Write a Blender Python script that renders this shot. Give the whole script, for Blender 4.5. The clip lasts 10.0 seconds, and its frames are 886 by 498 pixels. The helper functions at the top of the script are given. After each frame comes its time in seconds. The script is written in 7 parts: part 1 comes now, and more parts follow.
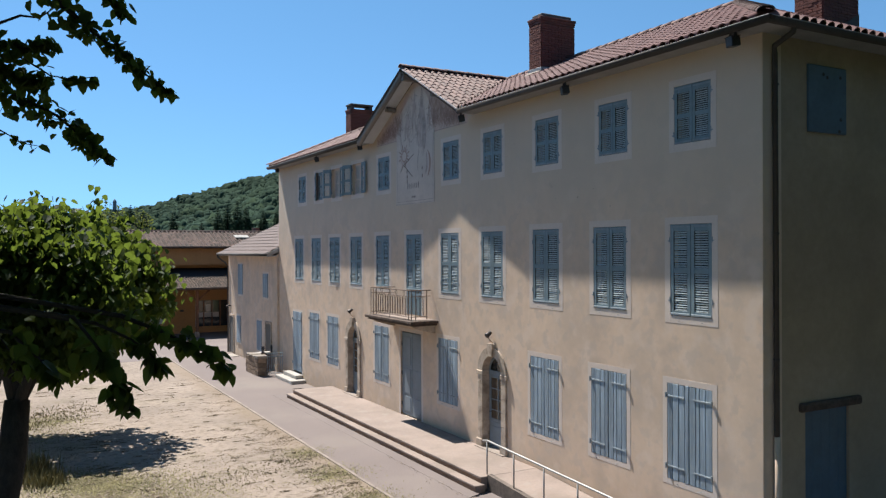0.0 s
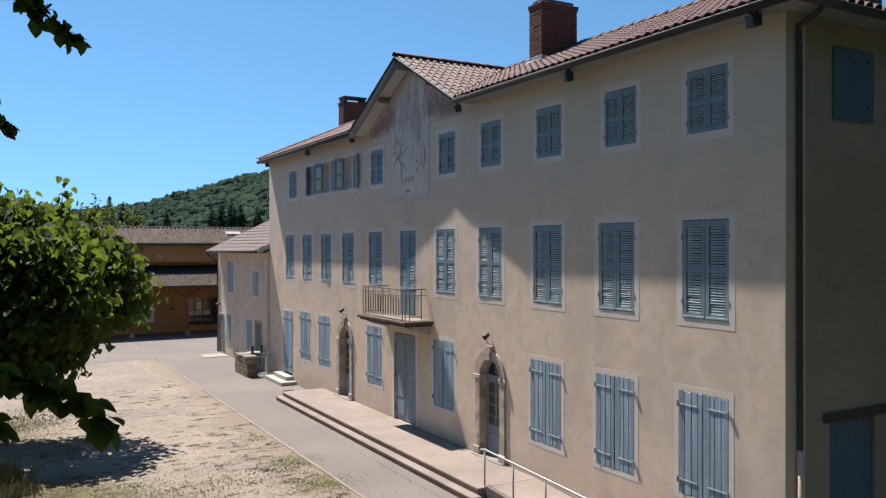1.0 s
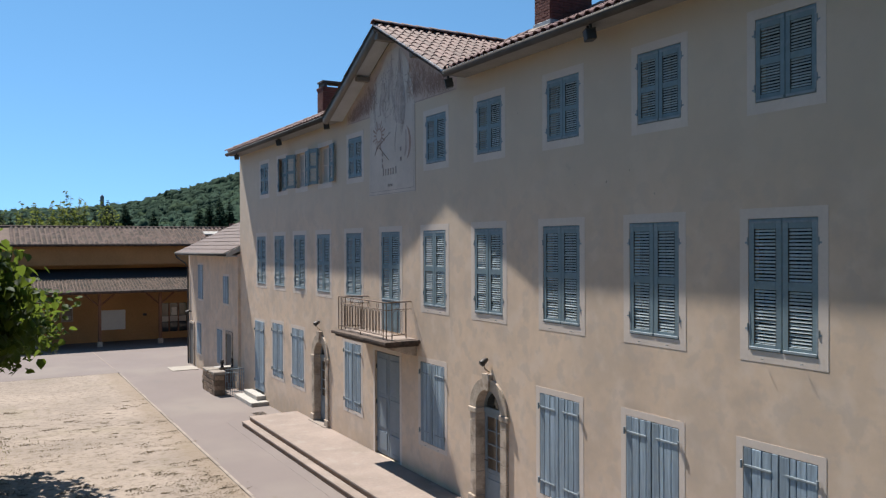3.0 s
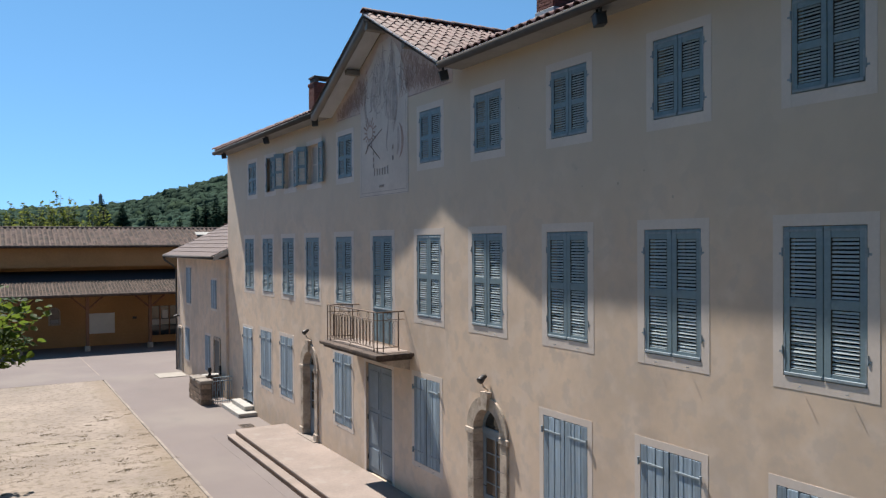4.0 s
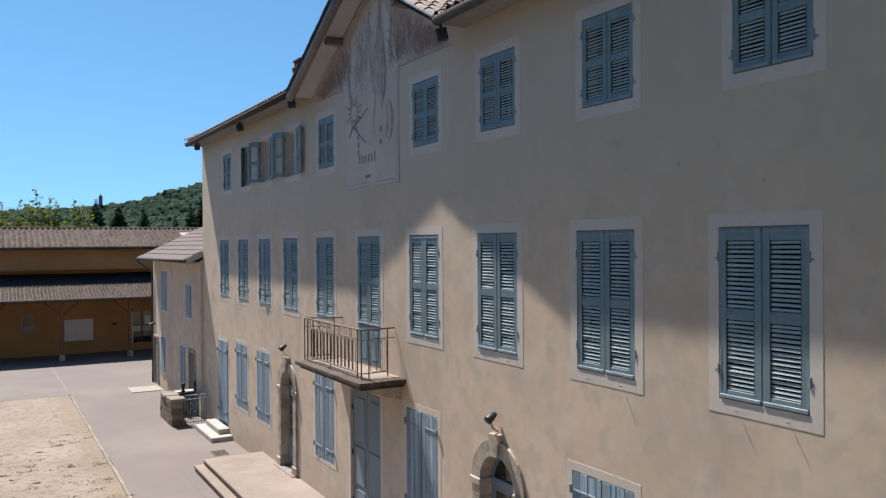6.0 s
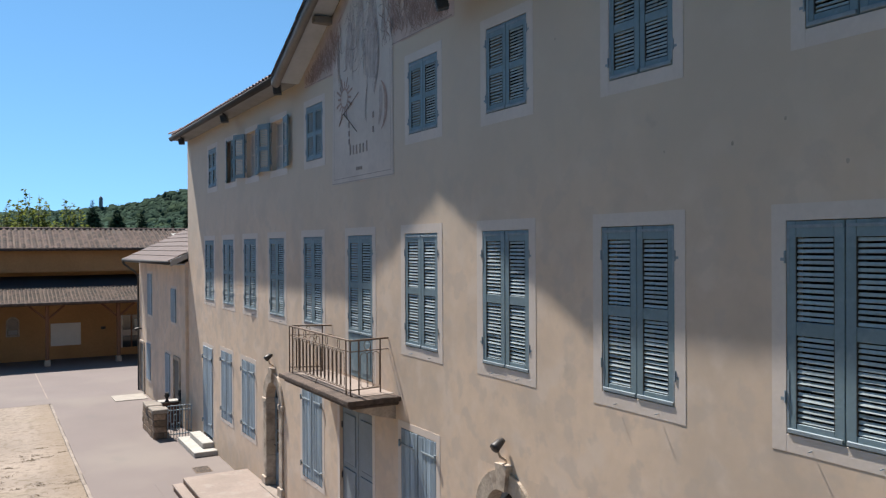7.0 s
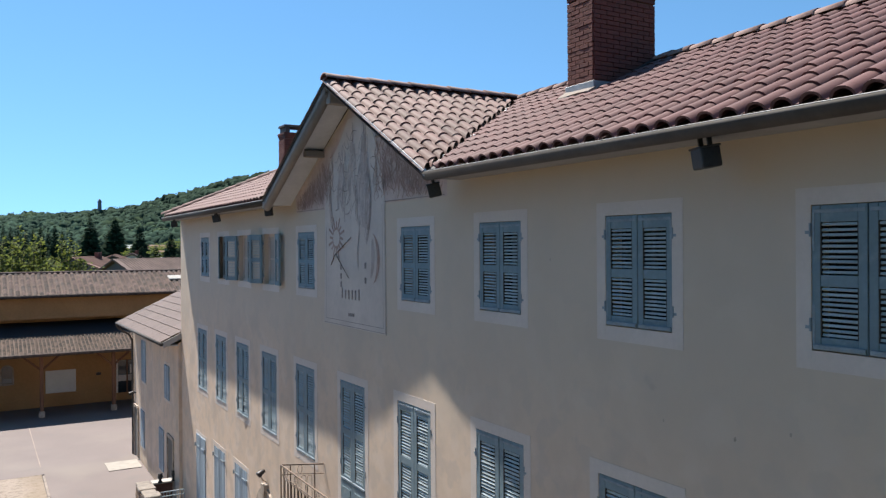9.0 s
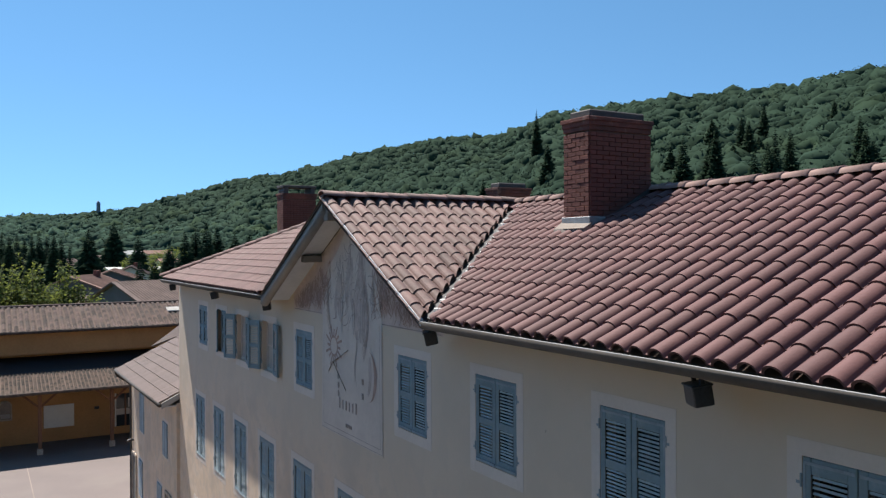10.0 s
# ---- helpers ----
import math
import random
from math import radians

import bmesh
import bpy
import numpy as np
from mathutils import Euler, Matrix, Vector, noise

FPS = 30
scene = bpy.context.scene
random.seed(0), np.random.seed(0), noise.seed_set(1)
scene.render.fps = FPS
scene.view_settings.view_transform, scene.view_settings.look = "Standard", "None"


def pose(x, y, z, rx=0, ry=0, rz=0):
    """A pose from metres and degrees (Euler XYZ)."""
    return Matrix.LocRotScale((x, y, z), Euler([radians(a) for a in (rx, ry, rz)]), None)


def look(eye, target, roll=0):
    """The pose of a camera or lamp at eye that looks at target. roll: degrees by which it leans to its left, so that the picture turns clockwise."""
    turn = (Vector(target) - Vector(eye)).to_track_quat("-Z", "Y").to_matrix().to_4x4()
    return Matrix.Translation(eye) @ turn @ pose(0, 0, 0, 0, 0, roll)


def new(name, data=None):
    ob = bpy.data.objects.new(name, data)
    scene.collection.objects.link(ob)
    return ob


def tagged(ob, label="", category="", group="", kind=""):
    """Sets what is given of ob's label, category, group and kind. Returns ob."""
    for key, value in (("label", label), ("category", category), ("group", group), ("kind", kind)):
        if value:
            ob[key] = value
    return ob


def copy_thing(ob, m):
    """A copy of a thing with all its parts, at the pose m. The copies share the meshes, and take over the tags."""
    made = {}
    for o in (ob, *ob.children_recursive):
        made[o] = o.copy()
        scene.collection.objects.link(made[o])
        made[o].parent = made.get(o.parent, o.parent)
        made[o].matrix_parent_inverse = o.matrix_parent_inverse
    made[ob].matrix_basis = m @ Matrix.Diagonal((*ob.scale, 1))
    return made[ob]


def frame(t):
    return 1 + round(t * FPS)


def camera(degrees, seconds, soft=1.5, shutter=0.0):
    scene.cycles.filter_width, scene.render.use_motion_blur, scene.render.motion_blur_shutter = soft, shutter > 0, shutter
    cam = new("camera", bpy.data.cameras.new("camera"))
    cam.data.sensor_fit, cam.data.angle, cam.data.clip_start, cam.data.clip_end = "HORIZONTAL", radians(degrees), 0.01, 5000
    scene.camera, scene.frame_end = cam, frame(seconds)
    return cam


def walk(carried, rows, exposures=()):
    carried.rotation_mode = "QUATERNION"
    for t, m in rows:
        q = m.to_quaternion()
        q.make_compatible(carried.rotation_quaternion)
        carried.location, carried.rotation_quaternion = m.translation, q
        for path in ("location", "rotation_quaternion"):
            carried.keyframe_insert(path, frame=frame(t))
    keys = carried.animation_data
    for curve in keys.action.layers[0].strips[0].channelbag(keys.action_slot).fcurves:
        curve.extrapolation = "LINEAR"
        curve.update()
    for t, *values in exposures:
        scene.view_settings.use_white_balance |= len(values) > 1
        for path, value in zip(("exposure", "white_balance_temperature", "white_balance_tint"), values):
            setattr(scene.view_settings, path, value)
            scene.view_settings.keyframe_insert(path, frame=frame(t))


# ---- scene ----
import itertools

cam = camera(58.0, 10.0, soft=1.3)
PATH = [
    (0, (-11.645, -6.641, 5.761), (-10.667, -4.896, 5.761), -0.2),
    (0.5, (-11.566, -6.491, 5.741), (-10.584, -4.749, 5.731), -0.2),
    (1, (-11.08, -5.658, 5.758), (-10.093, -3.918, 5.751), -0.1),
    (1.5, (-10.484, -4.667, 5.798), (-9.494, -2.93, 5.793), -0.1),
    (2, (-9.969, -3.81, 5.803), (-8.974, -2.075, 5.797), -0.2),
    (2.5, (-9.483, -3.034, 5.83), (-8.486, -1.3, 5.822), -0.2),
    (4, (-8.336, -1.321, 6.052), (-7.336, 0.411, 6.037), -0.3),
    (4.5, (-7.805, -0.436, 6.093), (-6.806, 1.296, 6.08), -0.3),
    (5, (-7.242, 0.511, 6.1), (-6.243, 2.243, 6.093), -0.3),
    (5.5, (-6.936, 1.017, 6.118), (-5.938, 2.75, 6.109), -0.4),
    (5.7, (-6.862, 1.142, 6.105), (-5.864, 2.875, 6.090), -0.4),
    (7, (-5.844, 2.886, 6.033), (-4.847, 4.62, 6.025), -0.3),
    (7.5, (-5.641, 3.168, 6.068), (-4.646, 4.903, 6.057), -0.3),
    (8, (-5.606, 3.199, 6.705), (-4.61, 4.934, 6.695), -0.4),
    (8.5, (-5.59, 3.175, 7.646), (-4.593, 4.908, 7.636), -0.4),
    (9, (-5.59, 3.123, 8.619), (-4.591, 4.856, 8.612), -0.4),
    (9.5, (-5.604, 3.075, 9.603), (-4.603, 4.807, 9.596), -0.4),
    (10, (-5.58, 3.053, 10.569), (-4.579, 4.784, 10.565), -0.3),
]
walk(cam, [(t, look(eye, target, roll)) for t, eye, target, roll in PATH],
     [(0, 0.92), (1, 0.91), (2, 0.91), (2.5, 0.85), (4, 0.87), (5, 0.87), (7, 0.95), (7.5, 1.06), (8, 1.06), (8.5, 1.12), (9, 1.10), (9.5, 1.03), (10, 0.90)])

# ---------------------------------------------------------------- world, sun
SUN_WAY = Vector((1.0, -4.35, -7.65)).normalized()
world = bpy.data.worlds.new("sky")
scene.world = world
world.use_nodes = True
wn = world.node_tree.nodes
sky = wn.new("ShaderNodeTexSky")
sky.sky_type = "NISHITA"
sky.sun_disc = False
sky.sun_elevation = radians(59.7)
sky.sun_rotation = radians(-12.9)
sky.altitude = 300
sky.air_density = 0.7
sky.dust_density = 0.0
sky.ozone_density = 3.0
tone = wn.new("ShaderNodeHueSaturation")
tone.inputs["Hue"].default_value = 0.486
tone.inputs["Saturation"].default_value = 1.10
# the sky is read from somewhat above its own horizon, where the air is clear
way = wn.new("ShaderNodeTexCoord")
lift = wn.new("ShaderNodeVectorMath")
lift.operation = "ADD"
lift.inputs[1].default_value = (0.0, 0.0, 0.16)
unit = wn.new("ShaderNodeVectorMath")
unit.operation = "NORMALIZE"
world.node_tree.links.new(way.outputs["Generated"], lift.inputs[0])
world.node_tree.links.new(lift.outputs[0], unit.inputs[0])
world.node_tree.links.new(unit.outputs[0], sky.inputs["Vector"])
world.node_tree.links.new(sky.outputs[0], tone.inputs["Color"])
world.node_tree.links.new(tone.outputs[0], wn["Background"].inputs[0])
wn["Background"].inputs[1].default_value = 0.106

sun = new("sun", bpy.data.lights.new("sun", "SUN"))
sun.data.energy = 5.0
sun.data.angle = radians(0.53)
sun.data.color = (1.0, 0.95, 0.87)
sun.rotation_mode = "QUATERNION"
sun.rotation_quaternion = SUN_WAY.to_track_quat("-Z", "Y")


# ---------------------------------------------------------------- materials
def surface(name, base, rough=0.8, vary=0.12, coarse=0.6, fine=14.0, bump=0.15, metal=0.0, tint=None, each=0.0,
            stretch=(1, 1, 1), island=0.0):
    """A node material: two scales of noise on the colour, fine relief, and a spread from piece to piece."""
    m = bpy.data.materials.new(name)
    m.use_nodes = True
    nt = m.node_tree
    n, l = nt.nodes, nt.links
    bsdf = n["Principled BSDF"]
    bsdf.inputs["Roughness"].default_value = rough
    bsdf.inputs["Metallic"].default_value = metal
    co = n.new("ShaderNodeTexCoord")
    mp = n.new("ShaderNodeMapping")
    mp.inputs["Scale"].default_value = stretch
    l.new(co.outputs["Object"], mp.inputs[0])
    big, small = n.new("ShaderNodeTexNoise"), n.new("ShaderNodeTexNoise")
    for t, s, d in ((big, coarse, 5), (small, fine, 6)):
        t.inputs["Scale"].default_value = s
        t.inputs["Detail"].default_value = d
        t.inputs["Roughness"].default_value = 0.6
        l.new(mp.outputs[0], t.inputs["Vector"])
    dark = [c * (1 - vary) for c in base]
    light = [min(1, c * (1 + vary)) for c in base]
    if tint:
        dark = list(tint)
    r1 = n.new("ShaderNodeValToRGB")
    r1.color_ramp.elements[0].position, r1.color_ramp.elements[1].position = 0.32, 0.68
    r1.color_ramp.elements[0].color, r1.color_ramp.elements[1].color = (*dark, 1), (*light, 1)
    l.new(big.outputs[0], r1.inputs[0])
    r2 = n.new("ShaderNodeMapRange")
    r2.inputs["From Min"].default_value, r2.inputs["From Max"].default_value = 0.25, 0.75
    r2.inputs["To Min"].default_value, r2.inputs["To Max"].default_value = 1 - vary * 0.7, 1 + vary * 0.7
    l.new(small.outputs[0], r2.inputs[0])
    mul = n.new("ShaderNodeVectorMath")
    mul.operation = "SCALE"
    l.new(r1.outputs[0], mul.inputs[0])
    l.new(r2.outputs[0], mul.inputs["Scale"])
    colour = mul.outputs[0]
    for amount, source in ((each, "object"), (island, "island")):
        if amount:
            if source == "object":
                info = n.new("ShaderNodeObjectInfo").outputs["Random"]
            else:
                info = n.new("ShaderNodeNewGeometry").outputs["Random Per Island"]
            r3 = n.new("ShaderNodeMapRange")
            r3.inputs["To Min"].default_value, r3.inputs["To Max"].default_value = 1 - amount, 1 + amount
            l.new(info, r3.inputs[0])
            m2 = n.new("ShaderNodeVectorMath")
            m2.operation = "SCALE"
            l.new(colour, m2.inputs[0])
            l.new(r3.outputs[0], m2.inputs["Scale"])
            colour = m2.outputs[0]
    l.new(colour, bsdf.inputs["Base Color"])
    if bump:
        b = n.new("ShaderNodeBump")
        b.inputs["Strength"].default_value = bump
        b.inputs["Distance"].default_value = 0.02
        l.new(small.outputs[0], b.inputs["Height"])
        l.new(b.outputs[0], bsdf.inputs["Normal"])
    return m


def mixed(m, other, scale, low, high, axis=None, lo=0.0, hi=1.0, spread=0.0):
    """Blends a second colour into m's base colour, by a noise of its own or along one axis of the place."""
    nt = m.node_tree
    n, l = nt.nodes, nt.links
    bsdf = n["Principled BSDF"]
    old = bsdf.inputs["Base Color"].links[0].from_socket
    co = n.new("ShaderNodeTexCoord")
    t = n.new("ShaderNodeTexNoise")
    t.inputs["Scale"].default_value = scale
    t.inputs["Detail"].default_value = 6
    l.new(co.outputs["Object"], t.inputs["Vector"])
    value = t.outputs[0]
    if axis is not None:
        sep = n.new("ShaderNodeSeparateXYZ")
        l.new(co.outputs["Object"], sep.inputs[0])
        ma = n.new("ShaderNodeMath")
        ma.operation = "MULTIPLY_ADD"
        l.new(value, ma.inputs[0])
        ma.inputs[1].default_value = spread
        l.new(sep.outputs[axis], ma.inputs[2])
        value = ma.outputs[0]
    mr = n.new("ShaderNodeMapRange")
    mr.interpolation_type = "SMOOTHSTEP"
    mr.inputs["From Min"].default_value, mr.inputs["From Max"].default_value = low, high
    mr.inputs["To Min"].default_value, mr.inputs["To Max"].default_value = lo, hi
    l.new(value, mr.inputs[0])
    mx = n.new("ShaderNodeMix")
    mx.data_type = "RGBA"
    l.new(mr.outputs[0], mx.inputs["Factor"])
    l.new(old, mx.inputs["A"])
    mx.inputs["B"].default_value = (*other, 1)
    l.new(mx.outputs["Result"], bsdf.inputs["Base Color"])
    return m


def undulate(m, scale=1.6, distance=0.05, strength=0.35):
    """Trowel marks: a slow relief under the fine one."""
    n, l = m.node_tree.nodes, m.node_tree.links
    co, t, b = n.new("ShaderNodeTexCoord"), n.new("ShaderNodeTexNoise"), n.new("ShaderNodeBump")
    t.inputs["Scale"].default_value = scale
    t.inputs["Detail"].default_value = 3
    l.new(co.outputs["Object"], t.inputs["Vector"])
    l.new(t.outputs[0], b.inputs["Height"])
    b.inputs["Strength"].default_value, b.inputs["Distance"].default_value = strength, distance
    bsdf = n["Principled BSDF"]
    l.new(bsdf.inputs["Normal"].links[0].from_socket, b.inputs["Normal"])
    l.new(b.outputs[0], bsdf.inputs["Normal"])


def leafy(name, base, light, seep=0.25):
    m = surface(name, base, 0.75, 0.25, 0.8, 9, 0, island=0.35)
    m.node_tree.nodes["Principled BSDF"].inputs["Specular IOR Level"].default_value = 0.12
    nt = m.node_tree
    n, l = nt.nodes, nt.links
    bsdf = n["Principled BSDF"]
    tr = n.new("ShaderNodeBsdfTranslucent")
    tr.inputs[0].default_value = (*light, 1)
    mx = n.new("ShaderNodeMixShader")
    mx.inputs[0].default_value = seep
    l.new(bsdf.outputs[0], mx.inputs[1])
    l.new(tr.outputs[0], mx.inputs[2])
    l.new(mx.outputs[0], n["Material Output"].inputs[0])
    return m


PLASTER = surface("lime_plaster", (0.65, 0.497, 0.380), 0.9, 0.08, 0.35, 5, 0.10)
mixed(PLASTER, (0.48, 0.385, 0.31), 0.55, 0.45, 0.68, hi=0.5)
mixed(PLASTER, (0.69, 0.565, 0.475), 1.9, 0.48, 0.66, hi=0.5)
mixed(PLASTER, (0.43, 0.345, 0.285), 0.9, 0.52, 0.70, hi=0.55)
mixed(PLASTER, (0.50, 0.41, 0.345), 2.8, 0.50, 0.62, hi=0.5)
mixed(PLASTER, (0.56, 0.43, 0.27), 1.3, 9.05, 9.85, axis=2, spread=0.7, hi=0.7)
# tints the upper wall to the hue of the eave's shade on it
mixed(PLASTER, (0.57, 0.47, 0.372), 0.8, 5.9, 8.4, axis=2, spread=1.4, hi=0.75)
mixed(PLASTER, (0.40, 0.30, 0.205), 2.2, 1.45, 0.55, axis=2, spread=0.9, hi=0.5)
mixed(PLASTER, (0.30, 0.255, 0.215), 1.4, 0.70, 0.78, hi=0.30)
undulate(PLASTER, 1.1, 0.05, 0.10)
# darker copy of the plaster: the end wall's shade is in the colour
SHADED_PLASTER = surface("shaded_plaster", (0.345, 0.272, 0.20), 0.9, 0.12, 0.5, 7, 0.15)
SURROUND = surface("painted_surround", (0.635, 0.545, 0.487), 0.85, 0.06, 1.5, 18, 0.08)
mixed(SURROUND, (0.56, 0.48, 0.43), 3.0, 0.52, 0.72, hi=0.5)
STONE = surface("dressed_limestone", (0.42, 0.345, 0.28), 0.85, 0.25, 2.5, 25, 0.3, each=0.07)
mixed(STONE, (0.20, 0.15, 0.115), 3.0, 0.52, 0.7, hi=0.7)
BLUE = surface("blue_paint", (0.168, 0.236, 0.272), 0.6, 0.10, 2.0, 20, 0.08, each=0.06)
mixed(BLUE, (0.33, 0.37, 0.40), 5.0, 0.53, 0.75, hi=0.45)
mixed(BLUE, (0.115, 0.165, 0.205), 9.0, 0.55, 0.70, hi=0.45)
SLAT = surface("weathered_slats", (0.36, 0.41, 0.425), 0.65, 0.16, 2.0, 20, 0.1, each=0.12)
mixed(SLAT, (0.54, 0.57, 0.55), 6.0, 0.55, 0.72, hi=0.5)
SHUTTER_SHADE = surface("shutter_shade", (0.05, 0.045, 0.04), 0.7, 0.15, 3, 20, 0.05)
DOOR_BLUE = surface("grey_blue_paint", (0.185, 0.225, 0.265), 0.6, 0.10, 2.0, 20, 0.08, each=0.05)
BLUE_BOARD = surface("faded_blue_boards", (0.235, 0.30, 0.365), 0.7, 0.36, 1.5, 9, 0.35, each=0.13, stretch=(3, 3, 0.2))
mixed(BLUE_BOARD, (0.36, 0.39, 0.42), 4.0, 0.5, 0.7, hi=0.25)
# darker copy of the blue paint, carrying the end wall's shade
BLUE_SHADE = surface("shaded_blue_paint", (0.072, 0.12, 0.175), 0.6, 0.12, 2.0, 12, 0.1)
IRON_PALE = surface("painted_strap_iron", (0.25, 0.295, 0.33), 0.7, 0.15, 8, 40, 0.1, metal=0.2)
SHADED_STRIP = surface("shaded_strip", (0.016, 0.018, 0.022), 0.65, 0.15, 0.6, 6, 0.02)
DARK_IRON = surface("dark_iron", (0.045, 0.043, 0.045), 0.5, 0.2, 8, 40, 0.1, metal=0.4)
RUST_IRON = surface("rusty_wrought_iron", (0.15, 0.105, 0.078), 0.65, 0.25, 10, 60, 0.2, metal=0.3)
OLD_STONE = surface("blackened_stone", (0.080, 0.056, 0.045), 0.9, 0.45, 5.0, 25, 0.6)
PALE_PANE = surface("pale_pane", (0.40, 0.365, 0.335), 0.3, 0.12, 2.0, 9, 0.0)
DOOR_GLASS = surface("brown_door_glass", (0.10, 0.075, 0.058), 0.12, 0.35, 1.6, 5, 0.0)
DARK_GLASS = surface("window_glass", (0.02, 0.025, 0.03), 0.06, 0.05, 1, 3, 0.0)
ROOM_DARK = surface("room_lining", (0.13, 0.122, 0.112), 0.9, 0.1, 1, 5, 0)
TILE = surface("clay_roof_tile", (0.114, 0.048, 0.045), 0.75, 0.14, 1.2, 16, 0.2, each=0.15)
TILE_FIELD = surface("clay_tile_field", (0.114, 0.048, 0.045), 0.75, 0.14, 1.2, 16, 0.2, island=0.15)
GABLE_TILE = surface("pale_clay_tile", (0.150, 0.086, 0.075), 0.75, 0.24, 3.5, 22, 0.25, each=0.24)
for m in (TILE, TILE_FIELD, GABLE_TILE):
    mixed(m, (0.155, 0.105, 0.088), 2.4, 0.54, 0.72, hi=0.35)
RIDGE_TILE = surface("pale_ridge_tile", (0.27, 0.165, 0.14), 0.8, 0.15, 2, 16, 0.2, each=0.08)
OLD_TILE = surface("weathered_tile", (0.078, 0.049, 0.041), 0.9, 0.3, 1.5, 10, 0.2, island=0.62)
LEAN_TILE = surface("brown_small_tile", (0.046, 0.029, 0.021), 0.9, 0.3, 1.5, 10, 0.2, island=0.75)
mixed(OLD_TILE, (0.07, 0.058, 0.05), 1.1, 0.5, 0.72, hi=0.7)
DECK = surface("roof_underlay", (0.10, 0.065, 0.05), 0.9, 0.2, 2, 10, 0)
ANNEX_TILE = surface("flat_clay_tile", (0.098, 0.066, 0.058), 0.8, 0.16, 1.5, 12, 0.15, island=0.12, each=0.12)
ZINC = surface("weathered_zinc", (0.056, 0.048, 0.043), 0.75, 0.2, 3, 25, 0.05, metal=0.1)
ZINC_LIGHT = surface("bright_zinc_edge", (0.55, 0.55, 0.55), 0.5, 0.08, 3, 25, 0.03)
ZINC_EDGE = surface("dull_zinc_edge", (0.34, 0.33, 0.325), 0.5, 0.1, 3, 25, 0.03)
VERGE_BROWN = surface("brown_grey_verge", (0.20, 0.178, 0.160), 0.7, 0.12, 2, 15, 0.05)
# eave copy of the soffit paint, darkened to stand in for shade
EAVE_SOFFIT = surface("shaded_eave_soffit", (0.23, 0.225, 0.22), 0.8, 0.1, 2, 15, 0.05)
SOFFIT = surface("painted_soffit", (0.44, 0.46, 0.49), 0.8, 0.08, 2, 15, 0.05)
BRICK = surface("red_brick", (0.165, 0.055, 0.042), 0.9, 0.25, 4, 40, 0.3, each=0.16)
mixed(BRICK, (0.055, 0.028, 0.026), 1.4, 0.42, 0.60, hi=0.8)
mixed(BRICK, (0.24, 0.15, 0.12), 3.2, 0.60, 0.70, hi=0.6)
MORTAR = surface("brick_mortar", (0.145, 0.078, 0.062), 0.95, 0.2, 4, 40, 0.2)
BLACK_CAP = surface("sooty_cap", (0.06, 0.055, 0.055), 0.8, 0.3, 4, 30, 0.2)
LEAD = surface("lead_flashing", (0.27, 0.28, 0.29), 0.5, 0.2, 4, 20, 0.1, metal=0.3)
CEMENT = surface("pale_cement", (0.36, 0.34, 0.315), 0.9, 0.15, 6, 40, 0.2)
CONCRETE = surface("terrace_concrete", (0.240, 0.190, 0.165), 0.9, 0.14, 0.8, 14, 0.15)
mixed(CONCRETE, (0.18, 0.145, 0.12), 0.9, 0.48, 0.70, hi=0.6)
mixed(CONCRETE, (0.27, 0.235, 0.21), 2.6, 0.55, 0.68, hi=0.5)
# brown riser strips, darker than the treads to stand in for shade
RISER_SHADE = surface("shaded_step_riser", (0.21, 0.135, 0.092), 0.9, 0.2, 2.0, 20, 0.2)
ASPHALT = surface("grey_asphalt", (0.158, 0.129, 0.122), 0.92, 0.06, 0.35, 30, 0.2)
mixed(ASPHALT, (0.19, 0.161, 0.144), 0.25, 0.45, 0.7, hi=0.8)
mixed(ASPHALT, (0.135, 0.122, 0.115), 0.9, 0.6, 0.78, hi=0.5)
GRAVEL = surface("sandy_gravel", (0.238, 0.193, 0.160), 0.95, 0.20, 0.35, 12, 1.0)
mixed(GRAVEL, (0.17, 0.135, 0.10), 2.6, 0.55, 0.68, hi=0.6)
mixed(GRAVEL, (0.145, 0.125, 0.07), 0.45, 0.56, 0.68, hi=0.3)
mixed(GRAVEL, (0.13, 0.10, 0.07), 5.0, 0.53, 0.61, hi=0.55)
mixed(GRAVEL, (0.19, 0.142, 0.10), 1.6, -4.35, -3.3, axis=0, spread=0.9, hi=0.6)
KERB = surface("stone_kerb", (0.225, 0.186, 0.16), 0.9, 0.15, 3, 25, 0.2, each=0.12)
OCHRE = surface("ochre_render", (0.40, 0.213, 0.088), 0.9, 0.1, 0.5, 8, 0.1)
BARN_WOOD = surface("brown_timber", (0.17, 0.075, 0.04), 0.8, 0.2, 2, 20, 0.15, stretch=(4, 4, 0.6))
WHITE_BOARD = surface("white_board", (0.66, 0.64, 0.60), 0.7, 0.05, 2, 12, 0.03)
DIAL = surface("sundial_plaster", (0.60, 0.51, 0.45), 0.9, 0.08, 0.9, 9, 0.08)
mixed(DIAL, (0.52, 0.435, 0.39), 1.6, 0.5, 0.72, hi=0.6)
FRIEZE = surface("painted_frieze", (0.56, 0.43, 0.37), 0.9, 0.1, 1.5, 9, 0.08)
mixed(FRIEZE, (0.50, 0.37, 0.32), 5.5, 0.47, 0.58, hi=0.6)
DRAWN_SOFT = surface("faint_grey_wash", (0.46, 0.375, 0.335), 0.9, 0.2, 4, 20, 0)
DRAWN = surface("faded_brown_paint", (0.33, 0.265, 0.24), 0.9, 0.2, 4, 20, 0)
DRAWN_RED = surface("faded_red_paint", (0.37, 0.25, 0.21), 0.9, 0.2, 4, 20, 0)
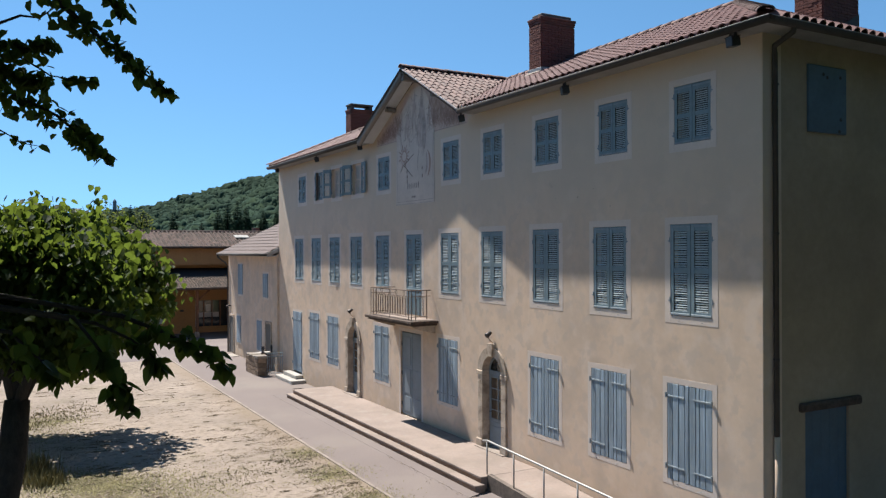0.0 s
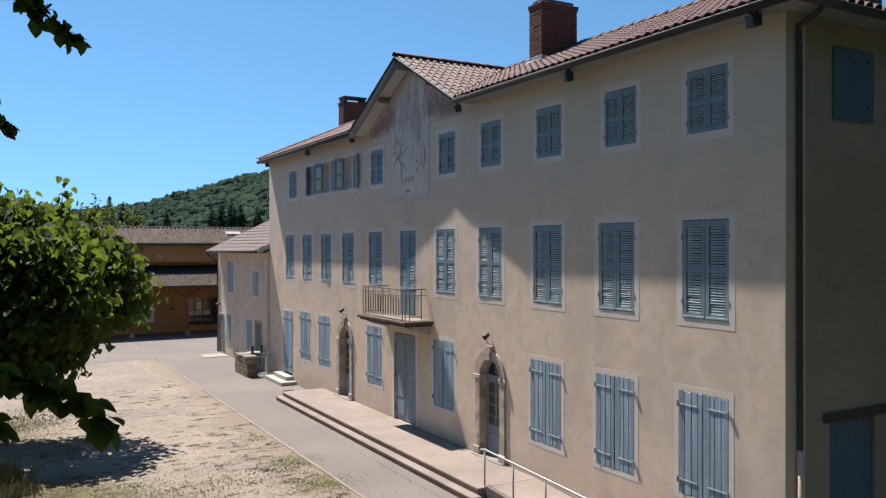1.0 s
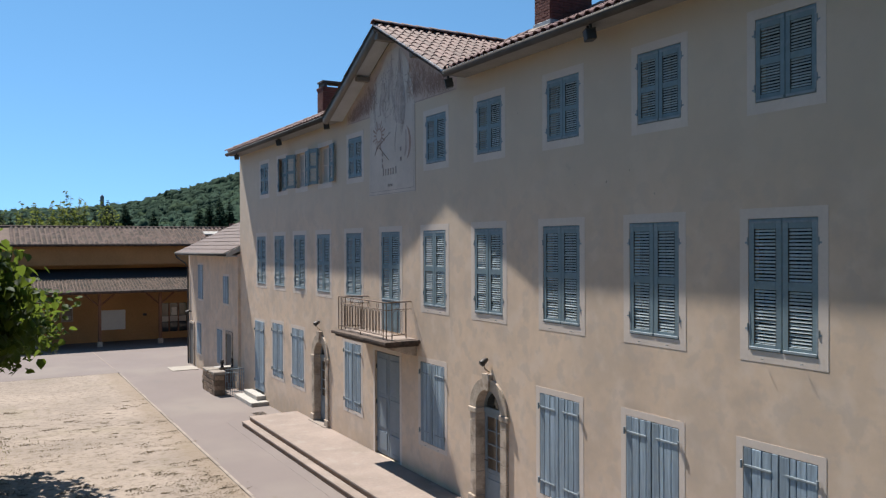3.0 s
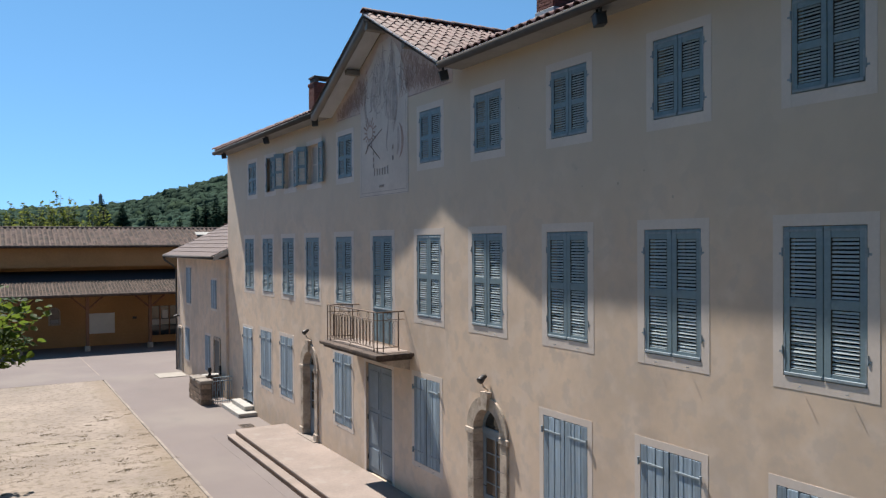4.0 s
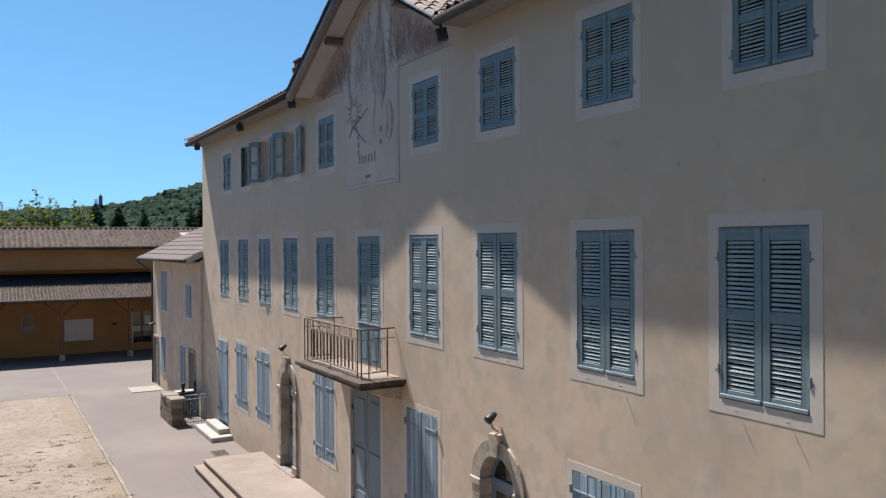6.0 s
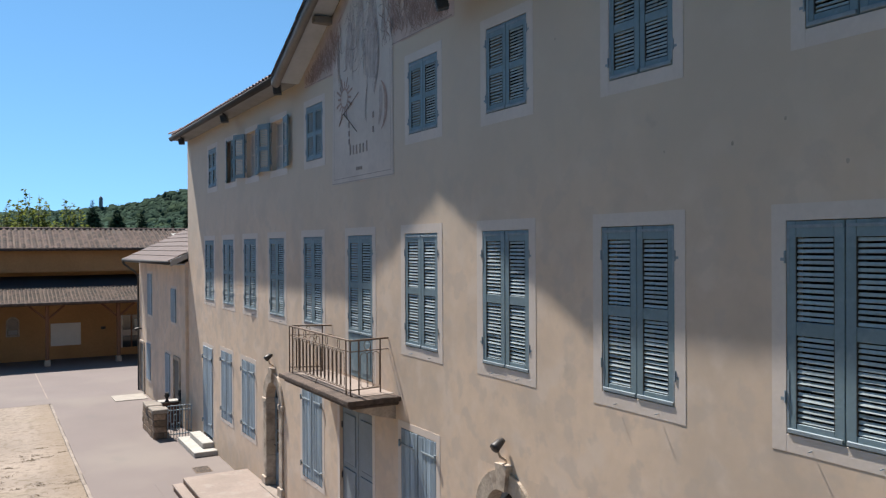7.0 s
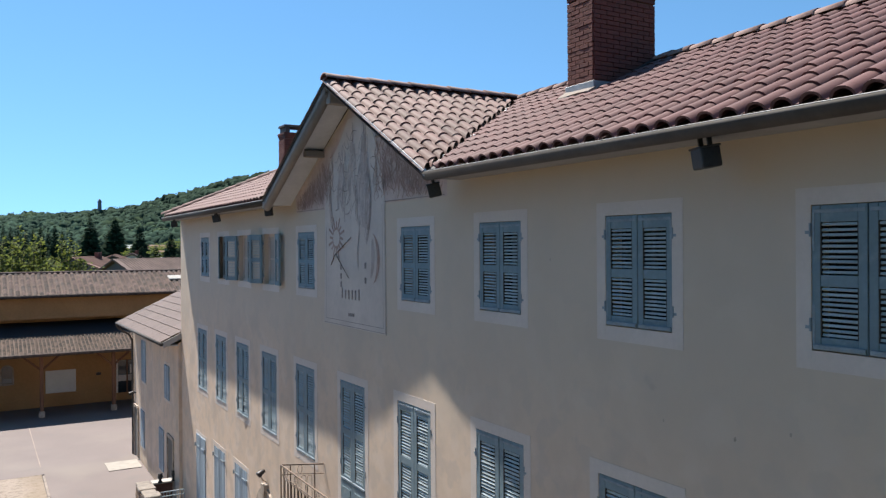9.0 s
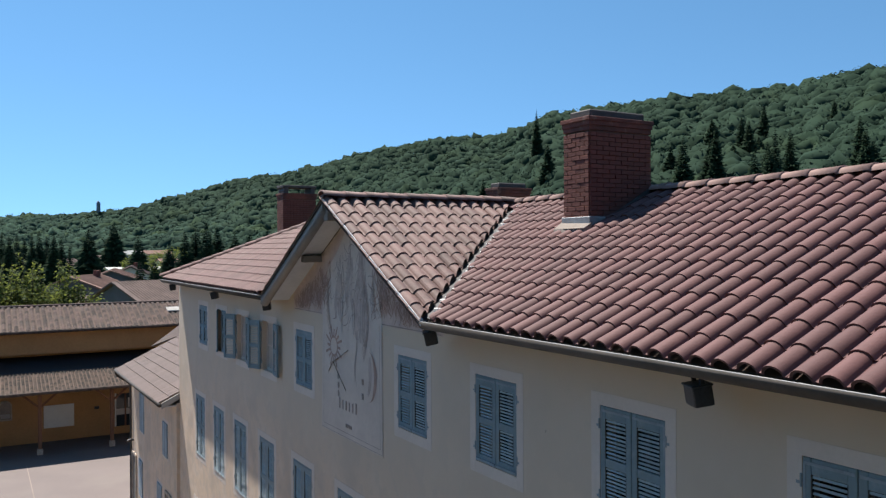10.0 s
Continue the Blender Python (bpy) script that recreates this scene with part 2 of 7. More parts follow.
GALV = surface("galvanised_tube", (0.34, 0.335, 0.33), 0.5, 0.06, 5, 30, 0.02, metal=0.3)
BARK = surface("tree_bark", (0.028, 0.023, 0.019), 0.95, 0.4, 3, 18, 0.6, stretch=(3, 3, 0.7))
LEAF = leafy("lime_leaves", (0.015, 0.032, 0.007), (0.26, 0.36, 0.05), seep=0.24)
LEAF.node_tree.nodes["Principled BSDF"].inputs["Specular IOR Level"].default_value = 0.15
LEAF.node_tree.nodes["Principled BSDF"].inputs["Roughness"].default_value = 0.62
FAR_LEAF = leafy("garden_leaves", (0.075, 0.10, 0.035), (0.24, 0.28, 0.06), seep=0.32)
CONIFER = surface("conifer_needles", (0.018, 0.035, 0.018), 0.8, 0.4, 0.6, 4, 0, island=0.4)
WOODS = surface("wooded_slope", (0.027, 0.051, 0.036), 0.95, 0.40, 0.09, 0.02, 0.0, island=0.10)
mixed(WOODS, (0.045, 0.069, 0.030), 0.035, 0.52, 0.66, hi=0.8)
mixed(WOODS, (0.022, 0.044, 0.032), 0.011, 0.50, 0.66, hi=0.6)
# tone falls towards +x: the near slope's shade is put into the leaf colour
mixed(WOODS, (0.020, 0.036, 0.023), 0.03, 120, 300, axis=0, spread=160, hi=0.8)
for m in (WOODS, CONIFER):
    m.node_tree.nodes["Principled BSDF"].inputs["Specular IOR Level"].default_value = 0.05
HILL_FLOOR = surface("forest_floor", (0.022, 0.040, 0.022), 0.95, 0.3, 0.02, 0.4, 0)
GRASS = surface("dry_grass", (0.165, 0.145, 0.066), 0.9, 0.3, 1.0, 12, 0.2, island=0.4)
HOUSE_WALL = surface("village_render", (0.42, 0.39, 0.36), 0.9, 0.12, 0.6, 5, 0.05, each=0.25)
HOUSE_ROOF = surface("village_tiles", (0.20, 0.115, 0.09), 0.9, 0.25, 0.8, 6, 0.1, each=0.25)


# ---------------------------------------------------------------- mesh helpers
def box(bm, x0, x1, y0, y1, z0, z1, m=None):
    v = [bm.verts.new((x, y, z)) for x in (x0, x1) for y in (y0, y1) for z in (z0, z1)]
    f = []
    for q in ((0, 1, 3, 2), (4, 6, 7, 5), (0, 4, 5, 1), (2, 3, 7, 6), (0, 2, 6, 4), (1, 5, 7, 3)):
        f.append(bm.faces.new([v[i] for i in q]))
    if m is not None:
        for w in v:
            w.co = m @ w.co
    return v


def soft_box(x0, x1, y0, y1, z0, z1, r=0.006, seg=1):
    bm = bmesh.new()
    box(bm, x0, x1, y0, y1, z0, z1)
    bmesh.ops.recalc_face_normals(bm, faces=bm.faces)
    bmesh.ops.bevel(bm, geom=bm.edges[:], offset=r, segments=seg, affect="EDGES", profile=0.6)
    return bm


def tube(bm, pts, radii, seg=8, cap=True):
    """A round bar along a chain of points."""
    pts = [Vector(p) for p in pts]
    if not hasattr(radii, "__len__"):
        radii = [radii] * len(pts)
    rings = []
    for i, p in enumerate(pts):
        d = (pts[min(i + 1, len(pts) - 1)] - pts[max(i - 1, 0)]).normalized()
        side = d.cross(Vector((0, 0, 1)) if abs(d.z) < 0.9 else Vector((0, 1, 0))).normalized()
        up = side.cross(d)
        rings.append([bm.verts.new(p + (side * math.cos(a) + up * math.sin(a)) * radii[i])
                      for a in [2 * math.pi * k / seg for k in range(seg)]])
    for a, b in zip(rings, rings[1:]):
        for k in range(seg):
            bm.faces.new((a[k], a[(k + 1) % seg], b[(k + 1) % seg], b[k]))
    if cap:
        bm.faces.new(rings[0][::-1])
        bm.faces.new(rings[-1])
    return rings


def poly(bm, pts):
    return bm.faces.new([bm.verts.new(p) for p in pts])


def slab(bm, pts, way):
    """A flat polygon given thickness along a vector."""
    way = Vector(way)
    a = [bm.verts.new(p) for p in pts]
    b = [bm.verts.new(Vector(p) + way) for p in pts]
    bm.faces.new(a)
    bm.faces.new(b[::-1])
    for i in range(len(pts)):
        j = (i + 1) % len(pts)
        bm.faces.new((a[j], a[i], b[i], b[j]))


def to_mesh(bm, name, material, smooth=False):
    bmesh.ops.recalc_face_normals(bm, faces=bm.faces)
    me = bpy.data.meshes.new(name)
    bm.to_mesh(me)
    bm.free()
    me.materials.append(material)
    if smooth:
        me.polygons.foreach_set("use_smooth", [True] * len(me.polygons))
    return me


def part(name, bm, material, parent=None, label="", smooth=False):
    ob = new(name, to_mesh(bm, name, material, smooth))
    ob.parent = parent
    return tagged(ob, label)


def piece(name, me, parent, m):
    """One more object on a mesh that alike pieces share."""
    ob = new(name, me)
    ob.parent = parent
    ob.matrix_local = m
    return ob


def thing(name, label, category, group="", at=(0, 0, 0), kind=""):
    ob = new(name)
    ob.empty_display_size = 0.2
    ob.location = at
    return tagged(ob, label, category, group, kind)


def whole(name, bm, material, label, category, kind="", group="", smooth=False):
    return tagged(new(name, to_mesh(bm, name, material, smooth)), label, category, group, kind)


def joined(name, verts, faces, material, smooth=False):
    me = bpy.data.meshes.new(name)
    me.from_pydata(verts, [], faces)
    me.materials.append(material)
    if smooth:
        me.polygons.foreach_set("use_smooth", [True] * len(me.polygons))
    me.update()
    return me


# ---------------------------------------------------------------- plan of the main building
Y_NEAR, Y_FAR, DEPTH = 2.77, 29.90, 6.80
EAVE_X, EAVE_Z, PITCH = -0.47, 9.61, 0.454
RIDGE_X = 3.40
RIDGE_Z = EAVE_Z + PITCH * (RIDGE_X - EAVE_X)
WALL_TOP = 9.66
COLS = {11: 4.42, 10: 6.74, 9: 9.05, 8: 11.45, 7: 13.74, 6: 16.04, 5: 18.40, 4: 20.72, 3: 22.85, 2: 24.92, 1: 27.03}
F_Z, F_W = (4.44, 6.23), 1.06
T_Z, T_W = (7.79, 8.92), 0.92
G_Z, G_W = (1.20, 3.10), 1.15
TOP_COLS = {11: 4.37, 10: 6.62, 9: 8.99, 8: 11.41, 7: 13.65, 5: 18.28, 4: 20.55, 3: 22.62, 2: 24.60, 1: 26.62}
GROUND_COLS = {11: 4.47, 10: 6.79, 9: 9.12, 7: 13.86, 5: 18.5, 3: 23.07, 2: 25.17}
ARCHES = (11.43, 20.98)
TERRACE = 0.35
GABLE_Y, GABLE_HALF = 15.76, 3.42
GABLE_Z = RIDGE_Z + 0.02
YARD_FALL = -0.0225


# ---------------------------------------------------------------- ground
def ground():
    bm = bmesh.new()
    steps = [-3000, -800, -250, -90, -40, -20, 0, 20, 45, 90, 250, 800, 3000]
    vs = {(i, j): bm.verts.new((x, y, -0.62)) for i, x in enumerate(steps) for j, y in enumerate(steps)}
    for i in range(len(steps) - 1):
        for j in range(len(steps) - 1):
            bm.faces.new((vs[i, j], vs[i + 1, j], vs[i + 1, j + 1], vs[i, j + 1]))
    g = surface("meadow_ground", (0.10, 0.12, 0.045), 0.95, 0.25, 0.03, 3, 0.1)
    whole("ground", bm, g, "flat green and dusty village ground", "ground", "structure")
    bm = bmesh.new()
    box(bm, -30, -3.70, 5.0, 37.2, -0.64, 0.0)
    whole("gravel_court", bm, GRAVEL, "pale sandy gravel court with scattered dry leaves", "gravel", "structure")
    bm = bmesh.new()
    box(bm, -3.60, 0.5, 5.0, 37.2, -0.64, 0.004)
    # the far yard falls away towards the barn
    slab(bm, [(-30, 37.2, -0.64), (-30, 37.2, 0.004), (-30, 38.2, 0.004), (-30, 54.5, YARD_FALL * 16.3), (-30, 66, YARD_FALL * 16.3), (-30, 66, -0.64)], (60, 0, 0))
    whole("asphalt_path", bm, ASPHALT, "worn light grey asphalt path along the building", "asphalt", "structure")
    bm = bmesh.new()
    slab(bm, [(-2.1, 9.2, 0.0), (-1.82, 9.2, 0.0), (-1.82, 9.2, 0.055), (-2.1, 9.2, 0.008)], (0, 15.0, 0))
    whole("apron", bm, ASPHALT, "narrow worn apron before the terrace steps", "pavement", "structure")
    # unseen ground added in a dark colour to cut bounce on the near walls
    bm = bmesh.new()
    box(bm, -30, 0.5, -30, 5.0, -0.64, 0.002)
    box(bm, 0.5, 30, -30, 2.7, -0.64, 0.002)
    whole("unseen_ground", bm, surface("dark_unseen_ground", (0.09, 0.084, 0.079), 0.92, 0.12, 0.35, 30, 0.2), "unseen dark ground before the gravel court, added to cut bounce light", "asphalt", "structure")
    me = to_mesh(soft_box(-0.045, 0.045, -0.493, 0.493, -0.08, 0.022, 0.012), "kerb_stone", KERB)
    k = thing("kerb", "flush stone edging between gravel and asphalt", "kerb", kind="structure")
    for i in range(32):
        piece("kerb_stone", me, k, pose(-3.65 + random.uniform(-.008, .008), 5.5 + i, 0, 0, 0, random.uniform(-.4, .4)))
    bm = bmesh.new()
    box(bm, -1.42, -0.2, 36.3, 37.6, -0.05, 0.03)
    whole("door_slab", bm, surface("worn_slab", (0.29, 0.26, 0.23), 0.9, 0.12, 3, 20, 0.2), "pale cement slab before the annex door", "slab", "structure")
    bm = bmesh.new()
    slab(bm, [(-3.68, 38.3, 0.006), (-3.64, 38.3, 0.006), (-3.64, 48.0, YARD_FALL * 9.8 + 0.008), (-3.68, 48.0, YARD_FALL * 9.8 + 0.008)], (0, 0, -0.02))
    whole("painted_line", bm, CONCRETE, "faint pale line across the asphalt yard", "line", "structure")
    # drain cover set in the asphalt
    d = thing("drain_grate", "rusty iron drain grate set in the asphalt", "grate", at=(-0.75, 24.9, 0.006))
    part("frame", soft_box(-0.22, 0.22, -0.3, 0.3, 0, 0.012, 0.003), RUST_IRON, d)
    me = to_mesh(soft_box(-0.2, 0.2, -0.012, 0.012, 0.01, 0.02, 0.003), "bar", DARK_IRON)
    for i in range(7):
        piece("bar", me, d, pose(0, -0.24 + i * 0.08, 0))


ground()


# ---------------------------------------------------------------- walls
def wall_with_holes(name, axis, plane, deep, a0, a1, z0, z1, holes, material, label):
    """A thick wall in the plane x or y = plane, with rectangular openings right through it."""
    us = sorted({a0, a1, *[h[0] for h in holes], *[h[1] for h in holes]})
    zs = sorted({z0, z1, *[h[2] for h in holes], *[h[3] for h in holes]})
    bm = bmesh.new()

    def p(u, z, d):
        return (plane + d, u, z) if axis == "x" else (u, plane + d, z)

    cache = {}

    def v(u, z, d):
        if (u, z, d) not in cache:
            cache[u, z, d] = bm.verts.new(p(u, z, d))
        return cache[u, z, d]

    def inside(u, z):
        return any(h[0] < u < h[1] and h[2] < z < h[3] for h in holes)

    solid = {}
    for i in range(len(us) - 1):
        for j in range(len(zs) - 1):
            solid[i, j] = not inside((us[i] + us[i + 1]) / 2, (zs[j] + zs[j + 1]) / 2)
    for (i, j), s in solid.items():
        if not s:
            continue
        u, w, z, t = us[i], us[i + 1], zs[j], zs[j + 1]
        for d in (0, deep):
            bm.faces.new((v(u, z, d), v(w, z, d), v(w, t, d), v(u, t, d)))
        for (di, dj), (q, r) in {(-1, 0): ((u, z), (u, t)), (1, 0): ((w, z), (w, t)),
                                 (0, -1): ((u, z), (w, z)), (0, 1): ((u, t), (w, t))}.items():
            if not solid.get((i + di, j + dj), False):
                bm.faces.new((v(*q, 0), v(*r, 0), v(*r, deep), v(*q, deep)))
    return whole(name, bm, material, label, "wall", "structure")


ARCH_IN, ARCH_OUT, SPRING = 0.46, 0.70, 2.42
holes = [(c - F_W / 2, c + F_W / 2, *F_Z) for k, c in COLS.items() if k != 6]
holes += [(COLS[6] - F_W / 2, COLS[6] + F_W / 2, 3.66, F_Z[1])]
holes += [(c - T_W / 2, c + T_W / 2, *T_Z) for c in TOP_COLS.values()]
holes += [(c - G_W / 2, c + G_W / 2, *G_Z) for c in GROUND_COLS.values()]
holes += [(15.55, 17.02, TERRACE - 0.02, 3.08), (26.73, 27.84, 0.32, 3.02)]
holes += [(c - ARCH_OUT, c + ARCH_OUT, TERRACE - 0.02, SPRING + ARCH_OUT) for c in ARCHES]
wall_with_holes("wall_west", "x", 0.0, 0.5, Y_NEAR, Y_FAR, -0.1, WALL_TOP, holes, PLASTER,
                "tall beige lime-plastered facade wall with many openings")
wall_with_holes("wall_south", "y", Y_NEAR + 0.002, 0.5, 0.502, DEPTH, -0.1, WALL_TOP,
                [(1.2, 2.3, 7.87, 9.1), (1.13, 2.41, 0.0, 2.8)], SHADED_PLASTER, "plastered end wall with its shade in the olive-grey colour")
bm = bmesh.new()
box(bm, 0.004, 0.30, Y_NEAR - 0.012, Y_NEAR, -0.1, WALL_TOP)
whole("corner_trim", bm, PLASTER, "beige plaster corner band on the end wall", "trim", "structure")
bm = bmesh.new()
box(bm, DEPTH - 0.4, DEPTH, Y_NEAR + 0.51, Y_FAR, -0.1, WALL_TOP)
box(bm, 0.51, DEPTH - 0.41, Y_FAR - 0.5, Y_FAR - 0.002, -0.1, WALL_TOP)
box(bm, 0.52, DEPTH - 0.42, Y_NEAR + 0.52, Y_FAR - 0.52, 3.3, 3.5)
box(bm, 0.52, DEPTH - 0.42, Y_NEAR + 0.52, Y_FAR - 0.52, 6.8, 7.0)
box(bm, 1.6, 1.7, Y_NEAR + 0.52, Y_FAR - 0.52, 0.0, 9.3)
whole("wall_north", bm, ROOM_DARK, "plain walls and floors that close the building", "wall", "structure")


# gable wall piece above the eaves
def gable_wall():
    bm = bmesh.new()
    rise = (GABLE_Z - EAVE_Z) / GABLE_HALF
    h = GABLE_HALF - 0.3
    slab(bm, [(0.0, GABLE_Y - h, WALL_TOP), (0.0, GABLE_Y, WALL_TOP + rise * h - 0.06), (0.0, GABLE_Y + h, WALL_TOP)], (0.4, 0, 0))
    whole("wall_gable", bm, PLASTER, "small plastered gable wall over the facade", "wall", "structure")


gable_wall()


# painted sundial and frieze
def sundial():
    d = thing("sundial_mural", "faded painted sundial with sun, moon and leafy frieze", "sundial")
    rise = (GABLE_Z - EAVE_Z) / GABLE_HALF
    bm = bmesh.new()
    z0 = 9.32
    h = GABLE_HALF - 0.35
    slab(bm, [(-0.004, GABLE_Y - h, z0), (-0.004, GABLE_Y + h, z0), (-0.004, GABLE_Y + h, WALL_TOP),
              (-0.004, GABLE_Y, WALL_TOP + rise * h - 0.10), (-0.004, GABLE_Y - h, WALL_TOP)], (0.003, 0, 0))
    part("frieze", bm, FRIEZE, d, "reddish painted foliage band under the gable")
    bm = bmesh.new()
    slab(bm, [(-0.008, 14.64, 7.2), (-0.008, 17.31, 7.2), (-0.008, 17.22, 9.5), (-0.008, 16.95, 10.2), (-0.008, 16.5, 10.5), (-0.008, 16.15, 10.85),
              (-0.008, 15.5, 10.9), (-0.008, 15.1, 10.5), (-0.008, 14.85, 10.05), (-0.008, 14.66, 9.4)], (0.006, 0, 0))
    part("panel", bm, DIAL, d, "pale grey painted plaster panel")

    level = itertools.count()

    def strokes(name, lines, width, material, label=""):
        bm = bmesh.new()
        for pts in lines:
            prev = None
            x = -0.0100 - 0.0003 * (next(level) % 17)
            for i, (y, z) in enumerate(pts):
                a, b = pts[max(i - 1, 0)], pts[min(i + 1, len(pts) - 1)]
                n = Vector((-(b[1] - a[1]), b[0] - a[0])).normalized() * width * (0.5 + 0.5 * math.sin(math.pi * (i + .5) / len(pts)))
                pair = (bm.verts.new((x, y - n.x, z - n.y)), bm.verts.new((x, y + n.x, z + n.y)))
                if prev:
                    bm.faces.new((prev[0], pair[0], pair[1], prev[1]))
                prev = pair
        part(name, bm, material, d, label)

    strokes("border", [[(14.74, 7.3), (17.2, 7.3)], [(14.74, 7.3), (14.76, 9.3)], [(17.2, 7.3), (17.16, 9.0)],
                       [(14.66, 7.22), (17.29, 7.22)], [(14.66, 7.22), (14.68, 9.3)]], 0.006, DRAWN, "thin painted border line")
    cy, cz = 16.68, 8.78
    rays = [[(cy + 0.17 * math.cos(a), cz + 0.17 * math.sin(a)), (cy + r * math.cos(a + .06), cz + r * math.sin(a + .06))]
            for a, r in [(i * math.pi / 8, 0.40 if i % 2 else 0.31) for i in range(16)]]
    for ray in rays:
        strokes("sun_ray", [ray], 0.026, DRAWN_RED, "painted reddish sun ray")
    strokes("sun_ring", [[(cy + 0.17 * math.cos(i * math.pi / 10), cz + 0.17 * math.sin(i * math.pi / 10)) for i in range(21)]],
            0.022, DRAWN_RED, "painted ring of the sun")
    bm = bmesh.new()
    outer = [(15.15 - 0.30 * math.sin(a), 8.42 + 0.42 * math.cos(a)) for a in [i * math.pi / 12 for i in range(13)]]
    inner = [(15.15 - 0.19 * math.sin(a), 8.42 + 0.42 * math.cos(a)) for a in [i * math.pi / 12 for i in range(13)]]
    for i in range(12):
        q = (outer[i], outer[i + 1], inner[i + 1], inner[i])
        if i == 0:
            q = (outer[0], outer[1], inner[1])
        if i == 11:
            q = (outer[11], outer[12], inner[11])
        poly(bm, [(-0.0160, y, z) for y, z in q])
    part("moon", bm, DRAWN_RED, d, "painted crescent moon")
    # drapery and stem lines of the mural
    rnd = random.Random(5)

    def folds(name, groups, width, material, label):
        """Bundles of side-by-side curved brush lines: foot, head, bow, lines, gap."""
        for y0, z0_, y1, z1_, bow, count, gap in groups:
            for k in range(count):
                off, sway = (k - count / 2) * gap, rnd.uniform(.85, 1.2)
                pts = [(y0 + (y1 - y0) * i / 13 + off * (1 - .5 * i / 13) + bow * sway * math.sin(i / 13 * math.pi * 1.5 + .2 * k), z0_ + (z1_ - z0_) * i / 13 + .04 * k) for i in range(14)]
                strokes(name, [pts], width * rnd.uniform(.7, 1.2), material, label)

    folds("wash", ((15.62, 8.95, 15.55, 10.45, .06, 2, .14), (15.45, 8.9, 15.32, 10.1, -.05, 2, .13), (16.55, 9.25, 16.5, 10.1, .05, 2, .2), (16.05, 9.5, 16.0, 10.4, .04, 2, .22),
                   (15.25, 8.1, 15.1, 8.75, -.05, 1, .1)), .075, DRAWN_SOFT, "faint broad brush wash")
    folds("drapery_line", ((16.86, 8.95, 17.02, 9.95, .04, 3, .055), (15.92, 9.7, 15.95, 10.75, .02, 2, .05), (15.66, 8.95, 15.55, 10.7, .13, 4, .05),
                           (15.48, 8.65, 15.22, 10.5, -.15, 4, .055), (15.72, 8.2, 15.68, 9.0, .04, 2, .04), (14.95, 9.4, 15.05, 10.1, .06, 3, .06),
                           (16.45, 9.35, 16.25, 9.95, .07, 3, .07), (16.62, 9.95, 16.3, 10.4, -.05, 2, .06), (15.3, 8.9, 15.42, 9.3, .04, 3, .05)), .0095, DRAWN, "faded brown drawn drapery line")
    for k in range(46):
        y, z, a = rnd.uniform(14.95, 17.0), rnd.uniform(9.3, 10.55), rnd.uniform(0, 6.28)
        if abs(y - 15.97) > 1.08 - .55 * max(0, z - 9.7):
            continue
        turn, step, pts = rnd.choice((-1, 1)) * rnd.uniform(.10, .34), rnd.uniform(.03, .055), []
        for i in range(12):
            pts.append((y, z))
            y, z, a = y + step * .7 * math.cos(a), z + step * math.sin(a), a + turn * (1 - i / 9)
        strokes("curl", [pts], .0075 * rnd.uniform(.7, 1.3), DRAWN, "faded brown drawn curl of drapery")
    lines = []
    for k in range(560):
        y = GABLE_Y + rnd.uniform(-2.95, 2.95)
        if abs(y - 15.97) < .95:
            continue
        top = WALL_TOP + rise * (h - abs(y - GABLE_Y)) - 0.22
        tall = rnd.uniform(.12, .42)
        z = rnd.uniform(9.36, max(9.40, top - tall))
        lean, w = rnd.uniform(-.16, .16), rnd.uniform(.02, .06) * rnd.choice((-1, 1))
        if z + tall < top + .05:
            lines.append([(y + lean * i / 8 + w * math.sin(i * .75), z + tall * i / 8) for i in range(9)])
    strokes("foliage", lines, 0.010, DRAWN_RED, "faded curling painted leaves")
    for a, c in ((GABLE_Y - h + .05, 14.66), (17.25, GABLE_Y + h - .05)):
        strokes("frieze_edge", [[(a, 9.34), (c, 9.34)]], .008, DRAWN, "thin line under the painted frieze")
    marks = [(16.42 - i * 0.145, 7.70, 0.022, 0.16 + 0.03 * (i in (0, 5))) for i in range(6)]
    marks += [(y, z - .05, .03, .10) for y, z in ((16.47, 7.95), (16.47, 8.1), (16.48, 8.26), (15.42, 8.05), (15.42, 8.3))]
    marks += [(15.92 + i * .07, 7.40, .02, .06) for i in range(4)]
    for y, z, w, tall in marks:
        bm = bmesh.new()
        box(bm, -0.0165, -0.009, y - w, y + w, z, z + tall)
        part("hour_mark", bm, DRAWN, d, "small unreadable painted mark")
    bm = bmesh.new()
    tube(bm, [(-0.02, 16.70, 8.49), (-0.08, 15.98, 8.08)], 0.008, 6)
    tube(bm, [(-0.02, 16.70, 8.49), (-0.03, 15.98, 8.78)], 0.006, 6)
    tube(bm, [(-0.015, 16.93, 8.29), (-0.03, 16.70, 8.49)], 0.008, 6)
    part("gnomon", bm, RUST_IRON, d, "thin dark iron gnomon rods")


sundial()


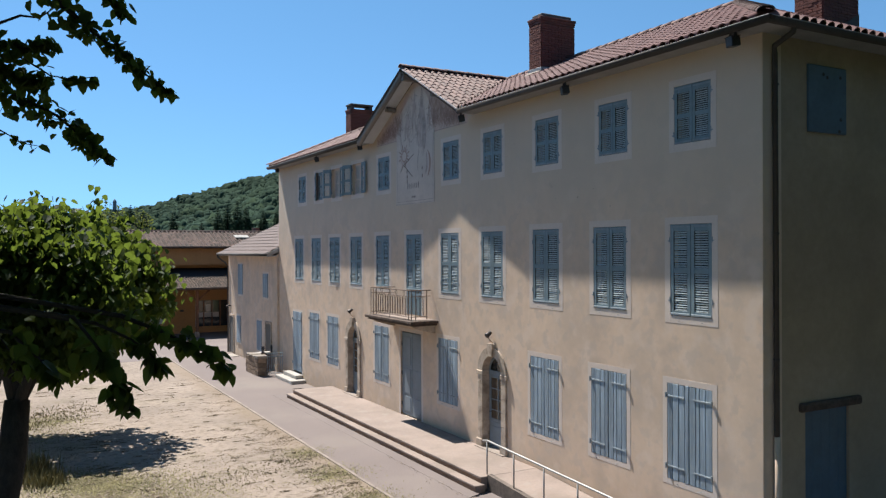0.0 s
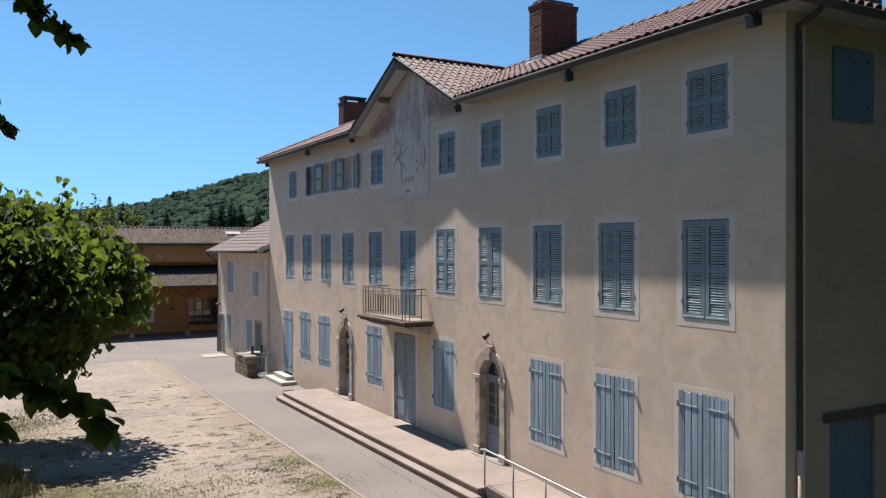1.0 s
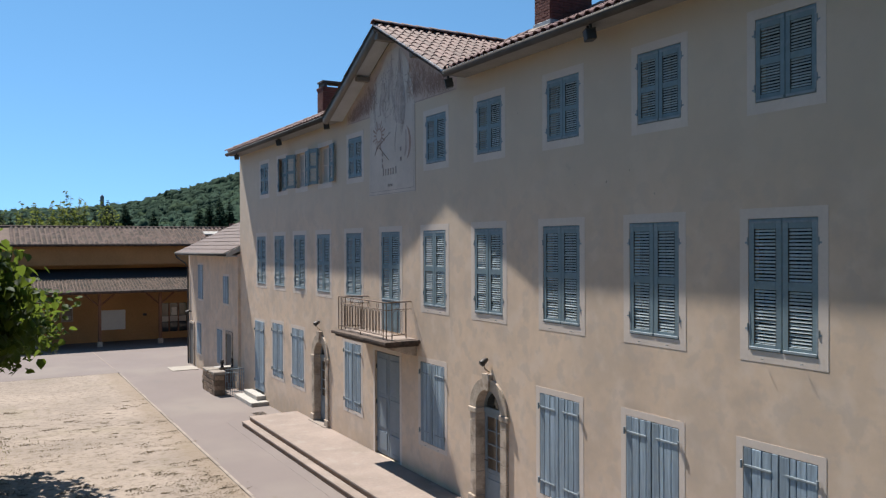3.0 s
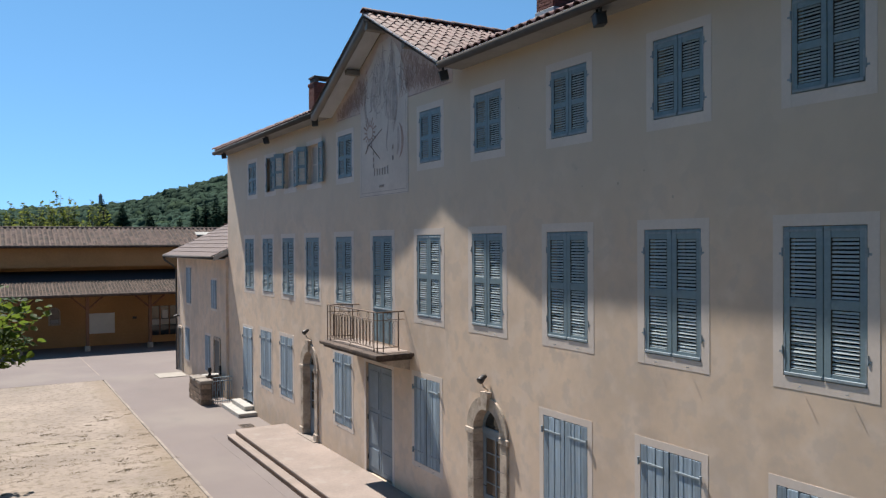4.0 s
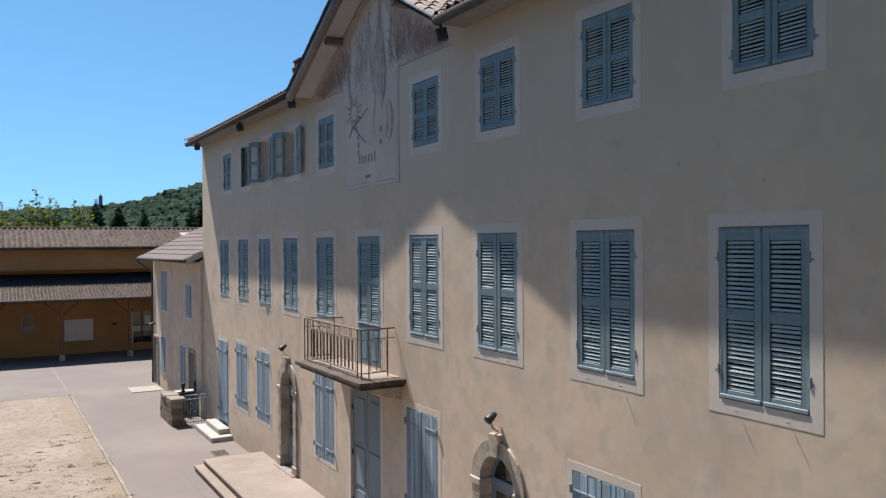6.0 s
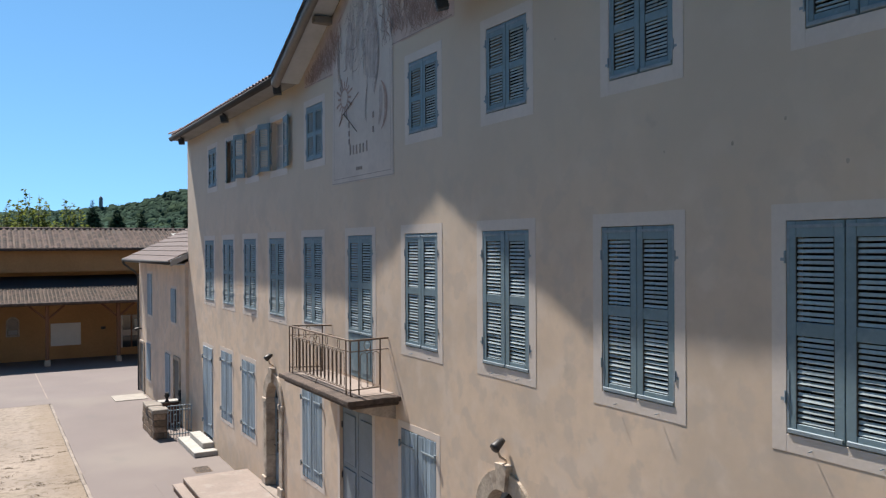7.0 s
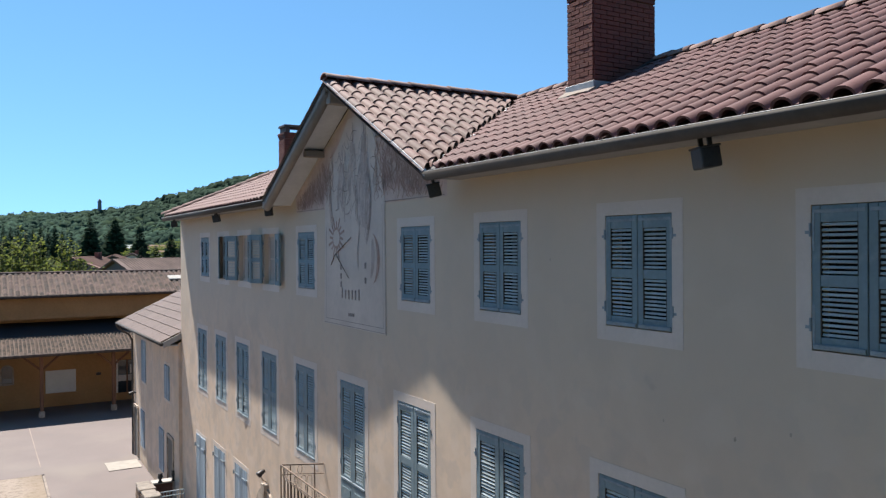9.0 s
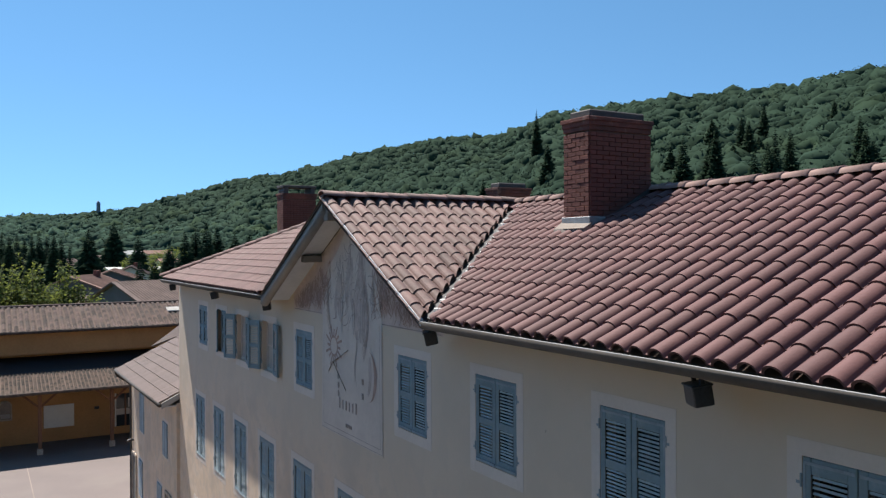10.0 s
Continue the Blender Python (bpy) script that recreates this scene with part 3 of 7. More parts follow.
# ---------------------------------------------------------------- window surrounds and glazing
def surround(y0, y1, z0, z1, w=0.13, bottom=None, group=""):
    """Flat painted band round an opening, with the glazed casement set back behind it."""
    s = thing("window_surround", "pale painted plaster band round the opening", "window surround", group, (0, (y0 + y1) / 2, z0))
    b = w if bottom is None else bottom
    bm = bmesh.new()
    hw, h = (y1 - y0) / 2, z1 - z0
    box(bm, -0.0035, 0.001, -hw - w, -hw, -b, h + w)
    box(bm, -0.0035, 0.001, hw, hw + w, -b, h + w)
    box(bm, -0.0035, 0.001, -hw, hw, h, h + w)
    part("band", bm, SURROUND, s)
    if b:
        part("sill", soft_box(-0.003, 0.001, -hw, hw, -b, 0.0, 0.001), SURROUND, s)
    return s


def casement(y0, y1, z0, z1, back=0.22, glass=DARK_GLASS):
    c = thing("window", "casement window behind its shutters, frame coloured dark where they shade it", "window", "facade windows", (back, (y0 + y1) / 2, z0), "structure")
    hw, h = (y1 - y0) / 2, z1 - z0
    bm = bmesh.new()
    for a, b in ((-hw, -hw + .06), (hw - .06, hw), (-.04, .04)):
        box(bm, 0, 0.05, a, b, 0, h)
    for a, b in ((0, .07), (h - .06, h), (h * .5 - .015, h * .5 + .015)):
        box(bm, 0.004, 0.046, -hw + .06, hw - .06, a, b)
    # frames behind closed shutters are coloured dark so the slat gaps look shaded
    part("window_frame", bm, SHUTTER_SHADE if glass is DARK_GLASS else SURROUND, c)
    for a, b in ((-hw + .06, -.04), (.04, hw - .06)):
        bm = bmesh.new()
        box(bm, 0.022, 0.028, a, b, .07, h - .06)
        part("pane", bm, glass, c)


# ---------------------------------------------------------------- louvred shutters
def louvred_leaf(name, w, h, slats, middle, hinge, label, group, at):
    """One leaf: stiles, rails, single slats, nailed battens, strap plates. hinge: -1 or 1, the side on which it hangs."""
    leaf = thing(name, label, "shutter", group, at)
    big = slats > 20
    st, t = (0.090, 0.034) if big else (0.074, 0.034)
    stile = to_mesh(soft_box(-t, 0, -st / 2, st / 2, 0, h, 0.005), "stile", BLUE)
    for y in (st / 2, w - st / 2):
        piece("stile", stile, leaf, pose(0, y, 0))
    top, mid, foot = (0.135, 0.058, 0.095) if big else (0.13, 0.045, 0.10)
    for a, b in ((0, foot), (middle - mid, middle + mid), (h - top, h)):
        part("rail", soft_box(-t + 0.003, -0.003, st, w - st, a, b, 0.004), BLUE, leaf)
    # strip beside each louvred panel, its dark colour standing in for groove shadow
    for lo, hi in ((foot, middle - mid), (middle + mid, h - top)):
        for y in (st - 0.004, w - st - 0.006):
            part("groove_shade", soft_box(-t + 0.001, -0.006, y, y + 0.010, lo, hi, 0.002), SHUTTER_SHADE, leaf, "dark strip standing in for a groove's shadow beside the slats")
    clear = h - top - foot - 2 * mid
    pitch = clear / slats
    bm = bmesh.new()
    half = (0.30 if big else 0.265) * pitch
    box(bm, -half, half, st + 0.004, w - st - 0.004, -0.0045, 0.0045)
    slat = to_mesh(bm, "slat", SLAT)
    upper = round(slats * (h - top - middle - mid) / clear)
    for n, lo, hi in ((slats - upper, foot, middle - mid), (upper, middle + mid, h - top)):
        for i in range(n):
            z = lo + (i + 0.5) * (hi - lo) / n
            piece("slat", slat, leaf, pose(-t / 2, 0, z + random.uniform(-.003, .003), random.uniform(-.7, .7), -69 + random.uniform(-6, 6), 0))
    # battens nailed across head and foot
    part("weather_bar", soft_box(-t - 0.015, -t + 0.002, 0.010, w - 0.012, 0.006, 0.046, 0.005), IRON_PALE, leaf, "worn pale bar along the foot")
    part("head_bar", soft_box(-t - 0.005, -t + 0.002, 0.014, w - 0.016, h - 0.058, h - 0.030, 0.002), IRON_PALE, leaf, "pale bar nailed across the head")
    side = 0.003 if hinge < 0 else w - 0.027
    y = -0.010 if hinge < 0 else w + 0.010
    long = 0.27 * h
    for z0, zk in ((0.05, 0.17 * h), (h - 0.05 - long, 0.83 * h)):
        part("strap_plate", soft_box(-t - 0.004, -t + 0.002, side, side + 0.024, z0, z0 + long, 0.002), IRON_PALE, leaf, "pale nailed iron strap plate")
        bm = bmesh.new()
        tube(bm, [(-t - 0.004, y, zk - 0.05), (-t - 0.004, y, zk + 0.055)], 0.011, 8)
        box(bm, -t - 0.006, -t + 0.004, *sorted((y, y + hinge * 0.045)), zk - 0.030, zk - 0.004)
        part("hinge", bm, IRON_PALE, leaf, "iron hinge on the stile")
    return leaf


def board_leaf(name, w, h, boards, hinge, label, group, at):
    """One solid leaf of upright boards with two strap hinges."""
    leaf = thing(name, label, "shutter", group, at)
    cuts = [0.0] + [w * (i + random.uniform(-.22, .22)) / boards for i in range(1, boards)] + [w]
    for a, b in zip(cuts, cuts[1:]):
        part("board", soft_box(-0.032 + random.uniform(-.003, .003), 0, a + 0.006, b - 0.006, 0, h - random.uniform(0, .008), 0.005), BLUE_BOARD, leaf)
    for z in (h * 0.13, h * 0.87):
        a, b = (0.0, w * 0.82) if hinge < 0 else (w * 0.18, w)
        tilt = random.uniform(-.01, .01)
        bm = soft_box(-0.043, -0.032, a, b, z - 0.019 + tilt, z + 0.019 + tilt, 0.006)
        s = part("strap_hinge", bm, IRON_PALE, leaf, "pale painted iron strap hinge")
        bm = bmesh.new()
        yy = -0.01 if hinge < 0 else w + 0.01
        tube(bm, [(-0.055, yy, z - 0.05), (-0.055, yy, z + 0.06)], 0.018, 8)
        part("pintle", bm, IRON_PALE, s)
    return leaf


def all_shutters():
    w = F_W / 2 - 0.006
    h = F_Z[1] - F_Z[0] - 0.012
    lab = "closed blue-grey wooden louvred shutter on the first floor"
    a = louvred_leaf("louvred_shutter", w, h, 31, h * 0.497, -1, lab, "first floor shutters", (0.035, COLS[11] - F_W / 2 + 0.002, F_Z[0] + 0.006))
    b = louvred_leaf("louvred_shutter", w, h, 31, h * 0.497, 1, lab, "first floor shutters", (0.035, COLS[11] + 0.004, F_Z[0] + 0.006))
    for k, c in COLS.items():
        if k == 11:
            continue
        z = F_Z[0] + 0.006
        ajar = 3.5 if k == 3 else random.uniform(-.4, .4)
        copy_thing(a, pose(0.035, c - F_W / 2 + 0.002, z, 0, 0, ajar if k == 3 else 0))
        copy_thing(b, pose(0.035 + random.uniform(-.004, .004), c + 0.004, z))
    # tall lower panels of the balcony door
    for y in (COLS[6] - F_W / 2 + 0.002, COLS[6] + 0.004):
        d = thing("balcony_door_panel", "blue-grey solid lower panel of the balcony shutter door", "door panel", "balcony door", (0.028, y, 3.67))
        part("panel", soft_box(-0.03, 0, 0, w, 0, F_Z[0] - 3.67, 0.006), BLUE, d)
        part("moulding", soft_box(-0.038, -0.03, 0.09, w - 0.09, 0.1, F_Z[0] - 3.78, 0.006), BLUE, d)
    w = T_W / 2 - 0.006
    h = T_Z[1] - T_Z[0] - 0.012
    lab = "closed blue-grey wooden louvred shutter under the eaves"
    z = T_Z[0] + 0.006
    a = louvred_leaf("louvred_shutter", w, h, 20, h * 0.48, -1, lab, "top floor shutters", (0.035, TOP_COLS[11] - T_W / 2 + 0.002, z))
    b = louvred_leaf("louvred_shutter", w, h, 20, h * 0.48, 1, lab, "top floor shutters", (0.035, TOP_COLS[11] + 0.004, z))
    for k, c in TOP_COLS.items():
        if k == 11:
            continue
        opened = {2: (0, 16), 3: (171, 158), 4: (173, 160)}.get(k, (0, 0))
        near = copy_thing(a, pose(-0.055 if opened[0] else 0.035, c - T_W / 2 + 0.002, z, 0, 0, opened[0]))
        far = copy_thing(b, pose(0.035, c + 0.004, z))
        if opened[1]:
            m = Matrix.Translation((-0.055 if opened[1] > 90 else 0.02, c + T_W / 2, 0)) @ pose(0, 0, 0, 0, 0, -opened[1]) @ Matrix.Translation((0.012, 0.004 - T_W / 2, z))
            far.matrix_basis = m
        for leaf, o in ((near, opened[0]), (far, opened[1])):
            if o:
                tagged(leaf, "blue-grey louvred shutter swung open under the eaves")
    w = G_W / 2 - 0.006
    h = G_Z[1] - G_Z[0] - 0.012
    lab = "closed faded blue board shutter on the ground floor"
    z = G_Z[0] + 0.006
    a = board_leaf("board_shutter", w, h, 4, -1, lab, "ground floor shutters", (0.026, GROUND_COLS[11] - G_W / 2 + 0.002, z))
    b = board_leaf("board_shutter", w, h, 4, 1, lab, "ground floor shutters", (0.026, GROUND_COLS[11] + 0.004, z))
    for k, c in GROUND_COLS.items():
        if k != 11:
            copy_thing(a, pose(0.026, c - G_W / 2 + 0.002, z))
            copy_thing(b, pose(0.026 + random.uniform(-.004, .004), c + 0.004, z))
    for k, c in COLS.items():
        z0 = 3.66 if k == 6 else F_Z[0]
        surround(c - F_W / 2, c + F_W / 2, z0, F_Z[1], 0.14, 0.0 if k == 6 else 0.15, "first floor surrounds")
        casement(c - F_W / 2, c + F_W / 2, z0, F_Z[1])
    for k, c in TOP_COLS.items():
        surround(c - T_W / 2, c + T_W / 2, *T_Z, 0.135, 0.15, "top floor surrounds")
        casement(c - T_W / 2, c + T_W / 2, *T_Z, *((0.10, PALE_PANE) if k in (2, 3, 4) else ()))
    for c in GROUND_COLS.values():
        surround(c - G_W / 2, c + G_W / 2, *G_Z, 0.115, 0.105, "ground floor surrounds")
        casement(c - G_W / 2, c + G_W / 2, *G_Z)
    # shutter stops: two short iron pins below each sill
    bm = bmesh.new()
    tube(bm, [(0, 0, 0), (-0.048, 0, 0.0)], 0.005, 6)
    pin = to_mesh(bm, "shutter_stop", IRON_PALE)
    for z, cols in ((F_Z[0] - 0.10, [c for k, c in COLS.items() if k != 6]), (G_Z[0] - 0.06, GROUND_COLS.values())):
        for c in cols:
            for d in (-0.31, 0.29):
                ob = new("shutter_stop", pin)
                ob.location = (-0.004, c + d, z)
                tagged(ob, "short iron shutter stop in the sill", "pin", "shutter stops")


all_shutters()


# small dark repair marks in the plaster
def wall_marks():
    rnd = random.Random(31)
    for y, z, r in MARKS:
        r *= .7
        bm = bmesh.new()
        slab(bm, [(-0.002, y + r * (.7 + .5 * rnd.random()) * math.cos(a), z + 1.5 * r * (.7 + .5 * rnd.random()) * math.sin(a)) for a in [i * math.pi / 6 for i in range(12)]], (0.003, 0, 0))
        whole("wall_mark", bm, STONE, "small dark repair mark in the plaster", "mark", "structure")


MARKS = ((7.82, 6.94, .022), (8.65, 6.95, .016), (6.71, 6.68, .022), (7.27, 7.09, .018), (10.38, 8.46, .018))
wall_marks()


# ---------------------------------------------------------------- doors
def arch_door(c, group):
    """Round-headed door in a stone surround of single blocks, with a lamp over it."""
    z0 = TERRACE
    s = thing("arched_door", "round-headed glazed blue door in a weathered stone surround", "door", group, (0, c, z0))
    spring = SPRING - z0
    # stone jambs, block by block, and voussoirs
    hs = [0.0, 0.34, 0.72, 1.08, 1.45, 1.80, spring - 0.10]
    for side in (-1, 1):
        for a, b in zip(hs, hs[1:]):
            y0, y1 = sorted((side * ARCH_IN, side * (ARCH_OUT - 0.02)))
            part("jamb_stone", soft_box(-0.05, 0.34, y0, y1, a + .0015, b - .0015, 0.008), STONE, s)
        y0, y1 = sorted((side * (ARCH_IN - 0.03), side * (ARCH_OUT + 0.04)))
        part("impost", soft_box(-0.068, 0.34, y0, y1, spring - 0.10, spring + 0.02, 0.015), STONE, s)
        y0, y1 = sorted((side * (ARCH_IN - 0.02), side * (ARCH_OUT + 0.03)))
        part("plinth", soft_box(-0.085, 0.30, y0, y1, 0.0, 0.22, 0.015), STONE, s)
    n = 9
    for i in range(n):
        a0, a1 = math.pi * i / n + 0.003, math.pi * (i + 1) / n - 0.003
        key = i == n // 2
        ro = ARCH_OUT + (0.10 if key else 0.0)
        bm = bmesh.new()
        for a, b in ((a0, (a0 + a1) / 2), ((a0 + a1) / 2, a1)):
            slab(bm, [(-0.10 if key else -0.05, r * math.cos(t), spring + r * math.sin(t))
                      for r, t in ((ARCH_IN, a), (ro, a), (ro, b), (ARCH_IN, b))], (0.39, 0, 0))
        bmesh.ops.remove_doubles(bm, verts=bm.verts, dist=1e-4)
        part("keystone" if key else "voussoir", bm, STONE, s)
    # plaster filling the corners over the arch
    bm = bmesh.new()
    m = 10
    for side in (-1, 1):
        for i in range(m):
            a, b = math.pi / 2 * i / m, math.pi / 2 * (i + 1) / m

            def rim(t):
                k = ARCH_OUT / max(math.cos(t), math.sin(t))
                return (0.0, side * k * math.cos(t), spring + k * math.sin(t))

            def arc(t):
                return (0.0, side * (ARCH_OUT - .005) * math.cos(t), spring + (ARCH_OUT - .005) * math.sin(t))
            for q in ([arc(a), rim(a), rim(b), arc(b)],):
                slab(bm, q, (0.30, 0, 0))
    part("spandrel", bm, PLASTER, s, "plaster over the arch")
    # the door leaf, set back
    x = 0.17
    w = ARCH_IN
    leaf = part("door_leaf", soft_box(x, x + 0.05, -w + 0.02, w - 0.02, 0.02, 0.72, 0.006), DOOR_BLUE, s, "grey-blue painted door leaf")
    bm = bmesh.new()
    for a, b in ((-w + .02, -w + .11), (-.016, .016), (w - .11, w - .02)):
        box(bm, x, x + 0.05, a, b, 0.72, 1.98)
    for z in (0.72, 1.02, 1.31, 1.60, 1.90):
        box(bm, x + 0.004, x + 0.046, -w + .11, w - .11, z, z + (0.08 if z in (.72, 1.90) else 0.024))
    part("glazing_bar", bm, DOOR_BLUE, leaf)
    bm = bmesh.new()
    box(bm, x + 0.02, x + 0.026, -w + .10, w - .10, 0.74, 1.94)
    part("pane", bm, DOOR_GLASS, leaf, "dark door glass")
    part("moulding", soft_box(x - 0.012, x, -w + .12, w - .12, 0.14, 0.60, 0.008), DOOR_BLUE, leaf)
    part("transom", soft_box(x - 0.02, x + 0.05, -w, w, 1.98, 2.10, 0.008), DOOR_BLUE, s)
    bm = bmesh.new()
    pts = [(x + 0.02, (w - .01) * math.cos(t), spring + (w - .01) * math.sin(t)) for t in [math.pi * i / 14 for i in range(15)]]
    slab(bm, pts + [(x + 0.02, -w + .01, 2.10), (x + 0.02, w - .01, 2.10)], (0.006, 0, 0))
    part("fanlight", bm, DARK_GLASS, s, "dark round-headed fanlight glass")
    bm = bmesh.new()
    for r0, r1 in ((w - 0.07, w),):
        for i in range(14):
            a, b = math.pi * i / 14, math.pi * (i + 1) / 14
            slab(bm, [(x, r * math.cos(t), spring + r * math.sin(t)) for r, t in ((r0, a), (r1, a), (r1, b), (r0, b))], (0.045, 0, 0))
    part("fanlight_frame", bm, DOOR_BLUE, s)
    part("threshold", soft_box(-0.16, 0.3, -ARCH_OUT, ARCH_OUT, -0.03, 0.025, 0.01), KERB, s, "pale stone threshold")
    bm = bmesh.new()
    tube(bm, [(x - 0.05, w - 0.09, 0.98), (x - 0.05, w - 0.2, 0.98)], 0.011, 8)
    part("door_handle", bm, DARK_IRON, leaf, "dark door handle")
    # bracket lamp above
    lamp = thing("bracket_lamp", "small dark bracket spotlight over the arched door", "lamp", "door lamps", (0, c + 0.02, z0 + 3.06))
    bm = bmesh.new()
    tube(bm, [(0.0, 0, -0.16), (-0.09, 0, -0.10), (-0.13, 0, 0.02)], 0.016, 8)
    part("bracket", bm, STONE, lamp)
    bm = bmesh.new()
    tube(bm, [(-0.03, 0.01, 0.10), (-0.09, 0.0, 0.085), (-0.19, -0.03, 0.03), (-0.205, -0.032, 0.02)], [0.035, 0.055, 0.07, 0.066], 14)
    part("lamp_head", bm, DARK_IRON, lamp, "dark metal lamp head", True)


for c in ARCHES:
    arch_door(c, "arched doors")


def double_door():
    d = thing("double_door", "tall grey-blue panelled double door under the balcony", "door", at=(0.06, 15.55, TERRACE))
    h, w = 3.08 - TERRACE, 1.47
    part("door_frame", soft_box(0.05, 0.10, 0, w, h - 0.04, h, 0.004), BLUE_SHADE, d)
    for a, b in ((0.0, w / 2 - 0.006), (w / 2 + 0.006, w)):
        leaf = part("door_leaf", soft_box(0, 0.045, a + .004, b - .004, 0.02, h - 0.04, 0.006), DOOR_BLUE, d, "grey-blue panelled door leaf")
        for z0, z1 in ((0.14, 0.62), (0.72, 1.52), (1.62, h - 0.18)):
            part("raised_panel", soft_box(-0.014, 0.0, a + .10, b - .10, z0, z1, 0.012), DOOR_BLUE, leaf)
        yy = a + .004 if a == 0 else b - .004
        for z in (0.35, 1.35, 2.3):
            bm = bmesh.new()
            tube(bm, [(-0.012, yy, z - 0.06), (-0.012, yy, z + 0.06)], 0.014, 8)
            part("hinge", bm, DARK_IRON, leaf)
    surround(15.55, 17.02, TERRACE, 3.08, 0.11, 0.0)
    # tall boarded door by the annex, with its two steps
    w, h = 1.11 / 2 - .005, 2.62
    for a, hinge in ((26.735, -1), (26.735 + 1.11 / 2, 1)):
        leaf = board_leaf("door_shutter", w, h, 3, hinge, "tall closed blue board door shutter above the two white steps", "end door shutters", (0.01, a, 0.40))
    surround(26.73, 27.84, 0.32, 3.02, 0.10, 0.0)
    st = thing("door_steps", "two pale cement steps before the end door", "steps", at=(0, 27.3, 0))
    part("lower_step", soft_box(-0.66, -0.002, -1.1, 1.15, 0.0, 0.15, 0.015), CEMENT, st)
    part("upper_step", soft_box(-0.34, -0.002, -0.72, 0.95, 0.15, 0.31, 0.015), CEMENT, st)
    # end wall: boarded door with stone lintel, and blind shutter above
    d = thing("end_wall_door", "blue door in the end wall, darkened to carry its shade", "door", at=(1.77, Y_NEAR + 0.05, 0))
    for i in range(5):
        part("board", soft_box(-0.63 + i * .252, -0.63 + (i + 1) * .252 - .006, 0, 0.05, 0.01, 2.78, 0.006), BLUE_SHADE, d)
    part("lintel", soft_box(-0.82, 0.92, -0.14, 0.0, 2.80, 2.96, 0.03), OLD_STONE, d, "dark weathered stone lintel")
    d = thing("end_wall_shutter", "closed flat blue shutter high in the end wall", "shutter", at=(1.75, Y_NEAR - 0.01, 7.87))
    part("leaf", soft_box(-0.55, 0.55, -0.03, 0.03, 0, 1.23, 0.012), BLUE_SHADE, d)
    bm = bmesh.new()
    for x, z in ((-.13, 1.07), (-0.02, 1.02), (.36, 1.05), (.37, .27), (.33, .05)):
        tube(bm, [(x, -0.034, z), (x, -0.031, z)], 0.035, 10)
    part("peg_hole", bm, DARK_IRON, d, "small dark holes")


double_door()


# ---------------------------------------------------------------- balcony
def balcony():
    b = thing("balcony", "stone balcony slab with a rusty wrought-iron railing", "balcony", at=(0, 16.02, 3.52))
    y0, y1, x0 = -1.60, 1.78, -0.94
    part("balcony_slab", soft_box(x0, 0, y0, y1, 0.0, 0.085, 0.02, 2), OLD_STONE, b, "worn dark stone balcony slab")
    part("balcony_floor", soft_box(x0 + 0.24, -0.002, y0 + .26, y1 - .26, 0.086, 0.095, 0.003), CONCRETE, b, "pale balcony floor")
    part("balcony_moulding", soft_box(x0 + 0.08, 0, y0 + .08, y1 - .08, -0.07, 0.0, 0.03, 2), OLD_STONE, b)
    for y in (y0 + 0.3, y1 - 0.3):
        bm = bmesh.new()
        slab(bm, [(0, y - .09, -0.07), (-0.72, y - .09, -0.07), (-0.70, y - .09, -0.13), (-0.3, y - .09, -0.25), (0, y - .09, -0.32)], (0, 0.18, 0))
        part("corbel", bm, STONE, b, "carved stone corbel")
    # the railing widens a little from the wall outwards
    top, sub, low = 0.985, 0.805, 0.185
    wall_a, front_a, front_b, wall_b = Vector((0, -1.12, 0)), Vector((-0.73, -1.22, 0)), Vector((-0.73, 1.73, 0)), Vector((0, 1.38, 0))

    def at(p, z):
        return (p.x, p.y, z)

    for name, z, r, a, c in (("top_rail", top, 0.016, wall_a, wall_b), ("second_rail", sub, 0.009, wall_a, wall_b),
                             ("bottom_rail", low, 0.010, front_a.lerp(wall_a, .80), front_b.lerp(wall_b, .80))):
        bm = bmesh.new()
        ends = [at(a, z), at(front_a.lerp(wall_a, .05), z), at(front_a.lerp(front_b, .015), z), at(front_b.lerp(front_a, .015), z), at(front_b.lerp(wall_b, .05), z), at(c, z)]
        tube(bm, ends, r, 8)
        part(name, bm, RUST_IRON, b)
    bm = bmesh.new()
    box(bm, -0.010, 0.010, -0.010, 0.010, 0.09, top)
    post = to_mesh(bm, "post", RUST_IRON)
    for p in (front_a, front_b, front_a.lerp(wall_a, .22), front_b.lerp(wall_b, .22), front_a.lerp(front_b, .06), front_b.lerp(front_a, .06),
              front_a.lerp(wall_a, .78), front_b.lerp(wall_b, .78)):
        piece("post", post, b, pose(p.x, p.y, 0))
    # long narrow loops, and rings between the two upper rails
    bm = bmesh.new()
    turns = [2 * math.pi * i / 24 for i in range(25)]
    tube(bm, [(0, 0.060 * math.cos(a), (low + sub) / 2 - .01 + math.copysign(0.23, math.sin(a + 1e-6)) + 0.06 * math.sin(a)) for a in turns], 0.0055, 5, False)
    oval = to_mesh(bm, "baluster", RUST_IRON)
    bm = bmesh.new()
    tube(bm, [(0, 0.055 * math.cos(a), (sub + top) / 2 + 0.078 * math.sin(a)) for a in turns], 0.006, 5, False)
    small = to_mesh(bm, "ring", RUST_IRON)
    bm = bmesh.new()
    tube(bm, [(0, 0, low), (0, 0, sub)], 0.006, 5)
    bar = to_mesh(bm, "bar", RUST_IRON)
    n = 14
    for i in range(n):
        p = front_a.lerp(front_b, .105 + i * .79 / (n - 1))
        piece("baluster", oval, b, pose(p.x, p.y, 0))
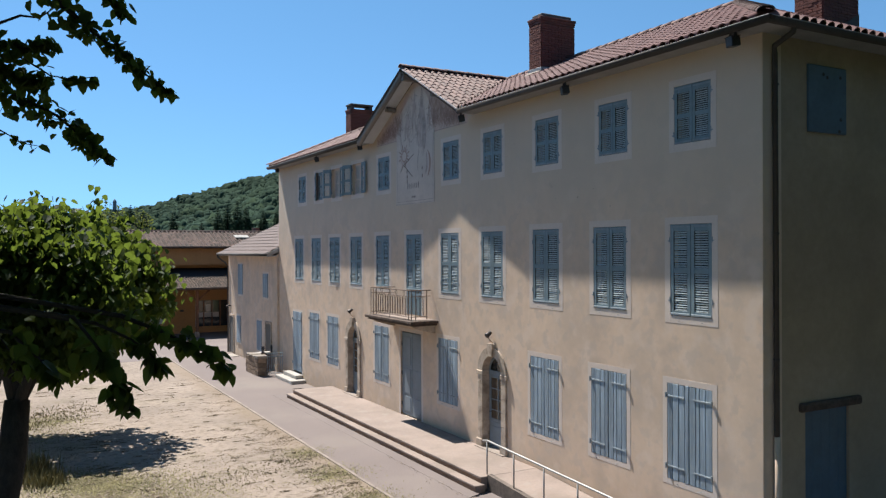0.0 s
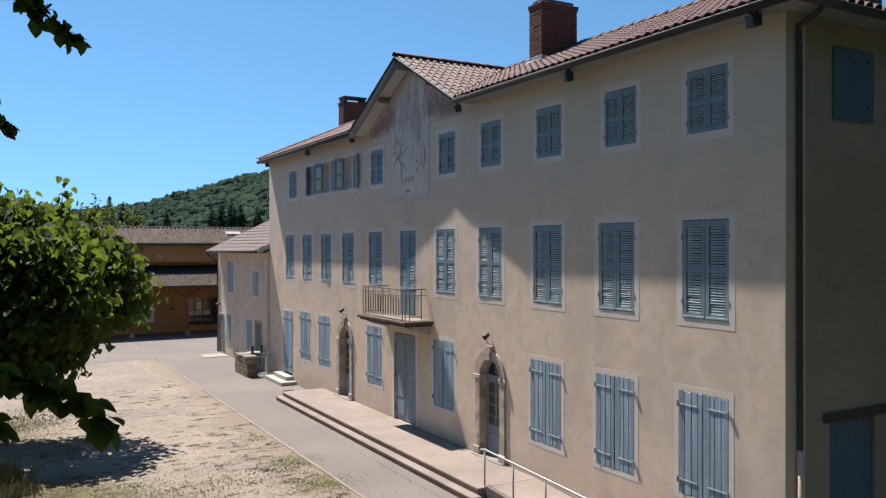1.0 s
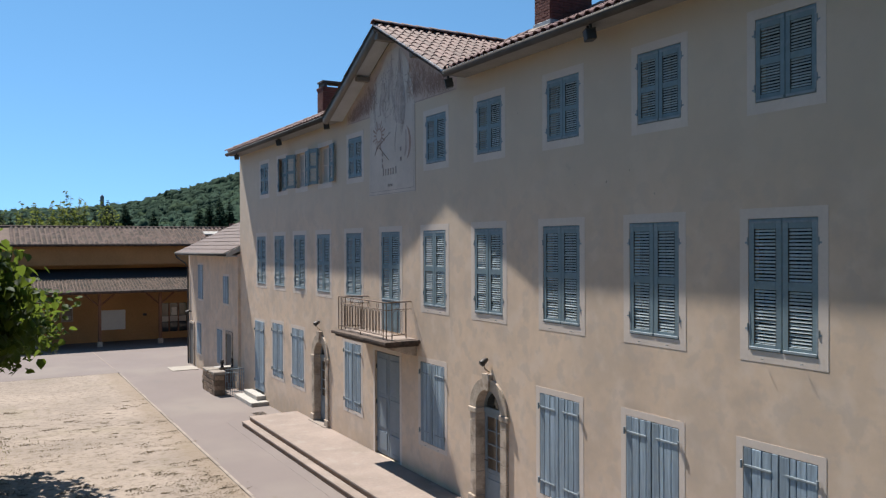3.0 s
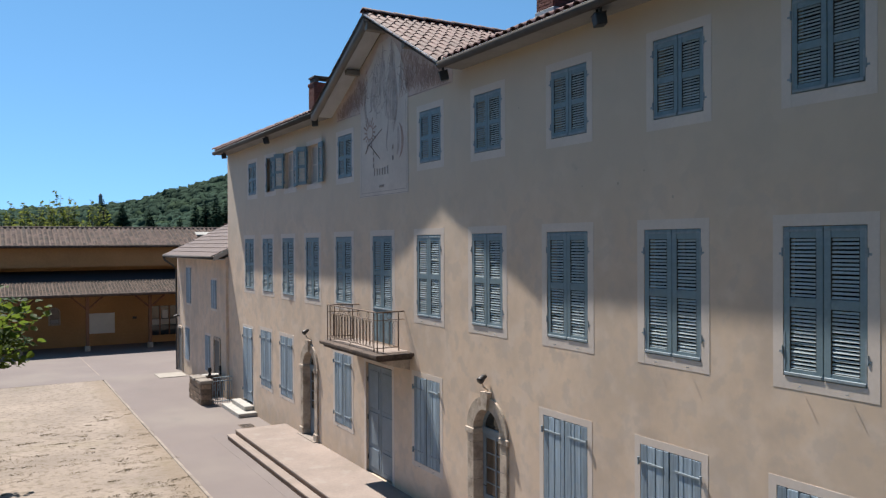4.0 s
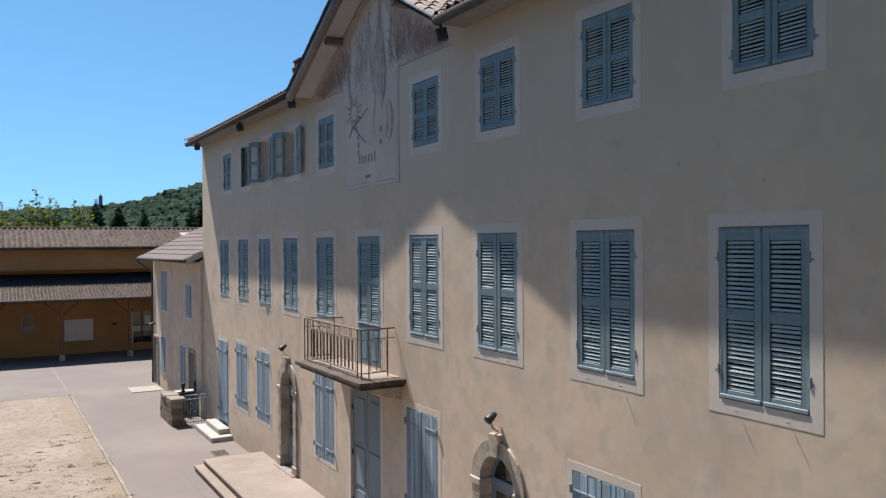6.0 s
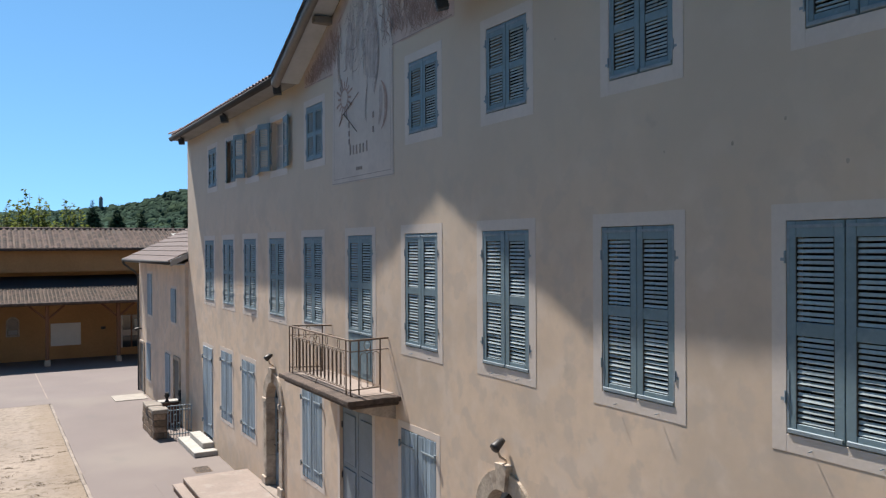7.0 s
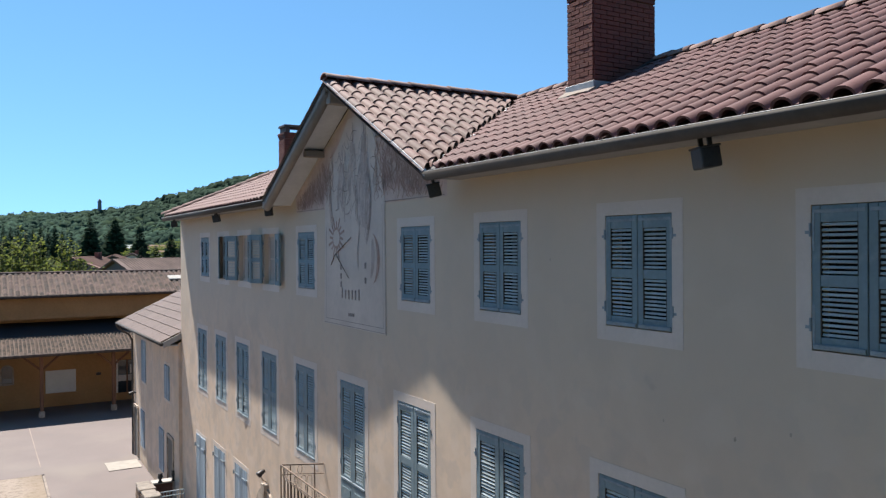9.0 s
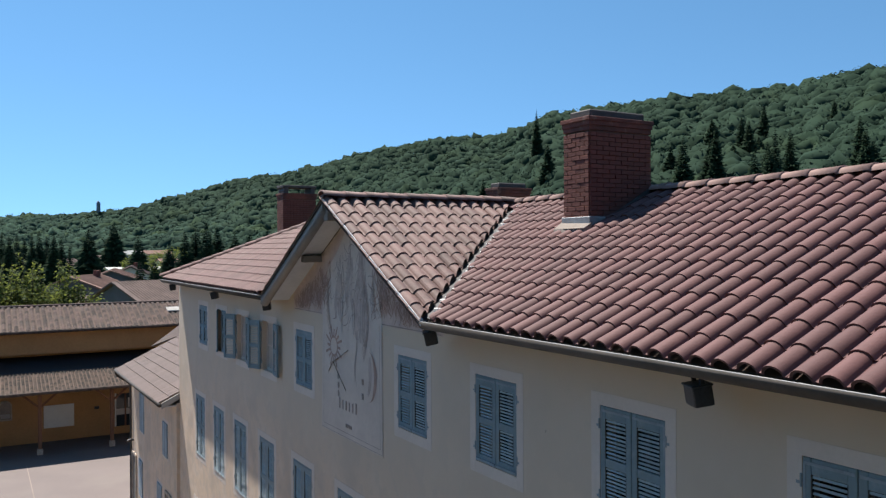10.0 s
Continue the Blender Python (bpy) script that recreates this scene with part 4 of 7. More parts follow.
        if i < n - 1:
            piece("bar", bar, b, pose(p.x, p.y + 1.49 * .79 / (n - 1), 0))
        if i % 3 == 1:
            piece("ring", small, b, pose(p.x, p.y, 0))
    for a, c, turn in ((front_a, wall_a, 76), (front_b, wall_b, 111)):
        for f in (.36, .52, .66):
            p = a.lerp(c, f)
            piece("baluster", oval, b, pose(p.x, p.y, 0, 0, 0, turn))
        p = a.lerp(c, .44)
        piece("ring", small, b, pose(p.x, p.y, 0, 0, 0, turn))
    p = front_a.lerp(front_b, .5)
    bm = bmesh.new()
    tube(bm, [at(p, low), (p.x - .035, p.y, low - .09), (p.x - .02, p.y, 0.09)], 0.010, 6)
    part("foot_stay", bm, RUST_IRON, b)


balcony()


# ---------------------------------------------------------------- terrace, ramp and handrail
def terrace():
    t = thing("terrace", "long low concrete terrace with two worn steps", "terrace", kind="structure")
    y0, y1 = 9.45, 23.15
    part("terrace_slab", soft_box(-1.60, -0.002, y0, y1, 0.0, TERRACE, 0.012), CONCRETE, t)
    part("nosing", soft_box(-1.625, -1.590, y0, y1, TERRACE - .05, TERRACE + .002, 0.008), CONCRETE, t, "worn concrete step edge")
    part("nosing", soft_box(-1.855, -1.82, y0 - .12, y1 + .1, 0.155, 0.203, 0.008), CONCRETE, t, "worn concrete step edge")
    part("lower_step", soft_box(-1.83, -1.58, y0 - 0.12, y1 + 0.1, 0.0, 0.20, 0.012), CONCRETE, t)
    n = 7
    for i in range(n):
        a, b = y0 + (y1 - y0) * i / n, y0 + (y1 - y0) * (i + 1) / n
        part("riser", soft_box(-1.612, -1.600, a + .004, b - .004, 0.203, TERRACE - .05, 0.003), RISER_SHADE, t, "brown step riser, darkened to carry its shade")
        part("riser", soft_box(-1.842, -1.830, a + .004 - .1, b - .004 + .1 * (i == n - 1) - .1, 0.014, 0.155, 0.003), RISER_SHADE, t, "brown step riser, darkened to carry its shade")
    bm = bmesh.new()
    slab(bm, [(-1.32, y0, 0.0), (-1.32, 4.6, 0.0), (-1.32, 4.6, 0.015), (-1.32, y0, TERRACE - .005)], (1.31, 0, 0))
    part("ramp", bm, CONCRETE, t, "sloping concrete access ramp")
    bm = bmesh.new()
    slab(bm, [(-1.44, y0, 0.0), (-1.44, 4.6, 0.0), (-1.44, 4.6, 0.06), (-1.44, y0, TERRACE + .04)], (0.12, 0, 0))
    part("ramp_edge", bm, surface("dark_ramp_cement", (0.125, 0.10, 0.085), .9, .3, 1.5, 12, .2), t, "dark concrete ramp edge")
    r = thing("handrail", "bright galvanised tube handrail along the ramp", "handrail")
    ys = [9.55, 8.42, 7.28, 6.14, 5.0]
    bm = bmesh.new()
    tube(bm, [(-1.38, 9.72, 1.13), (-1.38, 9.55, 1.17), (-1.38, 8.42, 1.12), (-1.38, 5.0, 0.98), (-1.38, 4.7, 0.95)], 0.024, 10)
    part("top_rail", bm, GALV, r, "", True)
    for i, y in enumerate(ys):
        bm = bmesh.new()
        f = (y - 5.0) / 4.55
        tube(bm, [(-1.38, y, 0.04 + f * 0.32), (-1.38, y, 0.98 + f * 0.18)], 0.019, 10)
        part("post", bm, GALV, r, "", True)


terrace()


# ---------------------------------------------------------------- roof of clay tiles
TP, TL = 0.236, 0.36


def tile_profile():
    return [(-TP / 2, 0.0), (-0.096, 0.0), (-0.088, 0.024), (-0.069, 0.049), (-0.038, 0.067), (0.0, 0.074), (0.038, 0.067), (0.069, 0.049), (0.088, 0.024), (0.096, 0.0), (TP / 2, 0.0)]


def tile_geometry():
    """One barrel tile: u across, v up the slope, w out of it; its lower end rides on the row below."""
    prof = tile_profile()
    n = len(prof)
    v, f = [], []
    for vv, lift, k in ((-0.03, 0.018, 1.03), (TL + 0.02, 0.002, 0.96)):
        v += [(u * (k if abs(u) < 0.105 else 1), vv, w * k + lift) for u, w in prof]
    v += [(u * 0.86 if abs(u) < 0.105 else u, -0.026, max(-0.012, w - 0.016) + 0.018 - 0.004) for u, w in prof]
    v += v[:n]
    for i in range(n - 1):
        f.append((i, i + 1, n + i + 1, n + i))
        f.append((2 * n + i, 2 * n + i + 1, 3 * n + i + 1, 3 * n + i))
    return v, f


TV, TF = tile_geometry()


def slope_frames(eave0, along, up, length, rise_len):
    """Poses of the tiles of one slope, from the eave up: (u, v, matrix)."""
    along, up = Vector(along).normalized(), Vector(up).normalized()
    out = along.cross(up)
    base = Matrix((along, up, out)).transposed().to_4x4()
    for c in range(int(length / TP)):
        for r in range(math.ceil(rise_len / TL)):
            p = Vector(eave0) + along * (c + 0.5) * TP + up * r * TL
            yield p, p + up * TL * 0.5, Matrix.Translation(p) @ base


def rounded(me):
    """Smooth barrels, sharp lower lips."""
    me.polygons.foreach_set("use_smooth", [i % 2 == 0 for i in range(len(me.polygons))])
    return me


def mesh_tiles(name, frames, material, parent, label=""):
    verts, faces = [], []
    for m in frames:
        k = len(verts)
        verts += [tuple(m @ Vector(p)) for p in TV]
        faces += [tuple(i + k for i in q) for q in TF]
    ob = new(name, rounded(joined(name, verts, faces, material, False)))
    ob.parent = parent
    return tagged(ob, label, kind="stuff")


def clipped(name, m, point, normal, material, parent):
    """A tile cut along a line of the roof: what lies on the normal's side of the point goes."""
    bm = bmesh.new()
    vs = [bm.verts.new(m @ Vector(p)) for p in TV]
    for q in TF:
        bm.faces.new([vs[i] for i in q])
    bmesh.ops.bisect_plane(bm, geom=bm.verts[:] + bm.edges[:] + bm.faces[:], plane_co=point, plane_no=normal, clear_outer=True)
    if len(bm.faces) < 2:
        bm.free()
        return
    me = bpy.data.meshes.new(name)
    bm.to_mesh(me)
    bm.free()
    me.materials.append(material)
    ob = new(name, me)
    ob.parent = parent


def jitter(m):
    return m @ pose(random.uniform(-.004, .004), random.uniform(-.006, .006), random.uniform(0, .004), random.uniform(-.5, .5), random.uniform(-.8, .8), random.uniform(-.7, .7))


def roof():
    r = thing("roof", "hipped roof of red-brown barrel tiles with a cross gable", "roof", kind="structure")
    y0, y1 = Y_NEAR - 0.50, Y_FAR + 0.04
    run = RIDGE_X - EAVE_X
    slope = math.hypot(run, run * PITCH)
    back = 2 * RIDGE_X - EAVE_X
    hip0, hip1 = y0 + run, y1 - run
    # boarding under the tiles
    bm = bmesh.new()
    c = lambda x, y, z: (x, y, z - 0.012)
    A, B, C, D = c(EAVE_X, y0, EAVE_Z), c(EAVE_X, y1, EAVE_Z), c(back, y1, EAVE_Z), c(back, y0, EAVE_Z)
    R0, R1 = c(RIDGE_X, hip0, RIDGE_Z), c(RIDGE_X, hip1, RIDGE_Z)
    G0, G1 = c(EAVE_X, GABLE_Y - GABLE_HALF, EAVE_Z), c(EAVE_X, GABLE_Y + GABLE_HALF, EAVE_Z)
    GT = c(RIDGE_X, GABLE_Y, RIDGE_Z)
    for q in ((A, G0, GT, R0), (G1, B, R1, GT), (C, D, R0, R1), (D, A, R0), (B, C, R1)):
        poly(bm, q)
    part("roof_boarding", bm, DECK, r, "dark boarding under the tiles")
    rise = (GABLE_Z - EAVE_Z) / GABLE_HALF
    gx0 = -0.585
    bm = bmesh.new()
    for s in (-1, 1):
        slab(bm, [(gx0, GABLE_Y + s * GABLE_HALF, EAVE_Z - .02), (gx0, GABLE_Y, GABLE_Z - .02), (RIDGE_X, GABLE_Y, GABLE_Z - .02)], (0, 0, -0.05))
    part("gable_boarding", bm, DECK, r, "dark boarding under the gable tiles")

    def in_gable(p, grow=0.0):
        return abs(p.y - GABLE_Y) < GABLE_HALF * (1 - (p.x - EAVE_X) / run) + grow

    def cut_way(s):
        # level normal of the valley line, pointing into the gable
        return Vector((-GABLE_HALF, -s * run, 0)).normalized()

    up = Vector((run, 0, run * PITCH))
    me = rounded(joined("tile", TV, TF, TILE))
    singles, rest = [], []
    for p, mid, m in slope_frames((EAVE_X - 0.035, y1, EAVE_Z + .002), (0, -1, 0), up, y1 - y0, slope):
        if mid.z > RIDGE_Z - 0.02 or in_gable(mid, -0.25):
            continue
        if in_gable(mid, 0.40) and mid.z < RIDGE_Z - .05:
            s = -1 if mid.y < GABLE_Y else 1
            clipped("cut_tile", jitter(m), (EAVE_X, GABLE_Y + s * (GABLE_HALF + .17), 0), cut_way(s), TILE, r)
            continue
        if mid.y < y0 + (mid.x - EAVE_X) + 0.06 or mid.y > y1 - (mid.x - EAVE_X) - 0.06:
            continue
        (singles if 5.6 < mid.y < 11.6 else rest).append(jitter(m))
    for m in singles:
        piece("tile", me, r, m)
    mesh_tiles("tile_field", rest, TILE_FIELD, r, "rows of red-brown clay tiles")
    frames = []
    for p, mid, m in slope_frames((EAVE_X, y0 - 0.05, EAVE_Z + .002), (1, 0, 0), Vector((0, run, run * PITCH)), back - EAVE_X, slope):
        if mid.z < RIDGE_Z - .02 and EAVE_X + (mid.y - y0) + .06 < mid.x < back - (mid.y - y0) - .06:
            frames.append(jitter(m))
    mesh_tiles("tile_field", frames, TILE_FIELD, r, "rows of red-brown clay tiles on the hip")
    # cross gable
    gs = math.hypot(GABLE_HALF, GABLE_Z - EAVE_Z)
    gme = rounded(joined("gable_tile", TV, TF, GABLE_TILE))
    cols = int((RIDGE_X - gx0) / TP) + 1
    upv = Vector((0, GABLE_HALF, GABLE_Z - EAVE_Z)).normalized()
    for s in (-1, 1):
        u_dir, v_dir = Vector((1, 0, 0)), Vector((0, -s * upv.y, upv.z))
        out = u_dir.cross(v_dir)
        if out.z < 0:
            u_dir = -u_dir
            out = u_dir.cross(v_dir)
        base = Matrix((u_dir, v_dir, out)).transposed().to_4x4()
        for cidx in range(cols):
            x = gx0 + 0.09 + cidx * TP
            for k in range(math.ceil(gs / TL)):
                pos = Vector((x, GABLE_Y + s * GABLE_HALF, EAVE_Z)) + v_dir * (k * TL - .02)
                mid = pos + v_dir * TL * .5
                if mid.z > GABLE_Z - .02 or not in_gable(mid, 0.3):
                    continue
                if in_gable(mid, -0.4):
                    piece("gable_tile", gme, r, jitter(Matrix.Translation(pos) @ base))
                else:
                    clipped("cut_tile", jitter(Matrix.Translation(pos) @ base), (EAVE_X, GABLE_Y + s * (GABLE_HALF - .05), 0), -cut_way(s), GABLE_TILE, r)
    # ridge and hip caps
    bm = bmesh.new()
    ring = []
    for vv, k in ((0.0, 1.0), (0.44, 0.93)):
        ring.append([bm.verts.new((0.155 * k * math.cos(a), vv, 0.095 * k * math.sin(a) + (0.014 if vv == 0 else 0.0))) for a in [math.pi * i / 8 for i in range(9)]])
    for i in range(8):
        bm.faces.new((ring[0][i], ring[0][i + 1], ring[1][i + 1], ring[1][i]))
    lip = [bm.verts.new((0.135 * math.cos(a), 0.0, 0.075 * math.sin(a) + .014)) for a in [math.pi * i / 8 for i in range(9)]]
    for i in range(8):
        bm.faces.new((ring[0][i + 1], ring[0][i], lip[i], lip[i + 1]))
    cap = to_mesh(bm, "ridge_tile", GABLE_TILE, True)
    pale_cap = cap.copy()
    pale_cap.materials[0] = RIDGE_TILE

    def caps(a, b, cap=cap):
        a, b = Vector(a), Vector(b)
        d = (b - a).normalized()
        side = d.cross(Vector((0, 0, 1))).normalized()
        base = Matrix((side, d, side.cross(d))).transposed().to_4x4()
        for i in range(max(1, round((b - a).length / 0.4))):
            piece("ridge_tile", cap, r, Matrix.Translation(a + d * i * 0.4) @ base @ pose(0, 0, random.uniform(0, .006), 0, 0, random.uniform(-1, 1)))

    z = RIDGE_Z + 0.05
    caps((RIDGE_X, hip0, z), (RIDGE_X, hip1, z), pale_cap)
    caps((EAVE_X + .16, y0 + .16, EAVE_Z + .06 + .16 * PITCH), (RIDGE_X, hip0, z))
    caps((EAVE_X - .03, y1 + .03, EAVE_Z + .07), (RIDGE_X, hip1, z))
    caps((gx0 - .02, GABLE_Y, GABLE_Z + .05), (RIDGE_X - .1, GABLE_Y, GABLE_Z + .05))
    # valley gutter and mortar crumbs
    for s in (-1, 1):
        bm = bmesh.new()
        a, b = Vector((EAVE_X, GABLE_Y + s * GABLE_HALF, EAVE_Z + .01)), Vector((RIDGE_X, GABLE_Y, GABLE_Z + .01))
        w = Vector((0.0, s * 0.16, 0.0))
        slab(bm, [a - w, a + w, b + w, b - w], (0, 0, 0.012))
        part("valley_gutter", bm, DARK_IRON, r, "dark metal valley gutter")
        if s < 0:
            bm = bmesh.new()
            for i in range(34):
                q = a.lerp(b, (i + random.random()) / 34) + Vector((0.0, -0.20 + random.uniform(-.04, .03), 0.035))
                e = random.uniform(.02, .06)
                box(bm, q.x - e, q.x + e, q.y - e, q.y + e, q.z - .02, q.z + e * .6, None)
            bmesh.ops.bevel(bm, geom=bm.edges[:], offset=0.008, segments=1, affect="EDGES")
            part("mortar", bm, WHITE_BOARD, r, "white mortar crumbs along the valley")
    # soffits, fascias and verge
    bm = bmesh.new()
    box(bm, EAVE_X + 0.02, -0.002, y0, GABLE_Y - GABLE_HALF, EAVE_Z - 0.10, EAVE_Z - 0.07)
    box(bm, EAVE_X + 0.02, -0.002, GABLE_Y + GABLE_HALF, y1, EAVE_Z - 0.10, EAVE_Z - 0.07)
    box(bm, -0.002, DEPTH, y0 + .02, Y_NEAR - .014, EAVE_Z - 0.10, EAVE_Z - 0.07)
    part("soffit", bm, EAVE_SOFFIT, r, "grey painted eave soffit with its shade in the colour")
    bm = bmesh.new()
    for s in (-1, 1):
        low = .10 if s > 0 else .052
        slab(bm, [(gx0 + .03, GABLE_Y, GABLE_Z - low), (gx0 + .03, GABLE_Y + s * GABLE_HALF, EAVE_Z - low), (0.0, GABLE_Y + s * GABLE_HALF, EAVE_Z - low), (0.0, GABLE_Y, GABLE_Z - low)], (0, 0, -0.025))
    part("gable_soffit", bm, SOFFIT, r, "pale grey boarded gable soffit")
    for s in (-1, 1):
        bm = bmesh.new()
        slab(bm, [(gx0, GABLE_Y, GABLE_Z + .012), (gx0, GABLE_Y + s * (GABLE_HALF + .05), EAVE_Z - .01), (gx0, GABLE_Y + s * (GABLE_HALF + .05), EAVE_Z - (.20 if s > 0 else .075)), (gx0, GABLE_Y, GABLE_Z - (.18 if s > 0 else .055))], (0.03, 0, 0))
        if s > 0:
            roll = bmesh.new()
            tube(roll, [(gx0 + .085, GABLE_Y + .02, GABLE_Z - .155), (gx0 + .085, GABLE_Y + GABLE_HALF + .04, EAVE_Z - .165)], 0.088, 14)
            part("verge_roll", roll, VERGE_BROWN, r, "broad rounded brown-grey verge trim", True)
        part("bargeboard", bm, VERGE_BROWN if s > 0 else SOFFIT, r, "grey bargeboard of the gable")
        bm = bmesh.new()
        slab(bm, [(gx0 - .012, GABLE_Y, GABLE_Z + .035), (gx0 - .012, GABLE_Y + s * (GABLE_HALF + .05), EAVE_Z + .012), (gx0 - .012, GABLE_Y + s * (GABLE_HALF + .05), EAVE_Z - .02), (gx0 - .012, GABLE_Y, GABLE_Z + .0)], (0.05, 0, 0))
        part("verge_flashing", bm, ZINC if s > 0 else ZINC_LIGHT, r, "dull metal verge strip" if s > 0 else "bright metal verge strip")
        y = GABLE_Y + s * GABLE_HALF * 0.46
        zz = GABLE_Z - rise * GABLE_HALF * 0.46 - .14
        part("purlin_end", soft_box(gx0 + .22, 0, y - .08, y + .08, zz - .13, zz, 0.012), VERGE_BROWN, r, "grey boxed purlin end")
    part("purlin_end", soft_box(gx0 + .06, 0, GABLE_Y - .09, GABLE_Y + .09, GABLE_Z - .36, GABLE_Z - .16, 0.012), VERGE_BROWN, r, "grey boxed purlin end")

    # half-round gutters
    def gutter(a, b, side):
        a, b = Vector(a), Vector(b)
        bm = bmesh.new()
        rings = []
        for p in (a, b):
            row = []
            for rad in (0.086, 0.079):
                row.append([bm.verts.new(p + Vector(side) * rad * math.cos(t) - Vector((0, 0, 1)) * rad * 1.3 * math.sin(t)) for t in [math.pi * i / 10 for i in range(11)]])
            rings.append(row)
        for k in (0, 1):
            for i in range(10):
                bm.faces.new((rings[0][k][i], rings[0][k][i + 1], rings[1][k][i + 1], rings[1][k][i]))
        for i in (0, 10):
            bm.faces.new((rings[0][0][i], rings[0][1][i], rings[1][1][i], rings[1][0][i]))
        for e in (0, 1):
            for i in range(10):
                bm.faces.new((rings[e][0][i], rings[e][0][i + 1], rings[e][1][i + 1], rings[e][1][i]))
            bm.faces.new(rings[e][1])
        part("gutter", bm, ZINC, r, "grey zinc half-round gutter", True)
        bm = bmesh.new()
        o = Vector(side) * 0.084
        tube(bm, [a + o, b + o], 0.006, 8)
        # paler than the gutter: the highlight along the lip is in its colour
        part("gutter_bead", bm, ZINC_EDGE, r, "rolled gutter edge")

    gutter((EAVE_X - .035, y0 - .12, EAVE_Z - .015), (EAVE_X - .035, GABLE_Y - GABLE_HALF + .02, EAVE_Z - .015), (-1, 0, 0))
    gutter((EAVE_X - .035, GABLE_Y + GABLE_HALF - .02, EAVE_Z - .015), (EAVE_X - .035, y1, EAVE_Z - .015), (-1, 0, 0))
    gutter((EAVE_X - .03, y0 - .035, EAVE_Z - .017), (back, y0 - .035, EAVE_Z - .015), (0, -1, 0))
    p = thing("downpipe", "grey zinc downpipe down the building corner", "downpipe", kind="structure")
    bm = bmesh.new()
    yy = Y_NEAR - 0.075
    tube(bm, [(0.17, y0 - .02, EAVE_Z - .06), (0.17, y0 - .01, EAVE_Z - .18), (0.21, yy - .02, 9.28), (0.245, yy, 9.15), (0.27, yy, 2.4)], 0.048, 12)
    part("pipe", bm, ZINC, p, "", True)
    bm = bmesh.new()
    tube(bm, [(0.27, yy, 2.46), (0.27, yy, 0.0)], 0.056, 12)
    part("lower_pipe", bm, PLASTER, p, "pale painted lower pipe", True)
    bm = bmesh.new()
    for z in (8.6, 6.0, 3.8):
        tube(bm, [(0.262, yy, z), (0.262, yy, z + .03)], 0.055, 12)
    part("pipe_clip", bm, DARK_IRON, p)


roof()


# ---------------------------------------------------------------- chimneys of single bricks
def chimney(x0, x1, y0, y1, z0, z1, label, single=True, flashing=True, opening=False):
    c = thing("chimney", label, "chimney", "chimneys", ((x0 + x1) / 2, (y0 + y1) / 2, z0))
    hx, hy, h = (x1 - x0) / 2, (y1 - y0) / 2, z1 - z0
    top = h - 0.30
    bm = bmesh.new()
    box(bm, -hx + .012, hx - .012, -hy + .012, hy - .012, -0.6, top)
    part("mortar_core", bm, MORTAR, c)
    row, n = 0.068, int(top / 0.068)
    bl = 0.225
    meshes = {}

    def brick(length, m):
        k = round(length, 3)
        if k not in meshes:
            meshes[k] = to_mesh(soft_box(-k / 2 + .004, k / 2 - .004, -0.02, 0.018, 0.004, row - .004, 0.003), "brick", BRICK)
        piece("brick", meshes[k], c, m)

    for i in range(n):
        z = i * row + 0.02
        for (px, py, ang, half) in ((0, -hy, 0, hx), (-hx, 0, -90, hy), (hx, 0, 90, hy)):
            if not single and px > 0:
                continue
            m0 = pose(px, py, z, 0, 0, ang)
            cnt = max(1, round(2 * half / bl))
            L = 2 * half / cnt
            if i % 2 == 0:
                for k in range(cnt):
                    brick(L, m0 @ pose(-half + (k + .5) * L, random.uniform(-.004, .004), 0))
            else:
                brick(L / 2, m0 @ pose(-half + L / 4, 0, 0))
                for k in range(cnt - 1):
                    brick(L, m0 @ pose(-half + (k + 1) * L, random.uniform(-.004, .004), 0))
                brick(L / 2, m0 @ pose(half - L / 4, 0, 0))
    for k, (e, za, zb) in enumerate(((0.014, top, top + .07), (0.030, top + .07, top + .14), (0.045, top + .14, top + .20))):
        part("crown_course", soft_box(-hx - e, hx + e, -hy - e, hy + e, za, zb, 0.006), BRICK, c, "projecting brick crown course")
    if opening:
        for sx in (-1, 1):
            part("cap_post", soft_box(sx * (hx - .10) - .07, sx * (hx - .10) + .07, -hy, hy, top + .20, top + .38, 0.008), BLACK_CAP, c)
        part("cap", soft_box(-hx - .02, hx + .02, -hy - .02, hy + .02, top + .38, top + .46, 0.01), BLACK_CAP, c, "sooty chimney cap slab")
    else:
        part("cap", soft_box(-hx + .06, hx - .06, -hy + .05, hy - .05, top + .20, top + .32, 0.02), BLACK_CAP, c, "sooty chimney cap slab")
    if flashing:
        part("flashing", soft_box(-hx - .034, -hx + .3, -hy - .034, hy + .034, -0.3, 0.27, 0.006), LEAD, c, "grey lead flashing round the base")
        bm = bmesh.new()
        slab(bm, [(-hx + .3, -hy - .032, -.2), (hx, -hy - .032, -.2 + PITCH * (2 * hx - .3)), (hx, -hy - .032, .20 + PITCH * (2 * hx)), (-hx + .3, -hy - .032, .24)], (0, .03, 0))
        part("side_flashing", bm, BLACK_CAP, c, "dark sloping side flashing")
        bm = bmesh.new()
        slab(bm, [(-hx - .17, -hy - .05, .0), (-hx - .17, hy + .05, .0), (-hx - .01, hy + .05, .10), (-hx - .01, -hy - .05, .10)], (0, 0, .10))
        bmesh.ops.subdivide_edges(bm, edges=bm.edges[:], cuts=3)
        for v in bm.verts:
            v.co.x += 0.05 * noise.noise(v.co * 7)
            v.co.z += 0.02 * noise.noise(v.co * 9)
        part("mortar_fillet", bm, KERB, c, "white mortar at the chimney foot")


chimney(2.12, 3.32, 12.08, 12.66, 10.74, 12.58, "broad red brick chimney with a dark moulded cap")
